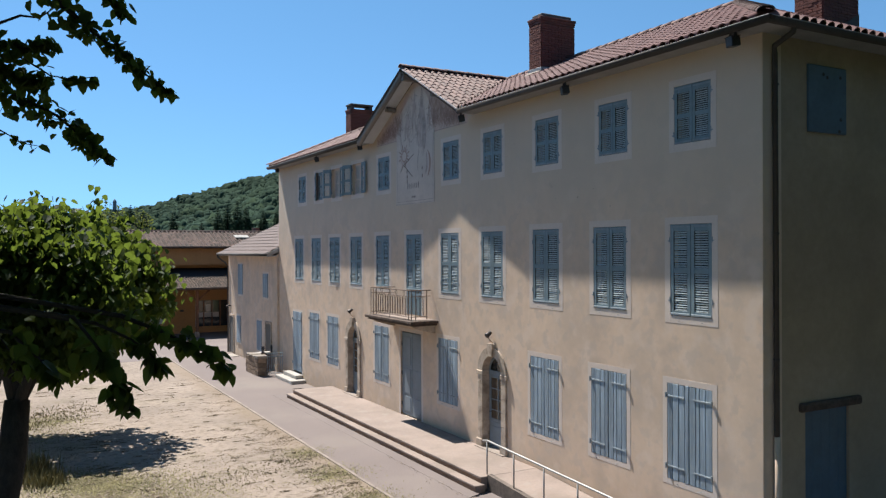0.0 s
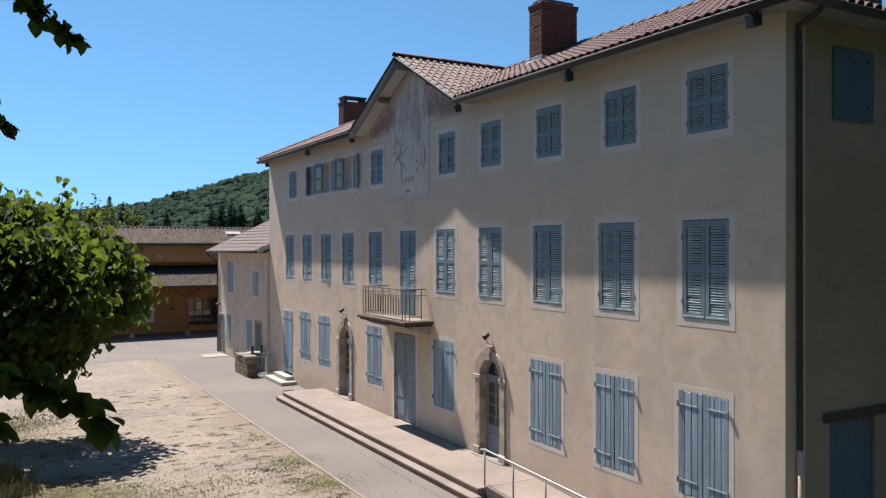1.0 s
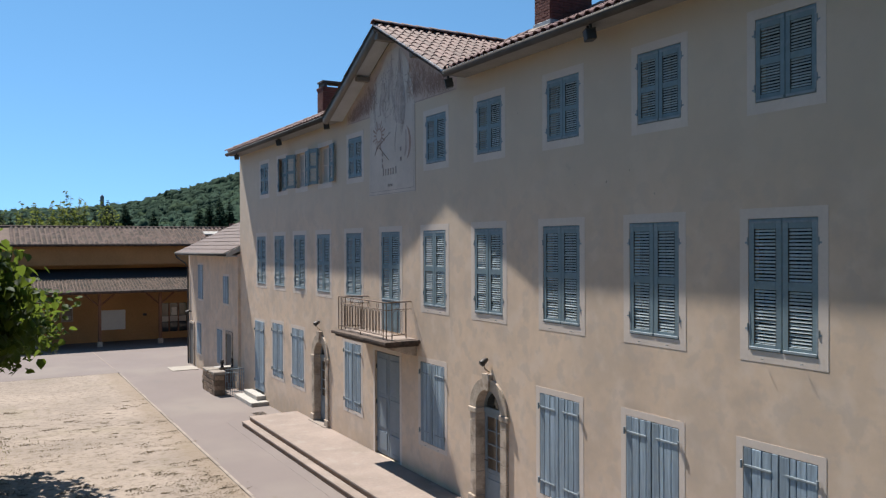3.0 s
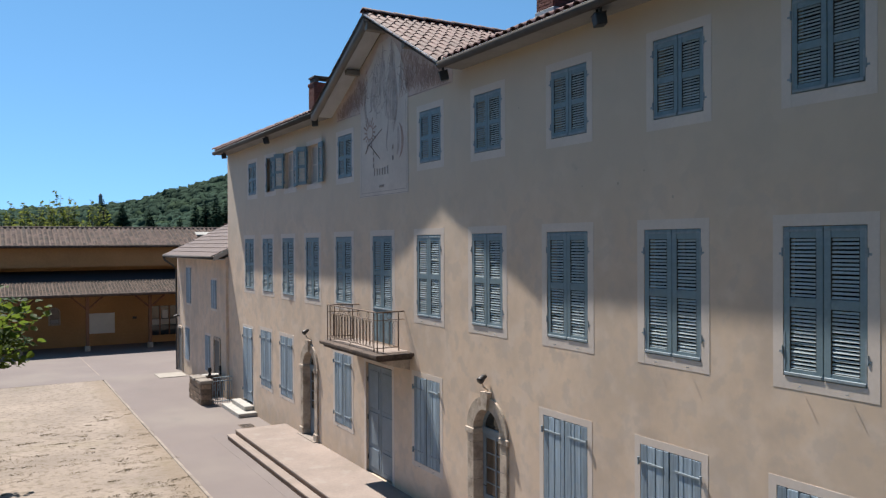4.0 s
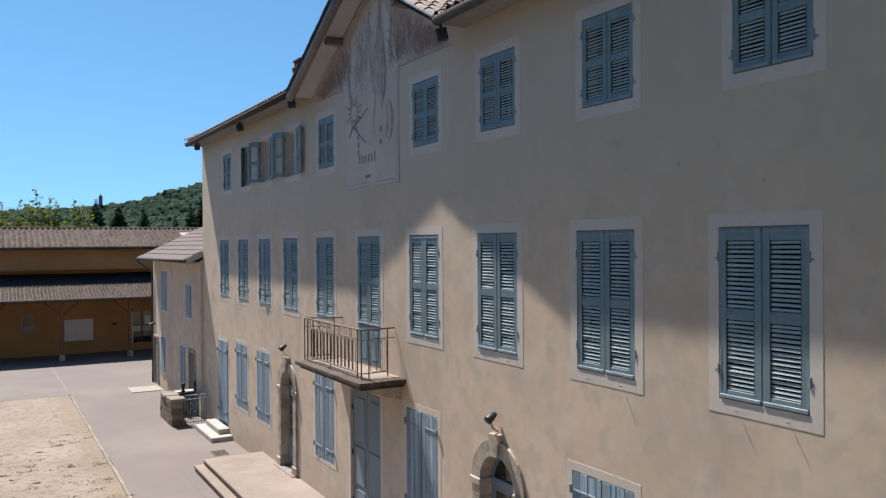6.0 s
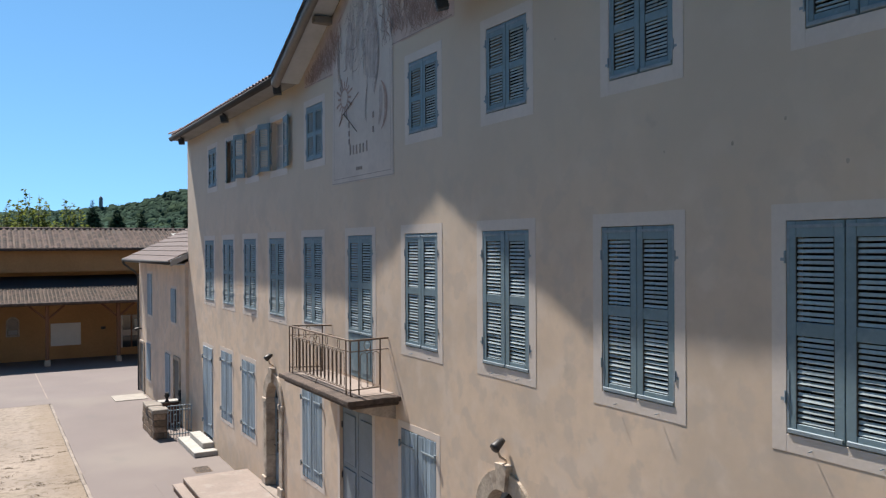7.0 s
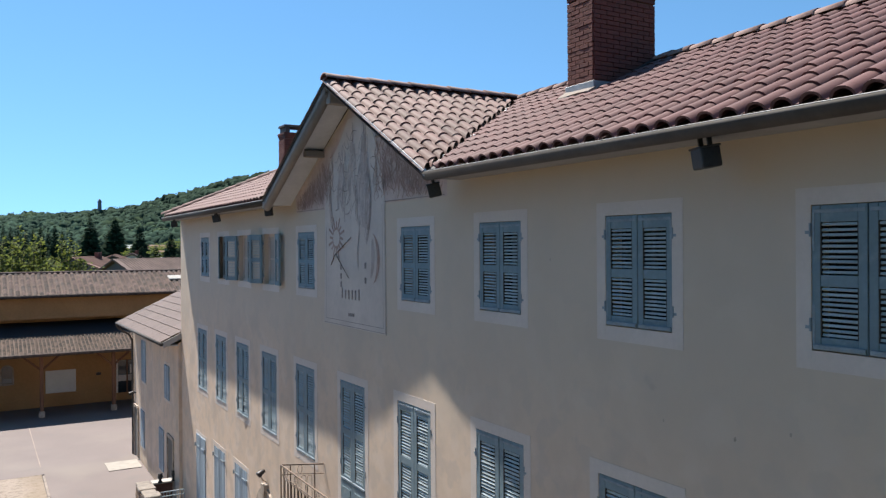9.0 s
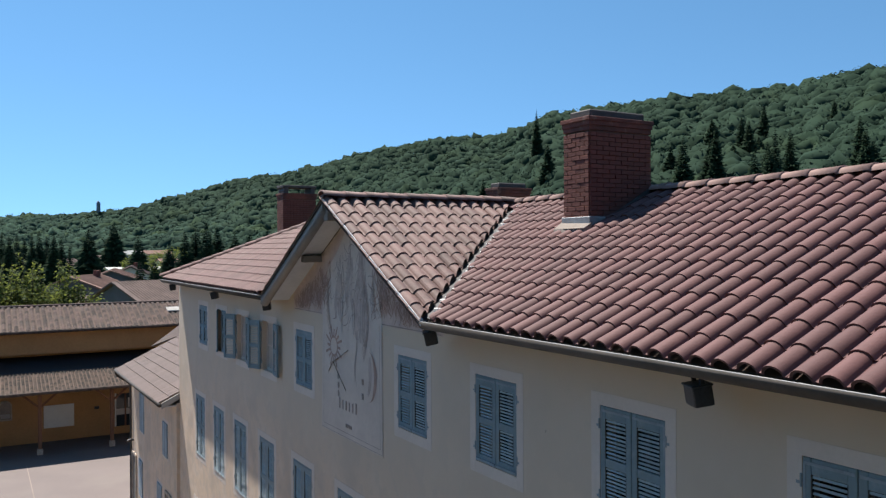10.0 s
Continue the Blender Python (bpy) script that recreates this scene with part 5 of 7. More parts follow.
chimney(3.0, 4.12, 28.3, 28.9, 10.3, 12.48, "red brick chimney with an open sooty cap", False, True, True)
chimney(5.0, 5.9, 18.72, 19.2, 10.7, 12.08, "red brick chimney behind the ridge", False, False)
chimney(4.25, 5.5, 4.6, 5.3, 10.3, 12.6, "red brick chimney on the hip end", False, True)


# ---------------------------------------------------------------- floodlights under the eaves
def floodlights():
    f = thing("floodlight", "black boxed floodlight hung under the eaves", "floodlight", "eave floodlights", (-0.42, 7.76, 9.50))
    part("housing", soft_box(-0.095, 0.075, -0.115, 0.115, -0.245, -0.07, 0.02, 2), DARK_IRON, f)
    part("hood", soft_box(-0.105, 0.085, -0.122, 0.122, -0.078, -0.06, 0.008), DARK_IRON, f)
    for y in (-0.09, 0.09):
        part("bracket", soft_box(-0.02, 0.02, y - .012, y + .012, -0.07, 0.045, 0.004), DARK_IRON, f)
    for y in (3.05, 12.40, 19.42, 23.8, 28.9):
        copy_thing(f, pose(-0.40, y, 9.52, random.uniform(-6, 6), -random.uniform(5, 13), -random.uniform(16, 32)))
    f.matrix_basis = pose(-0.42, 7.76, 9.49, 0, -9, -26)


floodlights()


# ---------------------------------------------------------------- annex
def annex():
    a = thing("annex", "low beige plastered annex with a flat-tiled gabled roof", "house", at=(0, 0, 0))
    y0, y1, top = Y_FAR + 0.004, 38.86, 5.52
    rise, run = 0.48, 3.9
    E0, E1 = Vector((-0.56, Y_FAR + 0.02, 5.56)), Vector((-0.70, 38.75, 5.56))
    bm = bmesh.new()
    box(bm, -0.10, 6.0, y0, y1 - 0.04, -0.1, top)
    for y in (y0, y1 - 0.34):
        slab(bm, [(-0.10, y, top), (6.0, y, top), (3.0, y, top + 1.45)], (0, 0.3, 0))
    part("wall", bm, PLASTER, a, "beige plastered annex wall")
    along = (E0 - E1).normalized()
    out = Vector((run, 0, run * rise))
    R0, R1 = E0 + out, E1 + out
    B0, B1 = R0 + Vector((run, 0, -run * rise)), R1 + Vector((run, 0, -run * rise))
    bm = bmesh.new()
    for q in ((E0, E1, R1, R0), (R0, R1, B1, B0)):
        slab(bm, q, (0, 0, -0.05))
    rf = part("roof", bm, DECK, a, "boarded roof slopes under the tiles")
    up = out.normalized()
    side = (along - up * along.dot(up)).normalized()
    base = Matrix((side, up, side.cross(up))).transposed().to_4x4()
    bm = soft_box(-0.185, 0.185, -0.02, 0.43, 0.0, 0.018, 0.004)
    for v in bm.verts:
        v.co.z += (0.43 - v.co.y) * 0.055
    me = to_mesh(bm, "flat_tile", ANNEX_TILE)
    length = (E1 - E0).length
    for r in range(math.ceil(out.length / 0.39)):
        for c in range(int(length / 0.375)):
            pos = E1 + along * ((c + .5) * 0.375) + up * (r * 0.39 - .04) + Vector((0, 0, .006))
            piece("flat_tile", me, rf, Matrix.Translation(pos) @ base @ pose(0, random.uniform(-.004, .004), 0, random.uniform(-.5, .5), random.uniform(-.5, .5)))
    for p, q, name in ((E0 - Vector((0, .03, 0)), R0 - Vector((0, .03, 0)), "near"), (E1, R1, "far")):
        bm = bmesh.new()
        slab(bm, [p + Vector((0, 0, .03)), q + Vector((0, 0, .03)), q - Vector((0, 0, .14)), p - Vector((0, 0, .16))], (0, 0.035, 0))
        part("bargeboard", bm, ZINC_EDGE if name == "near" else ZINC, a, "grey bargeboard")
    bm = bmesh.new()
    o = Vector((-.06, 0, -.045))
    tube(bm, [E0 + o, E1 + o], 0.062, 10)
    part("gutter", bm, ZINC, a, "grey zinc gutter", True)
    bm = bmesh.new()
    slab(bm, [(E0.x, E0.y, 5.44), (E1.x, E1.y, 5.44), (-.10, E1.y, 5.44), (-.10, E0.y, 5.44)], (0, 0, .04))
    part("soffit", bm, SOFFIT, a)
    bm = bmesh.new()
    tube(bm, [(-.79, 38.6, 5.46), (-.72, 38.62, 5.32), (-0.30, 38.72, 5.02), (-0.16, 38.75, 4.8), (-0.16, 38.75, 0)], 0.045, 10)
    part("downpipe", bm, ZINC, a)
    for (c, w, z0, z1, kind) in ((36.27, 0.86, 3.36, 4.98, "window"), (31.70, 0.78, 3.42, 4.58, "window"), (32.78, 0.76, 0.72, 2.20, "window"),
                                 (36.62, 0.76, 0.74, 2.17, "window"), (31.22, 0.86, 0.05, 2.16, "open_doorway"), (38.15, 0.88, 0.05, 2.04, "open_doorway")):
        if kind == "window":
            for k in (-1, 1):
                lo, hi = sorted((c + k * .004, c + k * w / 2))
                w0 = part("shutter", soft_box(-0.145, -0.102, lo, hi, z0, z1, 0.006), BLUE_BOARD, a, "closed pale blue board shutter")
                for z in (z0 + .16 * (z1 - z0), z1 - .16 * (z1 - z0)):
                    part("strap_hinge", soft_box(-0.152, -0.145, lo + .02, hi - .02, z - .015, z + .015, 0.003), IRON_PALE, w0)
            bm = bmesh.new()
            for k in (-1, 1):
                box(bm, -0.106, -0.101, c + k * (w / 2 + .05) - .05, c + k * (w / 2 + .05) + .05, z0 - .1, z1 + .1)
            box(bm, -0.106, -0.101, c - w / 2, c + w / 2, z1, z1 + .1)
            box(bm, -0.110, -0.101, c - w / 2, c + w / 2, z0 - .1, z0)
            part("surround", bm, SURROUND, w0)
        else:
            # flat panel on the wall, its dark colour standing in for the doorway's shade
            d = part("door", soft_box(-0.107, -0.101, c - w / 2, c + w / 2, z0, z1, 0.002), ROOM_DARK, a, "flat dark panel standing in for an open doorway's shade")
            part("jamb", soft_box(-0.15, -0.10, c + w / 2, c + w / 2 + .09, z0, z1 + .09, 0.006), STONE, d)
            part("jamb", soft_box(-0.15, -0.10, c - w / 2 - .09, c - w / 2, z0, z1 + .09, 0.006), STONE, d)
            part("lintel", soft_box(-0.15, -0.10, c - w / 2, c + w / 2, z1, z1 + .12, 0.006), STONE, d)
    l = thing("wall_lamp", "small dark wall lamp over the annex door", "lamp", "door lamps", (-0.10, 38.3, 2.62))
    bm = bmesh.new()
    tube(bm, [(0, 0, 0.0), (-0.12, 0, 0.03), (-0.26, 0, -0.03)], [0.03, 0.05, 0.075], 10)
    part("lamp_head", bm, DARK_IRON, l)


annex()


def stair_guard():
    w = thing("low_wall", "low dark stone wall with cap stones round the cellar stair", "wall", at=(-1.05, 30.0, 0))
    part("masonry", soft_box(-0.2, 0.2, -0.9, 1.1, 0, 0.80, 0.03, 2), surface("dark_rubble", (0.125, 0.09, 0.065), 0.9, 0.35, 3, 20, 0.5), w)
    for i, (ya, yb, tall, out) in enumerate(((-.95, -.42, .13, .25), (-.40, .05, .08, .22), (.07, .62, .10, .26), (.64, 1.13, .07, .21))):
        part("cap_stone", soft_box(-out, out, ya, yb, 0.80, 0.80 + tall, 0.02), surface("grey_cap_stone", (0.21, 0.18, 0.155), 0.9, 0.25, 4, 30, 0.3), w, "grey uneven cap stone")
    rubble = surface("brown_rubble_stone", (0.215, 0.15, 0.105), 0.9, 0.35, 4, 25, 0.4, each=0.4)
    shapes = [to_mesh(soft_box(-.02, .02, -l / 2, l / 2, .008, .188, .012), "stone", rubble) for l in (.16, .22, .28, .34)]
    for row in range(4):
        for way, start, stop in ((0, -.90, 1.10), (1, -.20, .20)):
            u = start
            while stop - u > .10:
                k = random.randrange(4) if stop - u > .36 else (1 if stop - u > .2 else 0)
                l = (.16, .22, .28, .34)[k] + .012
                if u + l > stop + .07:
                    break
                place_at = pose(-.20, u + l / 2, row * .198) if way == 0 else pose(u + l / 2, -.90, row * .198, 0, 0, 90)
                piece("stone", shapes[k], w, place_at @ pose(random.uniform(-.008, .006), 0, 0, random.uniform(-2, 2), 0, random.uniform(-2, 2)))
                u += l
    part("back_wall", soft_box(0.2, 1.04, 0.8, 1.1, 0, 0.80, 0.02), MORTAR, w)
    part("coping", soft_box(0.26, 1.04, 0.75, 1.15, 0.80, 0.86, 0.015), CEMENT, w)
    r = thing("guard_railing", "pale wrought-iron railing beside the cellar stair", "railing", at=(-0.85, 29.05, 0.0))
    for z in (0.10, 0.86, 1.0):
        part("rail", soft_box(0, 0.74, -0.015, 0.015, z, z + .03, 0.004), IRON_PALE, r)
    bm = bmesh.new()
    tube(bm, [(0, 0, 0), (0, 0, 1.0)], 0.012, 6)
    bar = to_mesh(bm, "bar", IRON_PALE)
    for i in range(9):
        piece("bar", bar, r, pose(0.01 + i * 0.09, 0, 0))
    bm = bmesh.new()
    tube(bm, [(0.045 * math.cos(a) * (1 - a * .06), 0, 0.5 + .11 * math.sin(a)) for a in [i * .45 for i in range(16)]], 0.009, 5)
    scroll = to_mesh(bm, "scroll", IRON_PALE)
    for i in range(8):
        piece("scroll", scroll, r, pose(0.055 + i * 0.09, -.012, .14 * (-1) ** i))
    for x, y, s in ((-0.55, 30.7, 1.0), (-0.12, 30.72, 1.15)):
        p = thing("urn", "small dark cast-iron urn on the low wall", "urn", "urns", (x, y, 0.86))
        bm = bmesh.new()
        tube(bm, [(0, 0, 0), (0, 0, .03), (0, 0, .08), (0, 0, .2 * s), (0, 0, .26 * s), (0, 0, .30 * s)], [0.07, 0.07, 0.035, 0.085, 0.06, 0.08], 12)
        part("bowl", bm, DARK_IRON, p, "", True)


stair_guard()


# ---------------------------------------------------------------- long barn across the court
def barn():
    b = thing("barn", "long ochre barn with a tiled roof and timber lean-to", "barn")
    X0, X1, YW = -24.0, 9.0, 53.6
    for y_a, z_a, z_b, name in ((YW, -0.45, 3.60, "lower_wall"), (YW, 4.66, 5.98, "upper_wall"), (YW + 1.2, 3.61, 4.65, "recessed_wall")):
        bm = bmesh.new()
        box(bm, X0, X1, y_a, YW + 6.2, z_a, z_b)
        part(name, bm, OCHRE, b, "ochre rendered barn wall")
    # added dark strip; its near-black colour takes in the upper eave's shadow
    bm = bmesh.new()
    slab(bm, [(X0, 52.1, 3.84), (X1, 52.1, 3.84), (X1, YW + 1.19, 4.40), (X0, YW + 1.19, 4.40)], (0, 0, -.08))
    part("eave_shade_strip", bm, SHADED_STRIP, b, "smooth dark strip added for the shaded gap under the upper wall")

    def slope(name, y_low, z_low, y_high, z_high, label):
        run, rise = y_high - y_low, z_high - z_low
        L = math.hypot(run, rise)
        bm = bmesh.new()
        slab(bm, [(X0, y_low, z_low), (X1, y_low, z_low), (X1, y_high, z_high), (X0, y_high, z_high)], (0, 0, -0.10))
        rf = part(name, bm, DECK, b, label)
        up = Vector((0, run, rise)) / L
        out = Vector((1, 0, 0)).cross(up)
        verts, faces = [], []
        pw, pl = (0.30, 0.36) if name == "upper_roof" else (0.19, 0.20)
        prof = [(-0.115, -0.035), (-0.080, 0.045), (0.0, 0.080), (0.080, 0.045), (0.115, -0.035)]
        for c in range(int((7.5 + 9) / pw)):
            deep = pw / .29
            for r in range(int(L / pl)):
                o = Vector((-7.5 + c * pw + random.uniform(-.015, .015), y_low, z_low)) + up * (r * pl + random.uniform(-.02, .02) - .03)
                k = len(verts)
                tw = random.uniform(-.02, .02)
                for v, lift, s in ((0, 0.022, 1.04), (pl + .05, 0.0, .94)):
                    verts += [tuple(o + Vector((u * s * deep + tw * v, 0, 0)) + up * v + out * (w * s * deep + lift * deep)) for u, w in prof]
                faces += [(k + i, k + i + 1, k + i + 6, k + i + 5) for i in range(4)]
        t = new("tile_field", joined("tile_field", verts, faces, OLD_TILE if name == "upper_roof" else LEAN_TILE))
        t.parent = rf
        tagged(t, "mottled old barrel tiles", kind="stuff")
        return rf

    slope("upper_roof", YW - 0.42, 5.99, YW + 3.0, 7.14, "old barrel-tiled upper roof")
    slope("lean_to_roof", 49.45, 3.16, 52.15, 3.86, "old small-tiled lean-to roof")
    bm = bmesh.new()
    slab(bm, [(X0, YW + 3.0, 7.14), (X1, YW + 3.0, 7.14), (X1, YW + 6.6, 5.95), (X0, YW + 6.6, 5.95)], (0, 0, -.1))
    part("rear_roof", bm, OLD_TILE, b)
    for y, z in ((YW - .47, 5.92), (49.38, 3.08)):
        bm = bmesh.new()
        tube(bm, [(X0, y, z + .03), (X1, y, z + .03)], 0.09, 8)
        part("gutter", bm, OLD_STONE, b)
    bm = bmesh.new()
    tube(bm, [(X0, YW + 3.0, 7.17), (X1, YW + 3.0, 7.17)], 0.10, 8)
    part("ridge", bm, OLD_TILE, b)
    # posts with braces on stone blocks
    for x in (-17.2, -13.6, -10.0, -6.5, -2.93, 0.62, 4.2):
        p = part("post", soft_box(x - .09, x + .09, 50.2, 50.4, 0.04, 3.0, 0.012), BARN_WOOD, b, "brown timber post")
        part("post_base", soft_box(x - .15, x + .15, 50.14, 50.46, -0.29, 0.05, 0.04), STONE, p, "pale stone post base")
        for s in (-1, 1):
            bm = bmesh.new()
            tube(bm, [(x, 50.3, 2.2), (x + s * .85, 50.3, 2.95)], 0.06, 6)
            part("brace", bm, BARN_WOOD, p)
    part("plate_beam", soft_box(X0, X1, 50.18, 50.42, 2.95, 3.16, 0.012), BARN_WOOD, b, "brown timber beam")
    # openings on the back wall of the lean-to
    part("notice_board", soft_box(-2.55, -0.98, YW - .05, YW - .005, 0.42, 1.70, 0.01), WHITE_BOARD, b, "large blank white board")
    bm = bmesh.new()
    box(bm, -4.80, -4.12, YW - .04, YW - .004, 1.06, 1.85)
    tube(bm, [(-4.46, YW - .04, 1.85), (-4.46, YW - .004, 1.85)], 0.34, 20)
    w = part("arched_window", bm, STONE, b, "small arched window")
    bm = bmesh.new()
    slab(bm, [(-4.72, YW - .05, 1.16), (-4.20, YW - .05, 1.16)] + [(-4.46 + .26 * math.cos(a), YW - .05, 1.85 + .26 * math.sin(a)) for a in [i * math.pi / 12 for i in range(13)]], (0, .008, 0))
    part("pane", bm, DOOR_GLASS, w)
    bm = bmesh.new()
    box(bm, -4.70, -4.22, YW - .056, YW - .051, 1.18, 1.44)
    part("blind", bm, HOUSE_WALL, w)
    d = part("glazed_door", soft_box(1.2, 3.6, YW - .03, YW - .004, 0.1, 2.02, 0.01), DARK_GLASS, b, "dark glazed double door")
    for x in (1.2, 1.75, 2.35, 2.95, 3.5):
        part("stile", soft_box(x, x + .09, YW - .06, YW - .031, 0.1, 2.05, 0.005), BARN_WOOD if x > 1.5 else WHITE_BOARD, d)
    part("poster", soft_box(1.95, 2.30, YW - .05, YW - .034, 1.2, 1.75, 0.003), WHITE_BOARD, d, "pale blank poster")
    part("panel", soft_box(1.30, 2.9, YW - .05, YW - .034, 0.78, 1.14, 0.003), HOUSE_WALL, d)
    part("letter_box", soft_box(0.1, 0.35, YW - .10, YW - .004, 1.25, 1.40, 0.01), DARK_IRON, b)
    bm = bmesh.new()
    slab(bm, [(1.7, 44.6, 5.75), (5.6, 44.6, 7.1), (6.6, YW - .1, 7.1), (5.4, YW - .1, 6.1)], (0, 0, -.06))
    part("link_roof", bm, OLD_TILE, b, "small tiled roof joining annex and barn")
    bm = bmesh.new()
    box(bm, 4.9, 6.5, 44.9, YW - .11, -.4, 5.6)
    part("link_wall", bm, OCHRE, b, "ochre wall under the joining roof")
    bm = bmesh.new()
    slab(bm, [(4.5, YW + 1.3, 6.66), (5.6, YW + 1.3, 6.66), (5.6, YW + 1.85, 6.85), (4.5, YW + 1.85, 6.85)], (0, 0, .06))
    part("skylight", bm, CEMENT, b, "pale skylight frame")


barn()


# ---------------------------------------------------------------- foliage
def leaf_mesh(name, places, size, material, spread=0.35, seed=1, hang=0.5):
    """Many single pointed leaves, folded along the midrib, at the places given."""
    rng = np.random.default_rng(seed)
    n = len(places)
    P = np.asarray(places, float)
    shape = np.array([(0, 0.06, 0), (0.30, 0.04, 0.04), (0.46, 0.40, 0.06), (0.27, 0.78, 0.02), (0.0, 1.08, -0.08), (-0.27, 0.78, 0.02), (-0.46, 0.40, 0.06), (-0.30, 0.04, 0.04), (0, 0.5, -0.04)])
    a = rng.uniform(0, 2 * np.pi, n)
    tilt = rng.normal(-hang, spread, n)
    roll = rng.normal(0, 0.6, n)
    s = size * rng.uniform(0.65, 1.25, n)
    ca, sa, ct, st, cr, sr = np.cos(a), np.sin(a), np.cos(tilt), np.sin(tilt), np.cos(roll), np.sin(roll)
    f = np.stack([ca * ct, sa * ct, st], 1)
    side0 = np.stack([-sa, ca, np.zeros(n)], 1)
    up0 = np.cross(side0, f) * -1
    side = side0 * cr[:, None] + up0 * sr[:, None]
    up = np.cross(f, side)
    V = P[:, None, :] + s[:, None, None] * (shape[None, :, 0:1] * side[:, None, :] + shape[None, :, 1:2] * f[:, None, :] + shape[None, :, 2:3] * up[:, None, :])
    F = np.array([(i, (i + 1) % 8, 8) for i in range(8)])
    faces = (F[None] + (np.arange(n) * 9)[:, None, None]).reshape(-1, 3)
    return joined(name, V.reshape(-1, 3).tolist(), faces.tolist(), material)


def broad_tree(base, height, centre, radii, limbs, leaves, leaf, label, seed, material=None, trunk_r=0.22, group="court trees", sprigs=0, hang=0.22, steep=False):
    rng = random.Random(seed)
    t = thing("tree", label, "tree", group, base)
    base, centre = Vector(base), Vector(centre) - Vector(base)
    bm = bmesh.new()
    fork = Vector((centre.x * .4, centre.y * .4, height))
    tube(bm, [(0, 0, -.1), (0.02, 0.0, height * .3), fork * .7 + Vector((0.03, 0, 0)), fork], [trunk_r * 1.25, trunk_r, trunk_r * .9, trunk_r * .8], 12)
    tips = []
    for i in range(limbs):
        a = 2 * math.pi * (i + rng.random() * .6) / limbs
        e = rng.uniform(-0.25, 0.9)
        end = centre + Vector((radii[0] * math.cos(a) * math.cos(e), radii[1] * math.sin(a) * math.cos(e), radii[2] * math.sin(e))) * .92
        q = fork.lerp(end, .5) + Vector((rng.uniform(-.3, .3), rng.uniform(-.3, .3), 0.35))
        tube(bm, [fork * .95, fork.lerp(q, .5) + Vector((0, 0, .12)), q, end], [trunk_r * .42, trunk_r * .3, trunk_r * .2, .015], 7)
        tips += [(q, end)]
        for k in range(3):
            s = q.lerp(end, rng.random())
            e2 = s + Vector((rng.uniform(-1, 1), rng.uniform(-1, 1), rng.uniform(-.6, .5))) * max(radii) * .4
            tube(bm, [s, s.lerp(e2, .5) + Vector((0, 0, .08)), e2], [.03, .02, .008], 5)
            tips.append((s, e2))
    part("trunk", bm, BARK, t, "dark rough bark trunk and limbs", True)
    # clumps round the twig ends, with gaps between them
    nclump = max(60, leaves // 55)
    places = []
    rn = np.random.default_rng(seed)
    for i in range(nclump):
        d = rn.normal(size=3)
        d /= np.linalg.norm(d)
        rr = rn.uniform(0.45, 1.0) ** 0.6
        if steep and d[1] < 0:
            flat = math.hypot(d[1], d[2])
            d[1:] *= flat / (d[1] ** 8 + d[2] ** 8) ** .125
        if d[2] < -0.5:
            rr *= 0.85
        wob = 1 + (0.24 if sprigs else 0.16) * math.sin(5 * d[0] + seed) * math.cos(4 * d[1] + 2 * d[2])
        c = np.array(centre) + d * np.array(radii) * rr * wob
        cs = rn.uniform(0.22, 0.5) * max(radii) / 3
        k = leaves // nclump
        places.append(c + np.clip(rn.normal(size=(k, 3)), -1.7, 1.7) * np.array([cs, cs, cs * .6]))
    # loose sprigs that stand out of the outline
    for i in range(sprigs):
        d = rn.normal(size=3)
        d[2] = abs(d[2]) * 1.2 - .35
        d /= np.linalg.norm(d)
        foot = np.array(centre) + d * np.array(radii) * .85
        way = d + np.array((0, 0, rn.uniform(-.2, .7)))
        reach = np.outer(rn.uniform(0, 1, 34), way * rn.uniform(.25, .65))
        places.append(foot + reach + rn.normal(size=(34, 3)) * .07)
    places = np.concatenate(places)
    ob = new("crown", leaf_mesh("crown", places, leaf, material or LEAF, seed=seed, hang=hang))
    ob.parent = t
    tagged(ob, "dense crown of single green leaves")
    return t


broad_tree((-11.66, 9.3, 0), 3.0, (-10.75, 11.2, 4.95), (1.74, 2.4, 1.42), 12, 44000, 0.145, "leafy lime tree with a dense dark green crown", 3, trunk_r=0.27, sprigs=110, hang=0.9, steep=True)
broad_tree((-12.3, 20.8, 0), 2.4, (-10.3, 20.6, 4.1), (2.7, 2.6, 1.7), 9, 8500, 0.17, "leafy lime tree shading the gravel court", 8, trunk_r=0.2)


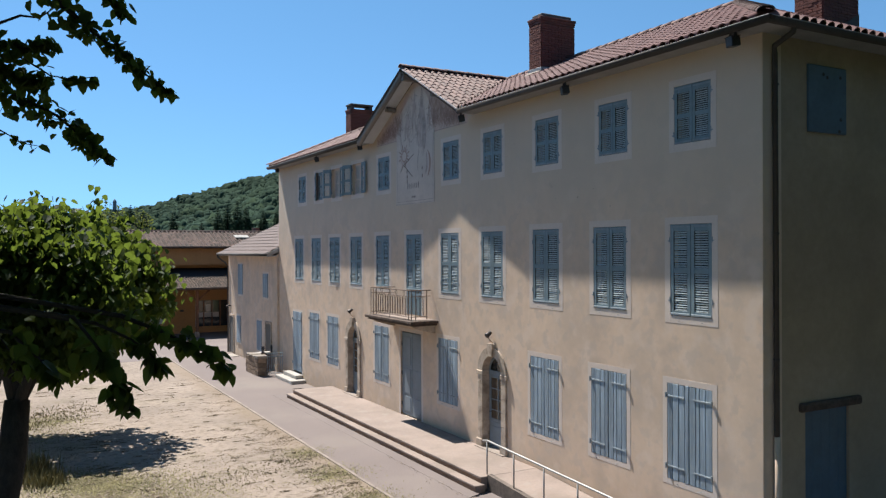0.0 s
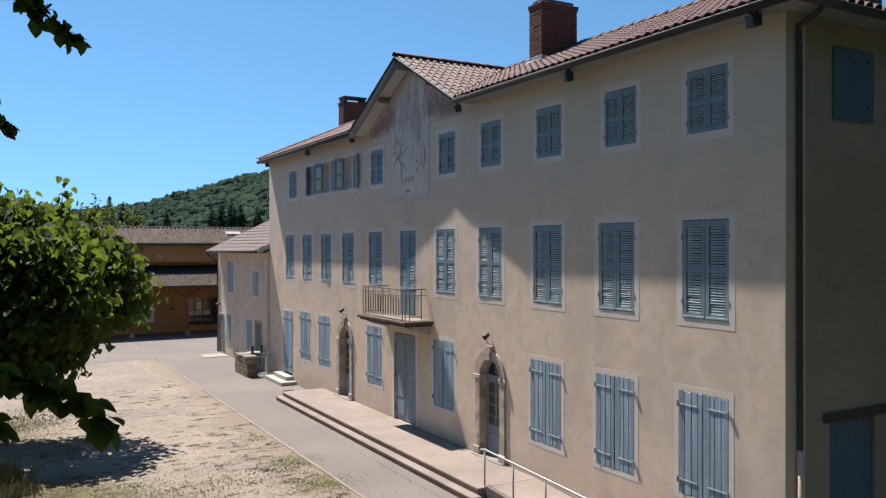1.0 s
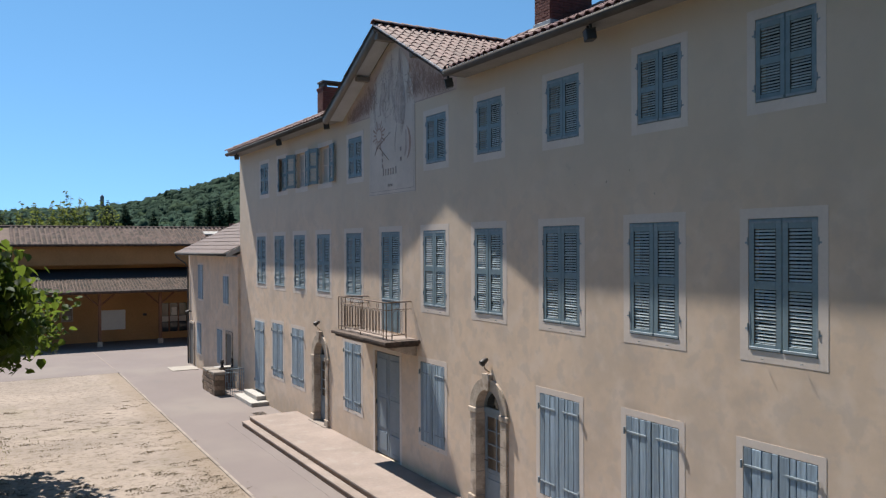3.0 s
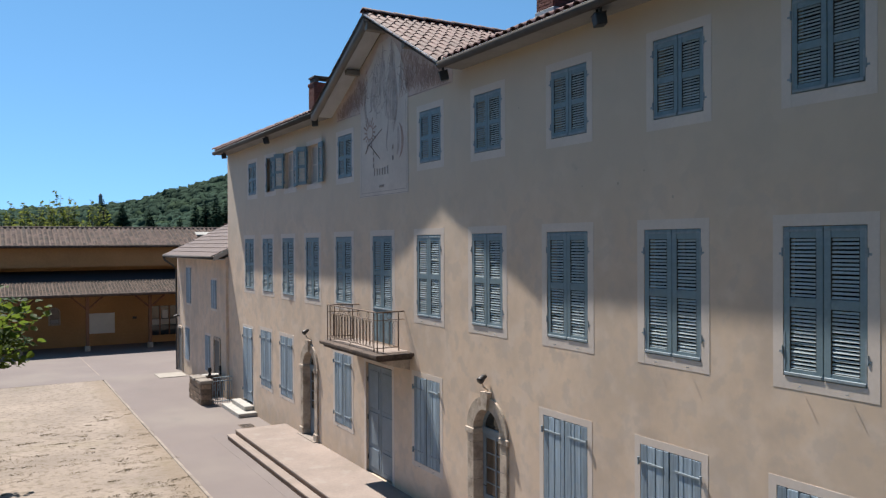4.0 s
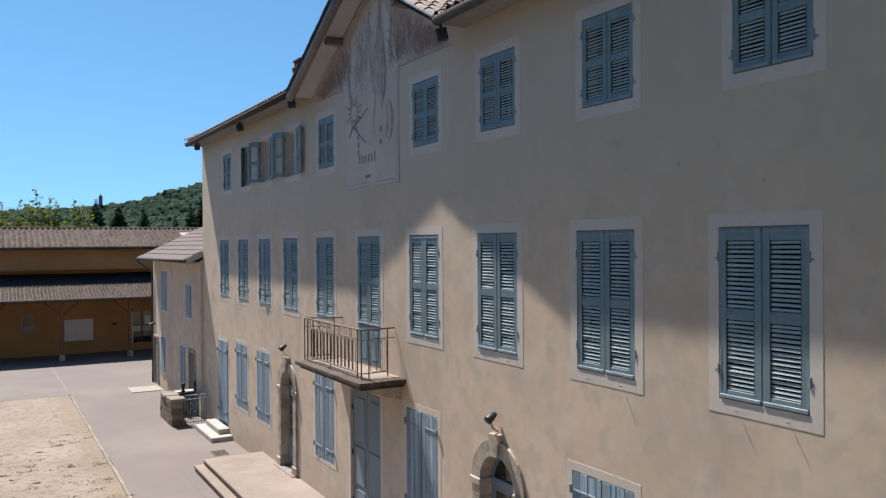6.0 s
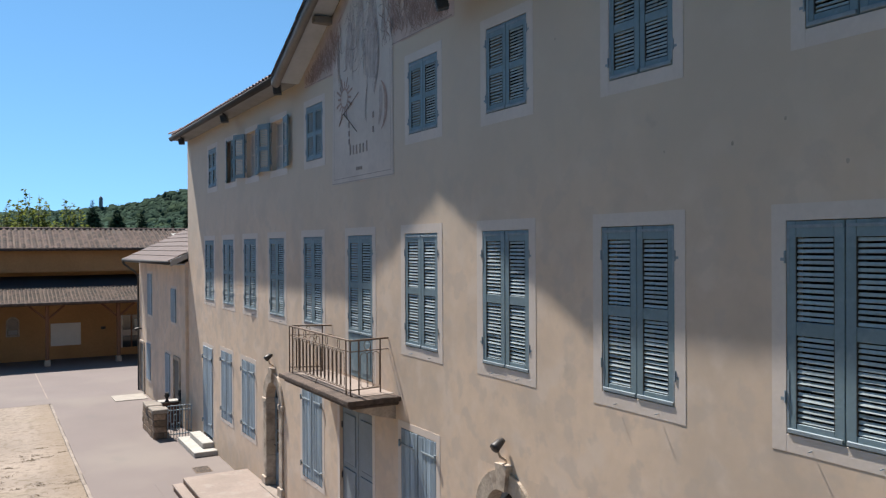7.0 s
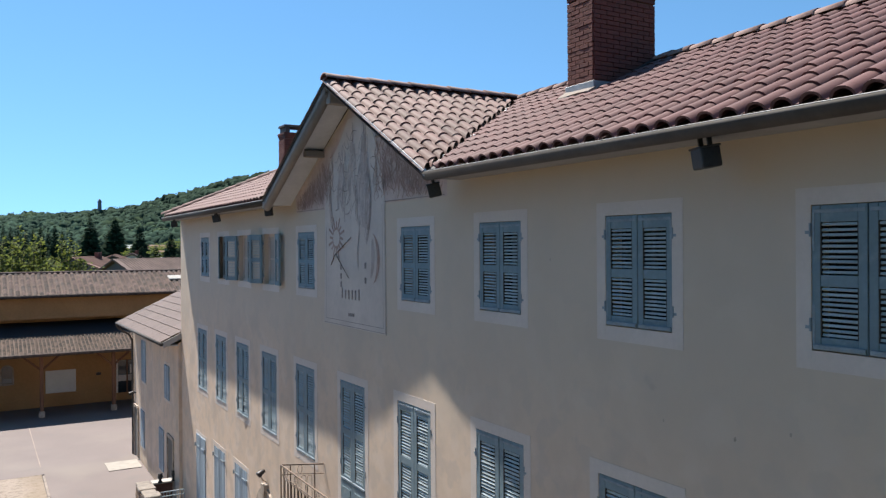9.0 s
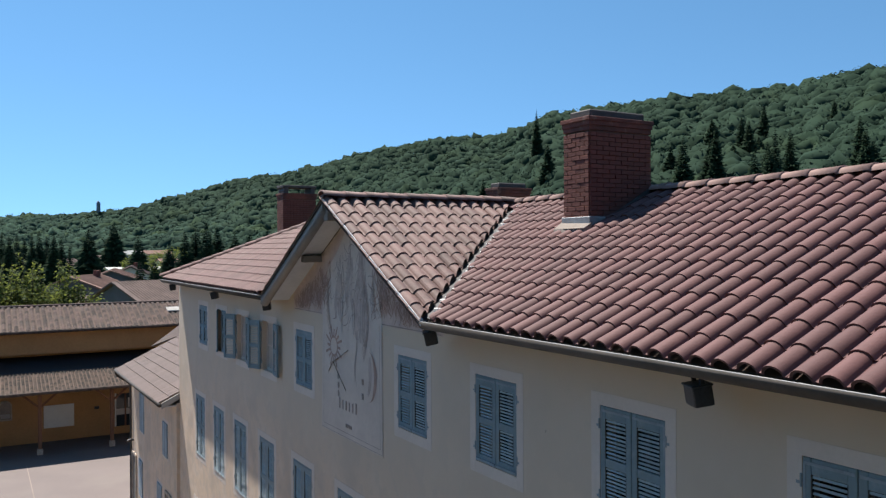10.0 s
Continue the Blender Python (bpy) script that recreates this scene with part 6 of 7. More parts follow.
def near_tree():
    """Lime tree of which low boughs hang into the view."""
    t = thing("tree", "tall lime tree with drooping leafy boughs over the court", "tree", "court trees", (-14.4, -1.6, 0))
    o = Vector((14.4, 1.6, 0))
    bm = bmesh.new()
    tube(bm, [(0, 0, -.1), (0, 0, 2.5), (.05, 0, 5.0), (.1, .1, 8.5)], [.34, .28, .24, .12], 12)
    rng = np.random.default_rng(11)
    places = []
    # leafy boughs: stem, leaves, width at its foot, thickness
    boughs = [([(-14.3, -1.6, 5.6), (-12.6, -1.5, 7.6), (-11.51, -1.6, 7.38), (-11.32, -1.6, 7.17), (-11.13, -1.6, 7.02), (-10.93, -1.6, 6.87), (-10.72, -1.6, 6.71)], 210, .085, .03),
              ([(-12.6, -1.3, 7.2), (-11.8, -1.0, 6.87), (-11.55, -1.0, 6.74), (-11.30, -1.0, 6.62), (-11.14, -1.0, 6.48), (-11.01, -1.0, 6.38)], 230, .085, .02),
              ([(-11.6, -1.1, 6.98), (-11.49, -1.1, 6.94), (-11.34, -1.1, 6.85), (-11.21, -1.1, 6.84), (-11.08, -1.1, 6.87)], 42, .045, .008),
              ([(-12.4, -1.3, 7.2), (-11.79, -1.3, 7.04), (-11.62, -1.3, 6.96), (-11.47, -1.3, 6.96), (-11.33, -1.3, 7.01)], 190, .085, .014),
              ([(-12.4, -1.3, 7.1), (-11.79, -1.2, 6.90), (-11.62, -1.2, 6.83), (-11.48, -1.2, 6.83), (-11.39, -1.2, 6.77)], 170, .085, .014),
              ([(-12.4, -1.4, 7.5), (-11.25, -1.6, 7.40), (-11.13, -1.6, 7.30), (-11.02, -1.6, 7.23), (-10.94, -1.6, 7.13)], 80, .065, .014),
              ([(-12.4, -1.2, 6.8), (-11.74, -1.0, 6.57), (-11.59, -1.0, 6.49), (-11.49, -1.0, 6.43), (-11.41, -1.0, 6.42)], 22, .035, .008),
              ([(-12.4, -1.3, 6.9), (-11.70, -1.3, 7.01), (-11.62, -1.3, 7.09), (-11.51, -1.3, 7.15), (-11.41, -1.3, 7.15), (-11.32, -1.3, 7.23), (-11.27, -1.3, 7.38)], 0, .04, .013),
              ([(-14.3, -1.6, 4.6), (-12.4, -2.9, 5.75), (-11.21, -3.25, 5.50), (-11.08, -3.25, 5.44), (-10.98, -3.25, 5.39), (-10.89, -3.25, 5.35), (-10.78, -3.25, 5.25)], 64, .045, .014),
              ([(-12.4, -3.0, 5.7), (-11.40, -3.5, 5.52), (-11.33, -3.5, 5.42), (-11.27, -3.5, 5.33), (-11.25, -3.5, 5.25), (-11.21, -3.5, 5.17)], 60, .040, .010),
              ([(-12.4, -3.0, 5.6), (-11.60, -3.4, 5.47), (-11.52, -3.4, 5.38), (-11.46, -3.4, 5.32), (-11.43, -3.4, 5.25)], 44, .040, .010),
              ([(-12.2, -3.0, 5.65), (-11.31, -3.3, 5.48), (-11.18, -3.3, 5.41), (-11.11, -3.3, 5.35), (-11.07, -3.3, 5.30)], 44, .035, .010),
              ([(-14.3, -1.6, 6.5), (-15.5, -2.5, 8.2), (-16.8, -3.2, 8.4)], 700, .5, .09),
              ([(-14.3, -1.6, 7.0), (-13.6, .5, 8.8), (-13.2, 2.0, 9.2)], 700, .5, .09),
              ([(-14.3, -1.6, 7.5), (-15.2, .2, 9.8), (-15.6, 1.6, 10.2)], 700, .55, .09)]
    for pts, n, w, thick in boughs:
        pts = [Vector(p) + o for p in pts]
        k = len(pts)
        tube(bm, pts, [max(.003, thick * (1 - i / (k - 1)) ** .8) for i in range(k)], 6)
        lo = max(0, k - 5) if k > 4 else 0
        for i in range(n):
            f = lo + (k - 1.001 - lo) * rng.uniform() ** .9
            j = int(f)
            p = pts[j].lerp(pts[j + 1], f - j)
            slim = w * (1 - .72 * max(0, (f - lo) / (k - 1 - lo) - .25) / .75)
            spot = np.array(p) + rng.normal(size=3) * slim * np.array([1, 1, .8]) * .8
            places.append(spot)
            if i % 9 == 0 and n < 300:
                tube(bm, [p, p.lerp(Vector(spot), .6) + Vector((0, 0, .01)), Vector(spot)], [.003, .002, .0015], 3)
    part("trunk", bm, BARK, t, "dark trunk with thin drooping boughs", True)
    ob = new("crown", leaf_mesh("crown", places, 0.066, LEAF, seed=12, hang=.75))
    ob.parent = t
    tagged(ob, "hanging sprays of single heart-shaped leaves")
    # the dense upper crown, unseen, added to shade the low boughs and near facade
    places = []
    for i in range(620):
        x, y = rng.uniform(-17.5, -8.2), rng.uniform(-6.5, 4.5)
        z = 7.1 + .39 * (max(y, -5.5) + 6.6) + rng.uniform(0, 6.0) * (1 - ((x + 13) / 5.5) ** 2 * .6)
        places.append(np.clip(rng.normal(size=(26, 3)), -1.6, 1.6) * np.array([.55, .55, .2]) + np.array((x, y, z)) + np.array(o))
    ob = new("upper_crown", leaf_mesh("upper_crown", np.concatenate(places), 0.24, LEAF, seed=13))
    ob.parent = t
    tagged(ob, "unseen dense upper crown added to shade boughs and facade")


near_tree()


# tufts of dry grass in the gravel
def grass():
    rng = np.random.default_rng(4)
    verts, faces = [], []
    spots = [(-10.9, 16.2, .55, 500, .55), (-10.6, 15.4, .5, 300, .3), (-9.6, 14.6, 1.5, 3000, .022), (-8.2, 13.7, 2.0, 2500, .016), (-10.3, 20.9, 1.6, 1500, .022), (-9.9, 24.5, 1.6, 700, .06),
             (-11.0, 22.8, 1.0, 300, .08), (-6.4, 13.8, 1.4, 350, .04), (-4.6, 14.5, .7, 200, .04),
             (-10.2, 15.2, 1.3, 3500, .024), (-9.0, 14.1, 1.5, 3500, .020), (-7.6, 12.6, 1.4, 1500, .018), (-10.2, 23.2, 1.3, 2600, .024), (-4.1, 12.6, .9, 1700, .022), (-4.0, 15.0, .8, 1200, .020), (-4.1, 10.3, .9, 1500, .022)]
    for x, y, r, n, h in spots:
        for i in range(n):
            px, py = x + rng.normal() * r * .5, y + rng.normal() * r * .5
            a, hh = rng.uniform(0, 6.28), h * rng.uniform(.5, 1.3)
            dx, dy = math.cos(a), math.sin(a)
            lean = rng.uniform(.1, .6) * hh if h > .03 else rng.uniform(1.2, 3.6) * hh
            wdt = .016 if h < .2 else .02
            k = len(verts)
            verts += [(px - dy * wdt, py + dx * wdt, 0), (px + dy * wdt, py - dx * wdt, 0), (px + dx * lean, py + dy * lean, hh)]
            faces.append((k, k + 1, k + 2))
    ob = new("grass", joined("grass", verts, faces, GRASS))
    tagged(ob, "sparse tufts of dry grass in the gravel", "grass", kind="stuff")
    # fallen leaves and litter on the gravel
    verts, faces = [], []
    made = 0
    clumps = []
    while len(clumps) < 620:
        px, py = rng.uniform(-11.5, -3.75), rng.uniform(5, 30)
        keep = (.12 + .88 * max(0, noise.noise(Vector((px * .5, py * .35, 3))) + .35)) * (1.0 if py < 20 else .45)
        if px > -5.2 and py < 20:
            keep += .5
        if rng.random() < keep:
            clumps.append((px, py, rng.uniform(.04, .17)))
    while made < 17000:
        if made % 70 == 0:
            px, py, keep = -1.95 - abs(rng.normal()) * .16, rng.uniform(4.5, 14), 1
        elif rng.random() < .82:
            cx, cy, cr = clumps[int(rng.integers(len(clumps)))]
            px, py, keep = cx + rng.normal() * cr * 1.3, cy + rng.normal() * cr * .55, 1
        elif rng.random() < .6:
            px, py = -3.75 - abs(rng.normal()) * .6, rng.uniform(4, 19)
            keep = (19.5 - py) / 12
        else:
            px, py = rng.uniform(-11, -3.8), rng.uniform(6, 26)
            keep = max(0, noise.noise(Vector((px * .9, py * .5, 3))) + noise.noise(Vector((px * 2.5, py * 1.6, 9))) * .8) ** 2.4 * 1.5
        if rng.random() > keep:
            continue
        made += 1
        a, s = rng.uniform(0, 6.28), rng.uniform(.010, .026) * (1 if px > -4.8 else 1.25)
        k = len(verts)
        verts += [(px + s * math.cos(a + b) * (1 if j % 2 else .6), py + s * math.sin(a + b) * (1 if j % 2 else .6), .006 + .016 * (j % 2)) for j, b in enumerate((0, 1.57, 3.14, 4.71))]
        faces.append((k, k + 1, k + 2, k + 3))
    ob = new("leaf_litter", joined("leaf_litter", verts, faces, surface("dry_leaves", (0.125, 0.092, 0.056), .9, .3, 3, 9, 0, island=.45)))
    tagged(ob, "scattered dry fallen leaves on the gravel", "leaves", kind="stuff")


grass()


# ---------------------------------------------------------------- hills, village and far trees
EYE0 = Vector((-6.0, 3.0, 0.0))
# heading (degrees from the facade's line) and height of the skyline (slope), from afar to near
SKYLINE = ((-60, .032), (1.1, .0348), (4.9, .0387), (8.2, .044), (9.4, .0482), (11.2, .0592), (13, .0671), (15.6, .0814), (18.7, .089),
           (22.3, .1057), (24.3, .1150), (26.7, .1236), (30.1, .1337), (34, .1365), (35.8, .1455), (37.8, .1616), (41.9, .1697), (46.1, .1770),
           (51.6, .177), (54.3, .1795), (56.3, .1895), (59.1, .192), (80, .195), (110, .15), (160, .06))


def lerp_table(table, x):
    if x <= table[0][0]:
        return table[0][1]
    for (a, p), (b, q) in zip(table, table[1:]):
        if x <= b:
            return p + (q - p) * (x - a) / (b - a)
    return table[-1][1]


RANGE = ((-60, 1600), (5, 1500), (12, 1050), (24, 700), (40, 480), (60, 380), (160, 500))


def hill_point(h, f):
    """A point of the hillside: heading h in degrees, f from the foot (0) over the crest (1) to behind it (1.5)."""
    D = lerp_table(RANGE, h)
    top = lerp_table(SKYLINE, h) * D + 11.8 - 1.32 * (3.9 + D * .0036)
    d = D * (0.34 + 0.66 * f)
    if f <= 1:
        z = top * (f ** 1.25) * (0.9 + 0.1 * f)
    else:
        z = top * (1 - (f - 1) * .9)
    z += noise.noise(Vector((h * .25, f * 3, 2.0))) * top * .05 * min(1, f * 2) * (f < .98)
    a = radians(h)
    return Vector((EYE0.x + d * math.sin(a), EYE0.y + d * math.cos(a), z - 1.5)), d


def hills():
    verts, faces = [], []
    hs = list(np.arange(-60, 161, 2.0))
    fs = [0, .1, .2, .3, .4, .5, .6, .7, .8, .88, .94, 1.0, 1.15, 1.5]
    for h in hs:
        for f in fs:
            p = hill_point(float(h), f)[0]
            if f == 0:
                p.z = -1.5
            verts.append(tuple(p))
    n = len(fs)
    for i in range(len(hs) - 1):
        for j in range(n - 1):
            faces.append((i * n + j, i * n + j + 1, (i + 1) * n + j + 1, (i + 1) * n + j))
    ob = new("hillside", joined("hillside", verts, faces, HILL_FLOOR, True))
    tagged(ob, "long wooded hillside behind the village", "hill", kind="structure")
    # tree crowns on it
    bm = bmesh.new()
    bmesh.ops.create_icosphere(bm, subdivisions=2, radius=1)
    iv = np.array([v.co[:] for v in bm.verts])
    iff = np.array([[v.index for v in f.verts] for f in bm.faces])
    bm.free()
    rng = np.random.default_rng(21)
    V, F = [], []
    k = 0
    for i in range(8600):
        h = float(rng.uniform(-4, 64)) if i < 8300 else float(rng.uniform(-60, 150))
        f = float(rng.uniform(0.03, 1.0)) ** 0.8
        if i % 5 == 0:
            f = float(rng.uniform(.93, 1.01))
        p, d = hill_point(h, f)
        s = float(rng.uniform(.75, 1.3)) * (3.9 + d * .0036)
        lump = 1 + .24 * np.sin(iv @ rng.normal(size=3) * 4 + rng.uniform(0, 6)) + .13 * np.sin(iv @ rng.normal(size=3) * 8 + rng.uniform(0, 6)) + .07 * np.sin(iv @ rng.normal(size=3) * 15 + rng.uniform(0, 6))
        tall = float(rng.uniform(.7, 1.05))
        slim = rng.random() < .07
        if slim:
            q = iv * np.array([.45, .45, 1.6]) * (1.15 - .5 * (iv[:, 2:3] + 1) / 2) * s
        else:
            q = iv * lump[:, None] * s * np.array([1, 1, tall])
        c = np.array((p.x, p.y, p.z + s * .55))
        V.append(q * .92 + c)
        F += (iff + k).tolist()
        k += len(iv)
        n = 44
        d3 = rng.normal(size=(n, 3))
        d3[:, 2] = np.abs(d3[:, 2]) * .9 - .2
        d3 /= np.linalg.norm(d3, axis=1)[:, None]
        reach = np.abs(q).max(0) * (.3 if slim else 1)
        o = d3 * reach * rng.uniform(.76, .94, (n, 1)) + c
        e1 = np.cross(d3, rng.normal(size=(n, 3)))
        e1 /= np.linalg.norm(e1, axis=1)[:, None]
        e2 = np.cross(d3, e1) + d3 * rng.normal(size=(n, 1)) * .5
        w = s * rng.uniform(.05, .11, (n, 1)) * (.15 if slim else 1)
        quad = np.stack([o - e1 * w, o - e2 * w * .8, o + e1 * w, o + e2 * w * .9], 1)
        V.append(quad.reshape(-1, 3))
        F += [[k + 4 * j, k + 4 * j + 1, k + 4 * j + 2, k + 4 * j + 3] for j in range(n)]
        k += 4 * n
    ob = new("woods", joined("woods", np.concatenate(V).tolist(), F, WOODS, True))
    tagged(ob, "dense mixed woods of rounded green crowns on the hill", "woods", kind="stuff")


hills()


def place(heading, dist):
    a = radians(heading)
    return EYE0.x + dist * math.sin(a), EYE0.y + dist * math.cos(a)


def hill_z(heading, dist):
    f = (dist / lerp_table(RANGE, heading) - 0.34) / 0.66
    return hill_point(heading, f)[0].z if f > 0 else 0.0


def conifer(x, y, h, r, seed, z0=0.0):
    rng = random.Random(seed)
    t = thing("conifer", "tall dark conifer among the houses and woods", "tree", "village conifers", (x, y, z0))
    bm = bmesh.new()
    tube(bm, [(0, 0, -.2), (0, 0, h * .95)], [h * .018, .03], 7)
    part("trunk", bm, BARK, t)
    verts, faces = [], []
    for i in range(int(26 + h)):
        z = h * (0.10 + 0.9 * (i / (26 + h)))
        rad = r * (1 - (z / h) ** 1.15) * rng.uniform(.75, 1.15) + .15
        nb = 11
        for b in range(nb):
            a = 2 * math.pi * (b + rng.random()) / nb
            L = rad * rng.uniform(.7, 1.15)
            dx, dy = math.cos(a), math.sin(a)
            for s in range(3):
                f0, wd = s / 3 * L, L * .44 * (1 - s * .22)
                k = len(verts)
                drop = -.10 * L + rng.uniform(-.1, .1)
                verts += [(dx * f0 - dy * wd, dy * f0 + dx * wd, z + drop * s * .6 - .25 * wd), (dx * f0 + dy * wd, dy * f0 - dx * wd, z + drop * s * .6 - .25 * wd),
                          (dx * (f0 + L * .5), dy * (f0 + L * .5), z + drop * (s + 1) * .6 + .06 * L), (dx * f0, dy * f0, z + .10 * L)]
                faces += [(k, k + 2, k + 3), (k + 3, k + 2, k + 1)]
    ob = new("crown", joined("crown", verts, faces, CONIFER))
    ob.parent = t


def house(x, y, w, d, h, pitch, turn, label, wall=None, roof_mat=None, chim=True, z0=0.0):
    t = thing("village_house", label, "house", "village houses", (x, y, z0))
    t.rotation_euler = (0, 0, radians(turn))
    bm = bmesh.new()
    box(bm, -w / 2, w / 2, -d / 2, d / 2, 0, h)
    top = h + pitch * d / 2
    for s in (-1, 1):
        slab(bm, [(s * w / 2, -d / 2, h), (s * w / 2, d / 2, h), (s * w / 2, 0, top)], (-s * .2, 0, 0))
    part("wall", bm, wall or HOUSE_WALL, t)
    bm = bmesh.new()
    for s in (-1, 1):
        e = d / 2 + .5
        slab(bm, [(-w / 2 - .4, s * e, h - pitch * .5 + .06), (w / 2 + .4, s * e, h - pitch * .5 + .06), (w / 2 + .4, 0, top + .06), (-w / 2 - .4, 0, top + .06)], (0, 0, .16))
    rf = part("roof", bm, roof_mat or HOUSE_ROOF, t)
    bm = bmesh.new()
    for s in (-1, 1):
        for i in range(int(w / .3)):
            xx = -w / 2 + .15 + i * .3
            tube(bm, [(xx, s * (d / 2 + .5), h - pitch * .5 + .22), (xx, s * .05, top + .22)], .07, 4, False)
    tagged(part("tile_field", bm, roof_mat or HOUSE_ROOF, rf), kind="stuff")
    for i in range(max(1, int(w / 3))):
        xx = -w / 2 + 1.5 + i * 3
        wi = part("window", soft_box(xx - .5, xx + .5, -d / 2 - .03, -d / 2 + .02, h * .5, h * .5 + 1.2, .01), DARK_GLASS, t)
        part("sill", soft_box(xx - .6, xx + .6, -d / 2 - .1, -d / 2, h * .5 - .1, h * .5, .01), SURROUND, wi)
    wi = part("window", soft_box(-w / 2 - .03, -w / 2 + .02, -.5, .5, h * .6, h * .6 + 1.2, .01), DARK_GLASS, t)
    if chim:
        part("chimney", soft_box(w * .2 - .3, w * .2 + .3, -.9, -.3, top - .6, top + .7, .02), BRICK, rf)


def shoot_tree(x, y, h, r, seed):
    """A loose garden tree: many upright shoots, each set with leaves, and sky between their tips."""
    rng = np.random.default_rng(seed)
    t = thing("tree", "loose light green garden tree with upright leafy shoots", "tree", "garden trees", (x, y, -.62))
    bm = bmesh.new()
    tube(bm, [(0, 0, -.1), (0.05, 0, h * .2), (0, .05, h * .45)], [.2, .16, .1], 8)
    places = []
    for i in range(150):
        a, out = rng.uniform(0, 6.28), r * math.sqrt(rng.uniform(0.02, 1))
        tip_z = h * (1 - .34 * (out / r) ** 2) * rng.uniform(.58, 1.0)
        tip = Vector((out * math.cos(a), out * math.sin(a), tip_z))
        foot = Vector((tip.x * .35, tip.y * .35, h * rng.uniform(.25, .48)))
        bend = foot.lerp(tip, .55) + Vector((tip.x * .16, tip.y * .16, -.15))
        tube(bm, [foot, bend, tip], [.03, .02, .006], 4)
        for k in range(64):
            f = rng.uniform(.12, 1.0)
            p = foot.lerp(bend, f * 2) if f < .5 else bend.lerp(tip, f * 2 - 1)
            places.append(np.array(p) + rng.normal(size=3) * (.34 - .27 * f))
    for i in range(60):
        c = np.array((rng.normal() * r * .42, rng.normal() * r * .42, h * rng.uniform(.38, .72)))
        places += list(c + rng.normal(size=(62, 3)) * np.array((.42, .42, .30)))
    part("trunk", bm, BARK, t, "thin brown trunk and shoots", True)
    ob = new("crown", leaf_mesh("crown", places, 0.20, FAR_LEAF, seed=seed, hang=0.1))
    ob.parent = t
    tagged(ob, "loose crown of small light green leaves")


def village():
    grey = surface("blue_grey_render", (0.085, 0.09, 0.11), 0.9, 0.12, 0.6, 5, 0.05)
    white = surface("white_render", (0.50, 0.48, 0.45), 0.9, 0.10, 0.6, 5, 0.05)
    dull = surface("dull_clay_roof", (0.115, 0.078, 0.068), 0.9, 0.25, 0.8, 6, 0.1)
    sheet = surface("pale_sheet_roof", (0.42, 0.42, 0.40), 0.8, 0.12, 0.4, 4, 0.02)
    for hd, d, w, dd, h, p, turn, lab, wl, rm, ch, up in (
            (12.3, 80, 14, 10, 5.5, .40, 24, "low house with a broad dull clay roof and chimney", grey, dull, True, 0),
            (7.9, 86, 8, 8, 4.6, .30, -18, "low outbuilding with a plain dull clay roof", None, dull, False, 0),
            (7.8, 122, 12, 6.8, 6.3, .36, 80, "house with a reddish roof and blue-grey gable wall", grey, None, False, 0),
            (8.9, 142, 11, 7, 6.0, .46, 80, "white rendered house with a steep tiled roof", white, dull, True, 0),
            (10.9, 205, 26, 9, 5.6, .12, 4, "long low building with a pale sheet roof", white, sheet, False, 0),
            (12.0, 225, 12, 8, 6.4, .35, 10, "far house with a pale clay roof", white, None, True, 0),
            (6.6, 330, 9, 7, 4.6, .4, 15, "far pale house among conifers", white, dull, False, 2),
            (8.7, 350, 9, 7, 4.4, .4, 30, "far pale house at the foot of the hill", white, sheet, False, 4),
            (10.4, 360, 11, 7, 4.4, .4, 10, "far house with a pinkish roof at the foot of the hill", white, None, False, 4),
            (4.4, 260, 12, 8, 6.0, .4, 40, "far house among the dark trees", None, dull, False, 0),
            (17.5, 190, 12, 8, 5.5, .4, 30, "small far house with a clay roof", None, None, True, 0),
            (6.2, 96, 7, 6, 6.4, .38, 60, "small house with a sunlit reddish roof behind the barn", grey, None, True, 0)):
        x, y = place(hd, d)
        house(x, y, w, dd, h + .6, p, turn, lab, wl, rm, ch, up - .62)
    trees = [(0.4 + i * .42, 224 + 11 * (i % 3), 14.0 + (i * 7 % 5) * .45, 2.6 + .5 * (i % 2)) for i in range(11)]
    trees += [(6.3, 150, 14.4, 3.4), (7.75, 246, 18.2, 6.4), (5.2, 118, 11.2, 1.1), (9.5, 112, 9.2, 1.9), (10.4, 114, 9.3, 1.9), (9.3, 165, 13.5, 3), (-0.5, 130, 12, 3),
              (12.3, 150, 14, 2.6), (13.0, 152, 15, 2.8), (13.7, 150, 15.6, 2.8), (14.4, 156, 15, 3), (11.3, 170, 12, 3), (15.6, 155, 14, 3), (16.6, 160, 14, 3), (17.8, 165, 15, 3), (19.2, 175, 16, 3.4), (20.5, 190, 17, 3.4)]
    # tall ones on the slope: heading, distance, slope to the top, spread
    for hd, d, slope, r in ((36.8, 395, .1698, 4.6), (37.6, 330, .128, 6.0), (52.0, 330, .164, 4.2), (56.2, 320, .162, 3.8), (53.6, 225, .134, 5.0), (58.0, 225, .130, 5.0), (46.6, 240, .118, 5.0),
                            (48.6, 260, .126, 5.5), (50.6, 300, .15, 4.5), (33.0, 330, .085, 5.0), (31.5, 300, .08, 5.0)):
        trees.append((hd, d, 10.6 + slope * d - max(0, hill_z(hd, d) - 1), r))
    rng = random.Random(77)
    for i in range(26):
        hd, d = rng.uniform(40, 63), rng.uniform(190, 330)
        trees.append((hd, d, 10.6 + (rng.uniform(.095, .135) + .0002 * (d - 190)) * d - max(0, hill_z(hd, d) - 1), rng.uniform(4.2, 6.6)))
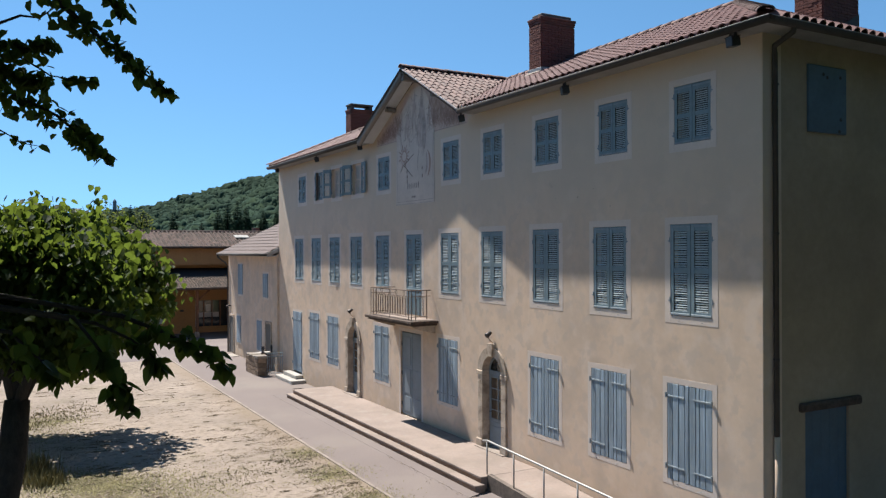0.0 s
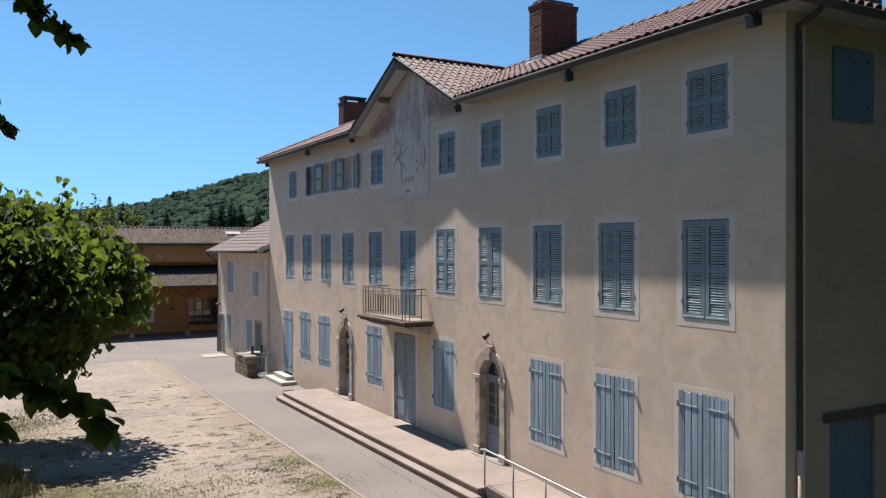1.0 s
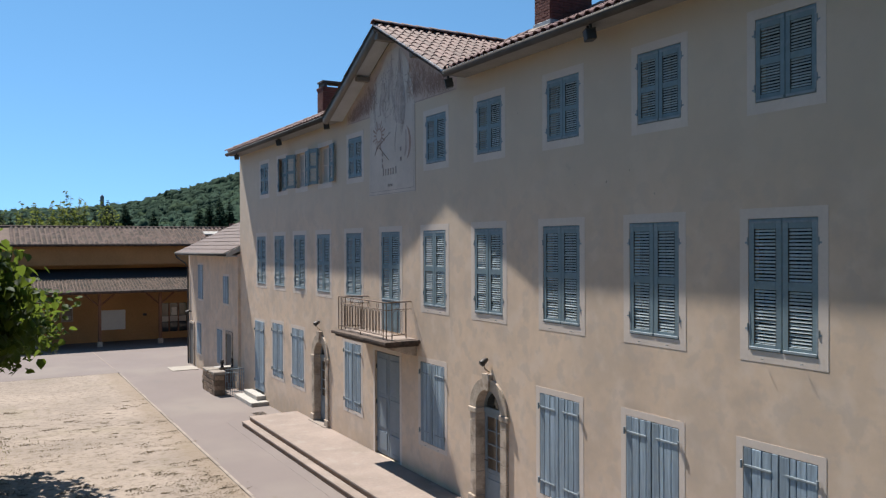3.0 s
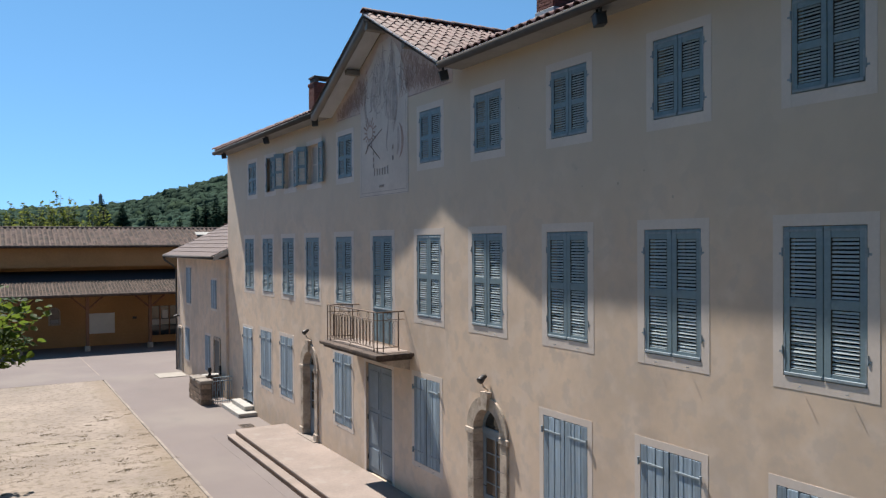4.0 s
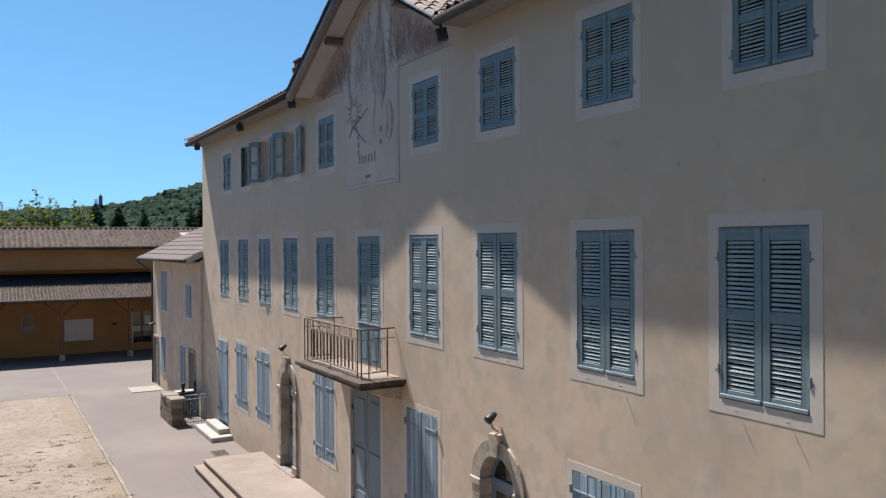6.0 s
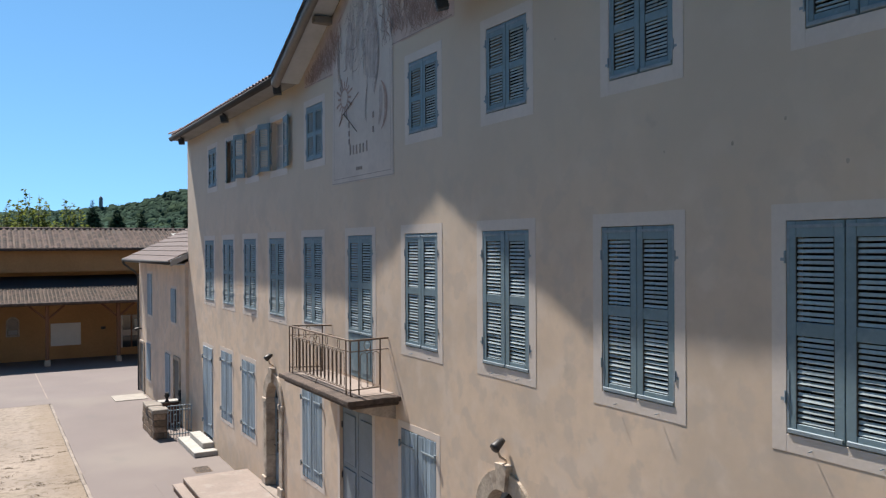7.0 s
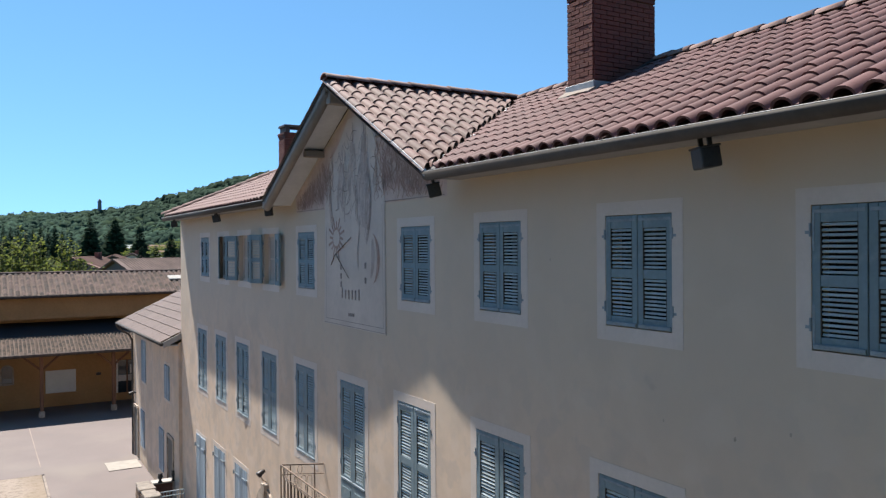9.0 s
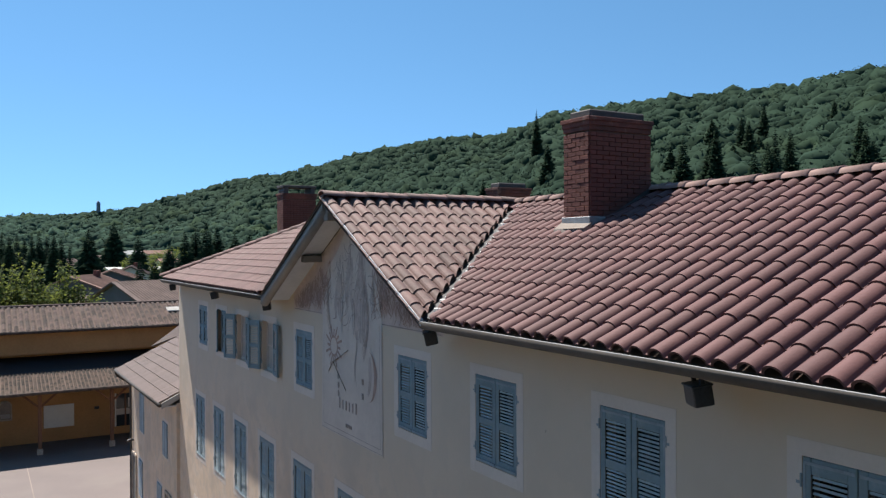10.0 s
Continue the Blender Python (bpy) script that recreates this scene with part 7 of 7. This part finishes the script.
    for i, (hd, d, h, r) in enumerate(trees):
        x, y = place(hd, d)
        conifer(x, y, h + .62, r * (1.3 if d < 180 else 1.0), 40 + i, max(-.62, hill_z(hd, d) - 1))
    for i, (hd, d, h, r) in enumerate(((2.7, 66, 11.3, 2.6), (4.9, 68, 10.7, 2.0), (0.3, 67, 10.6, 2.9), (-2.6, 69, 10.9, 3.2))):
        x, y = place(hd, d)
        shoot_tree(x, y, h, r, 70 + i)
    for i, (hd, d, h, r) in enumerate(((9.6, 190, 9, 4.5), (11.4, 235, 10.5, 6), (-5.5, 64, 8.5, 3.6))):
        x, y = place(hd, d)
        broad_tree((x, y, -.62), h * .35, (x, y, h * .66), (r, r, h * .36), 6, 5200, 0.30, "light green garden tree behind the barn", 60 + i, FAR_LEAF, .16, "garden trees")
    x, y = place(6.75, 1300)
    t = thing("tower", "far stone tower on the hill crest", "tower", at=(x, y, 47))
    bm = bmesh.new()
    tube(bm, [(0, 0, 0), (0, 0, 22), (0, 0, 30)], [3.2, 2.9, 2.6], 12)
    stone = surface("far_tower_stone", (0.17, 0.17, 0.175), 0.9, 0.2, 0.2, 2, 0.1)
    part("shaft", bm, stone, t)
    bm = bmesh.new()
    tube(bm, [(0, 0, 30), (0, 0, 32.5), (0, 0, 34.5), (0, 0, 36)], [2.8, 2.8, 1.8, .4], 12)
    part("domed_top", bm, stone, t, "small domed top of the tower")
    rng = np.random.default_rng(5)
    places = []
    for i in range(70):
        c = np.array((x, y, 47)) + np.array((rng.normal() * 17, rng.normal() * 8, 0))
        c[2] += rng.uniform(5, 17) * math.exp(-((c[0] - x) / 22) ** 2)
        places.append(c + rng.normal(size=(70, 3)) * np.array((2.6, 2.6, 2.2)))
    ob = new("knoll_trees", leaf_mesh("knoll_trees", np.concatenate(places), 1.5, WOODS, seed=6, hang=.2))
    tagged(ob, "clump of dark trees round the far tower", "woods", kind="stuff")


village()


# ---------------------------------------------------------------- unseen trees on the court's other sides, behind the walk, added to dim the walls
def sky_blocking_trees():
    rows = [(-17.6, y, 19.0 if y < 6 else 10.5, 4.0 if y < 6 else 3.5) for y in (-20, -13.5, -7, 5, 11, 17, 23, 29, 35, 41)] + [(x, -16.5, 13.0, 4.2) for x in (-10, -2.5, 5, 12.5)] + [(-3.0, -7.6, 13.0, 3.9), (3.2, -4.6, 13.5, 4.0), (9.5, -4.0, 13.0, 4.0)]
    for i, (x, y, h, r) in enumerate(rows):
        broad_tree((x, y, 0), h * .3, (x, y, h * .62), (r, r, h * .38), 5, 4200, 0.46, "unseen tall tree added to dim the sky light on the walls", 90 + i, LEAF, .26, "court edge trees")


sky_blocking_trees()
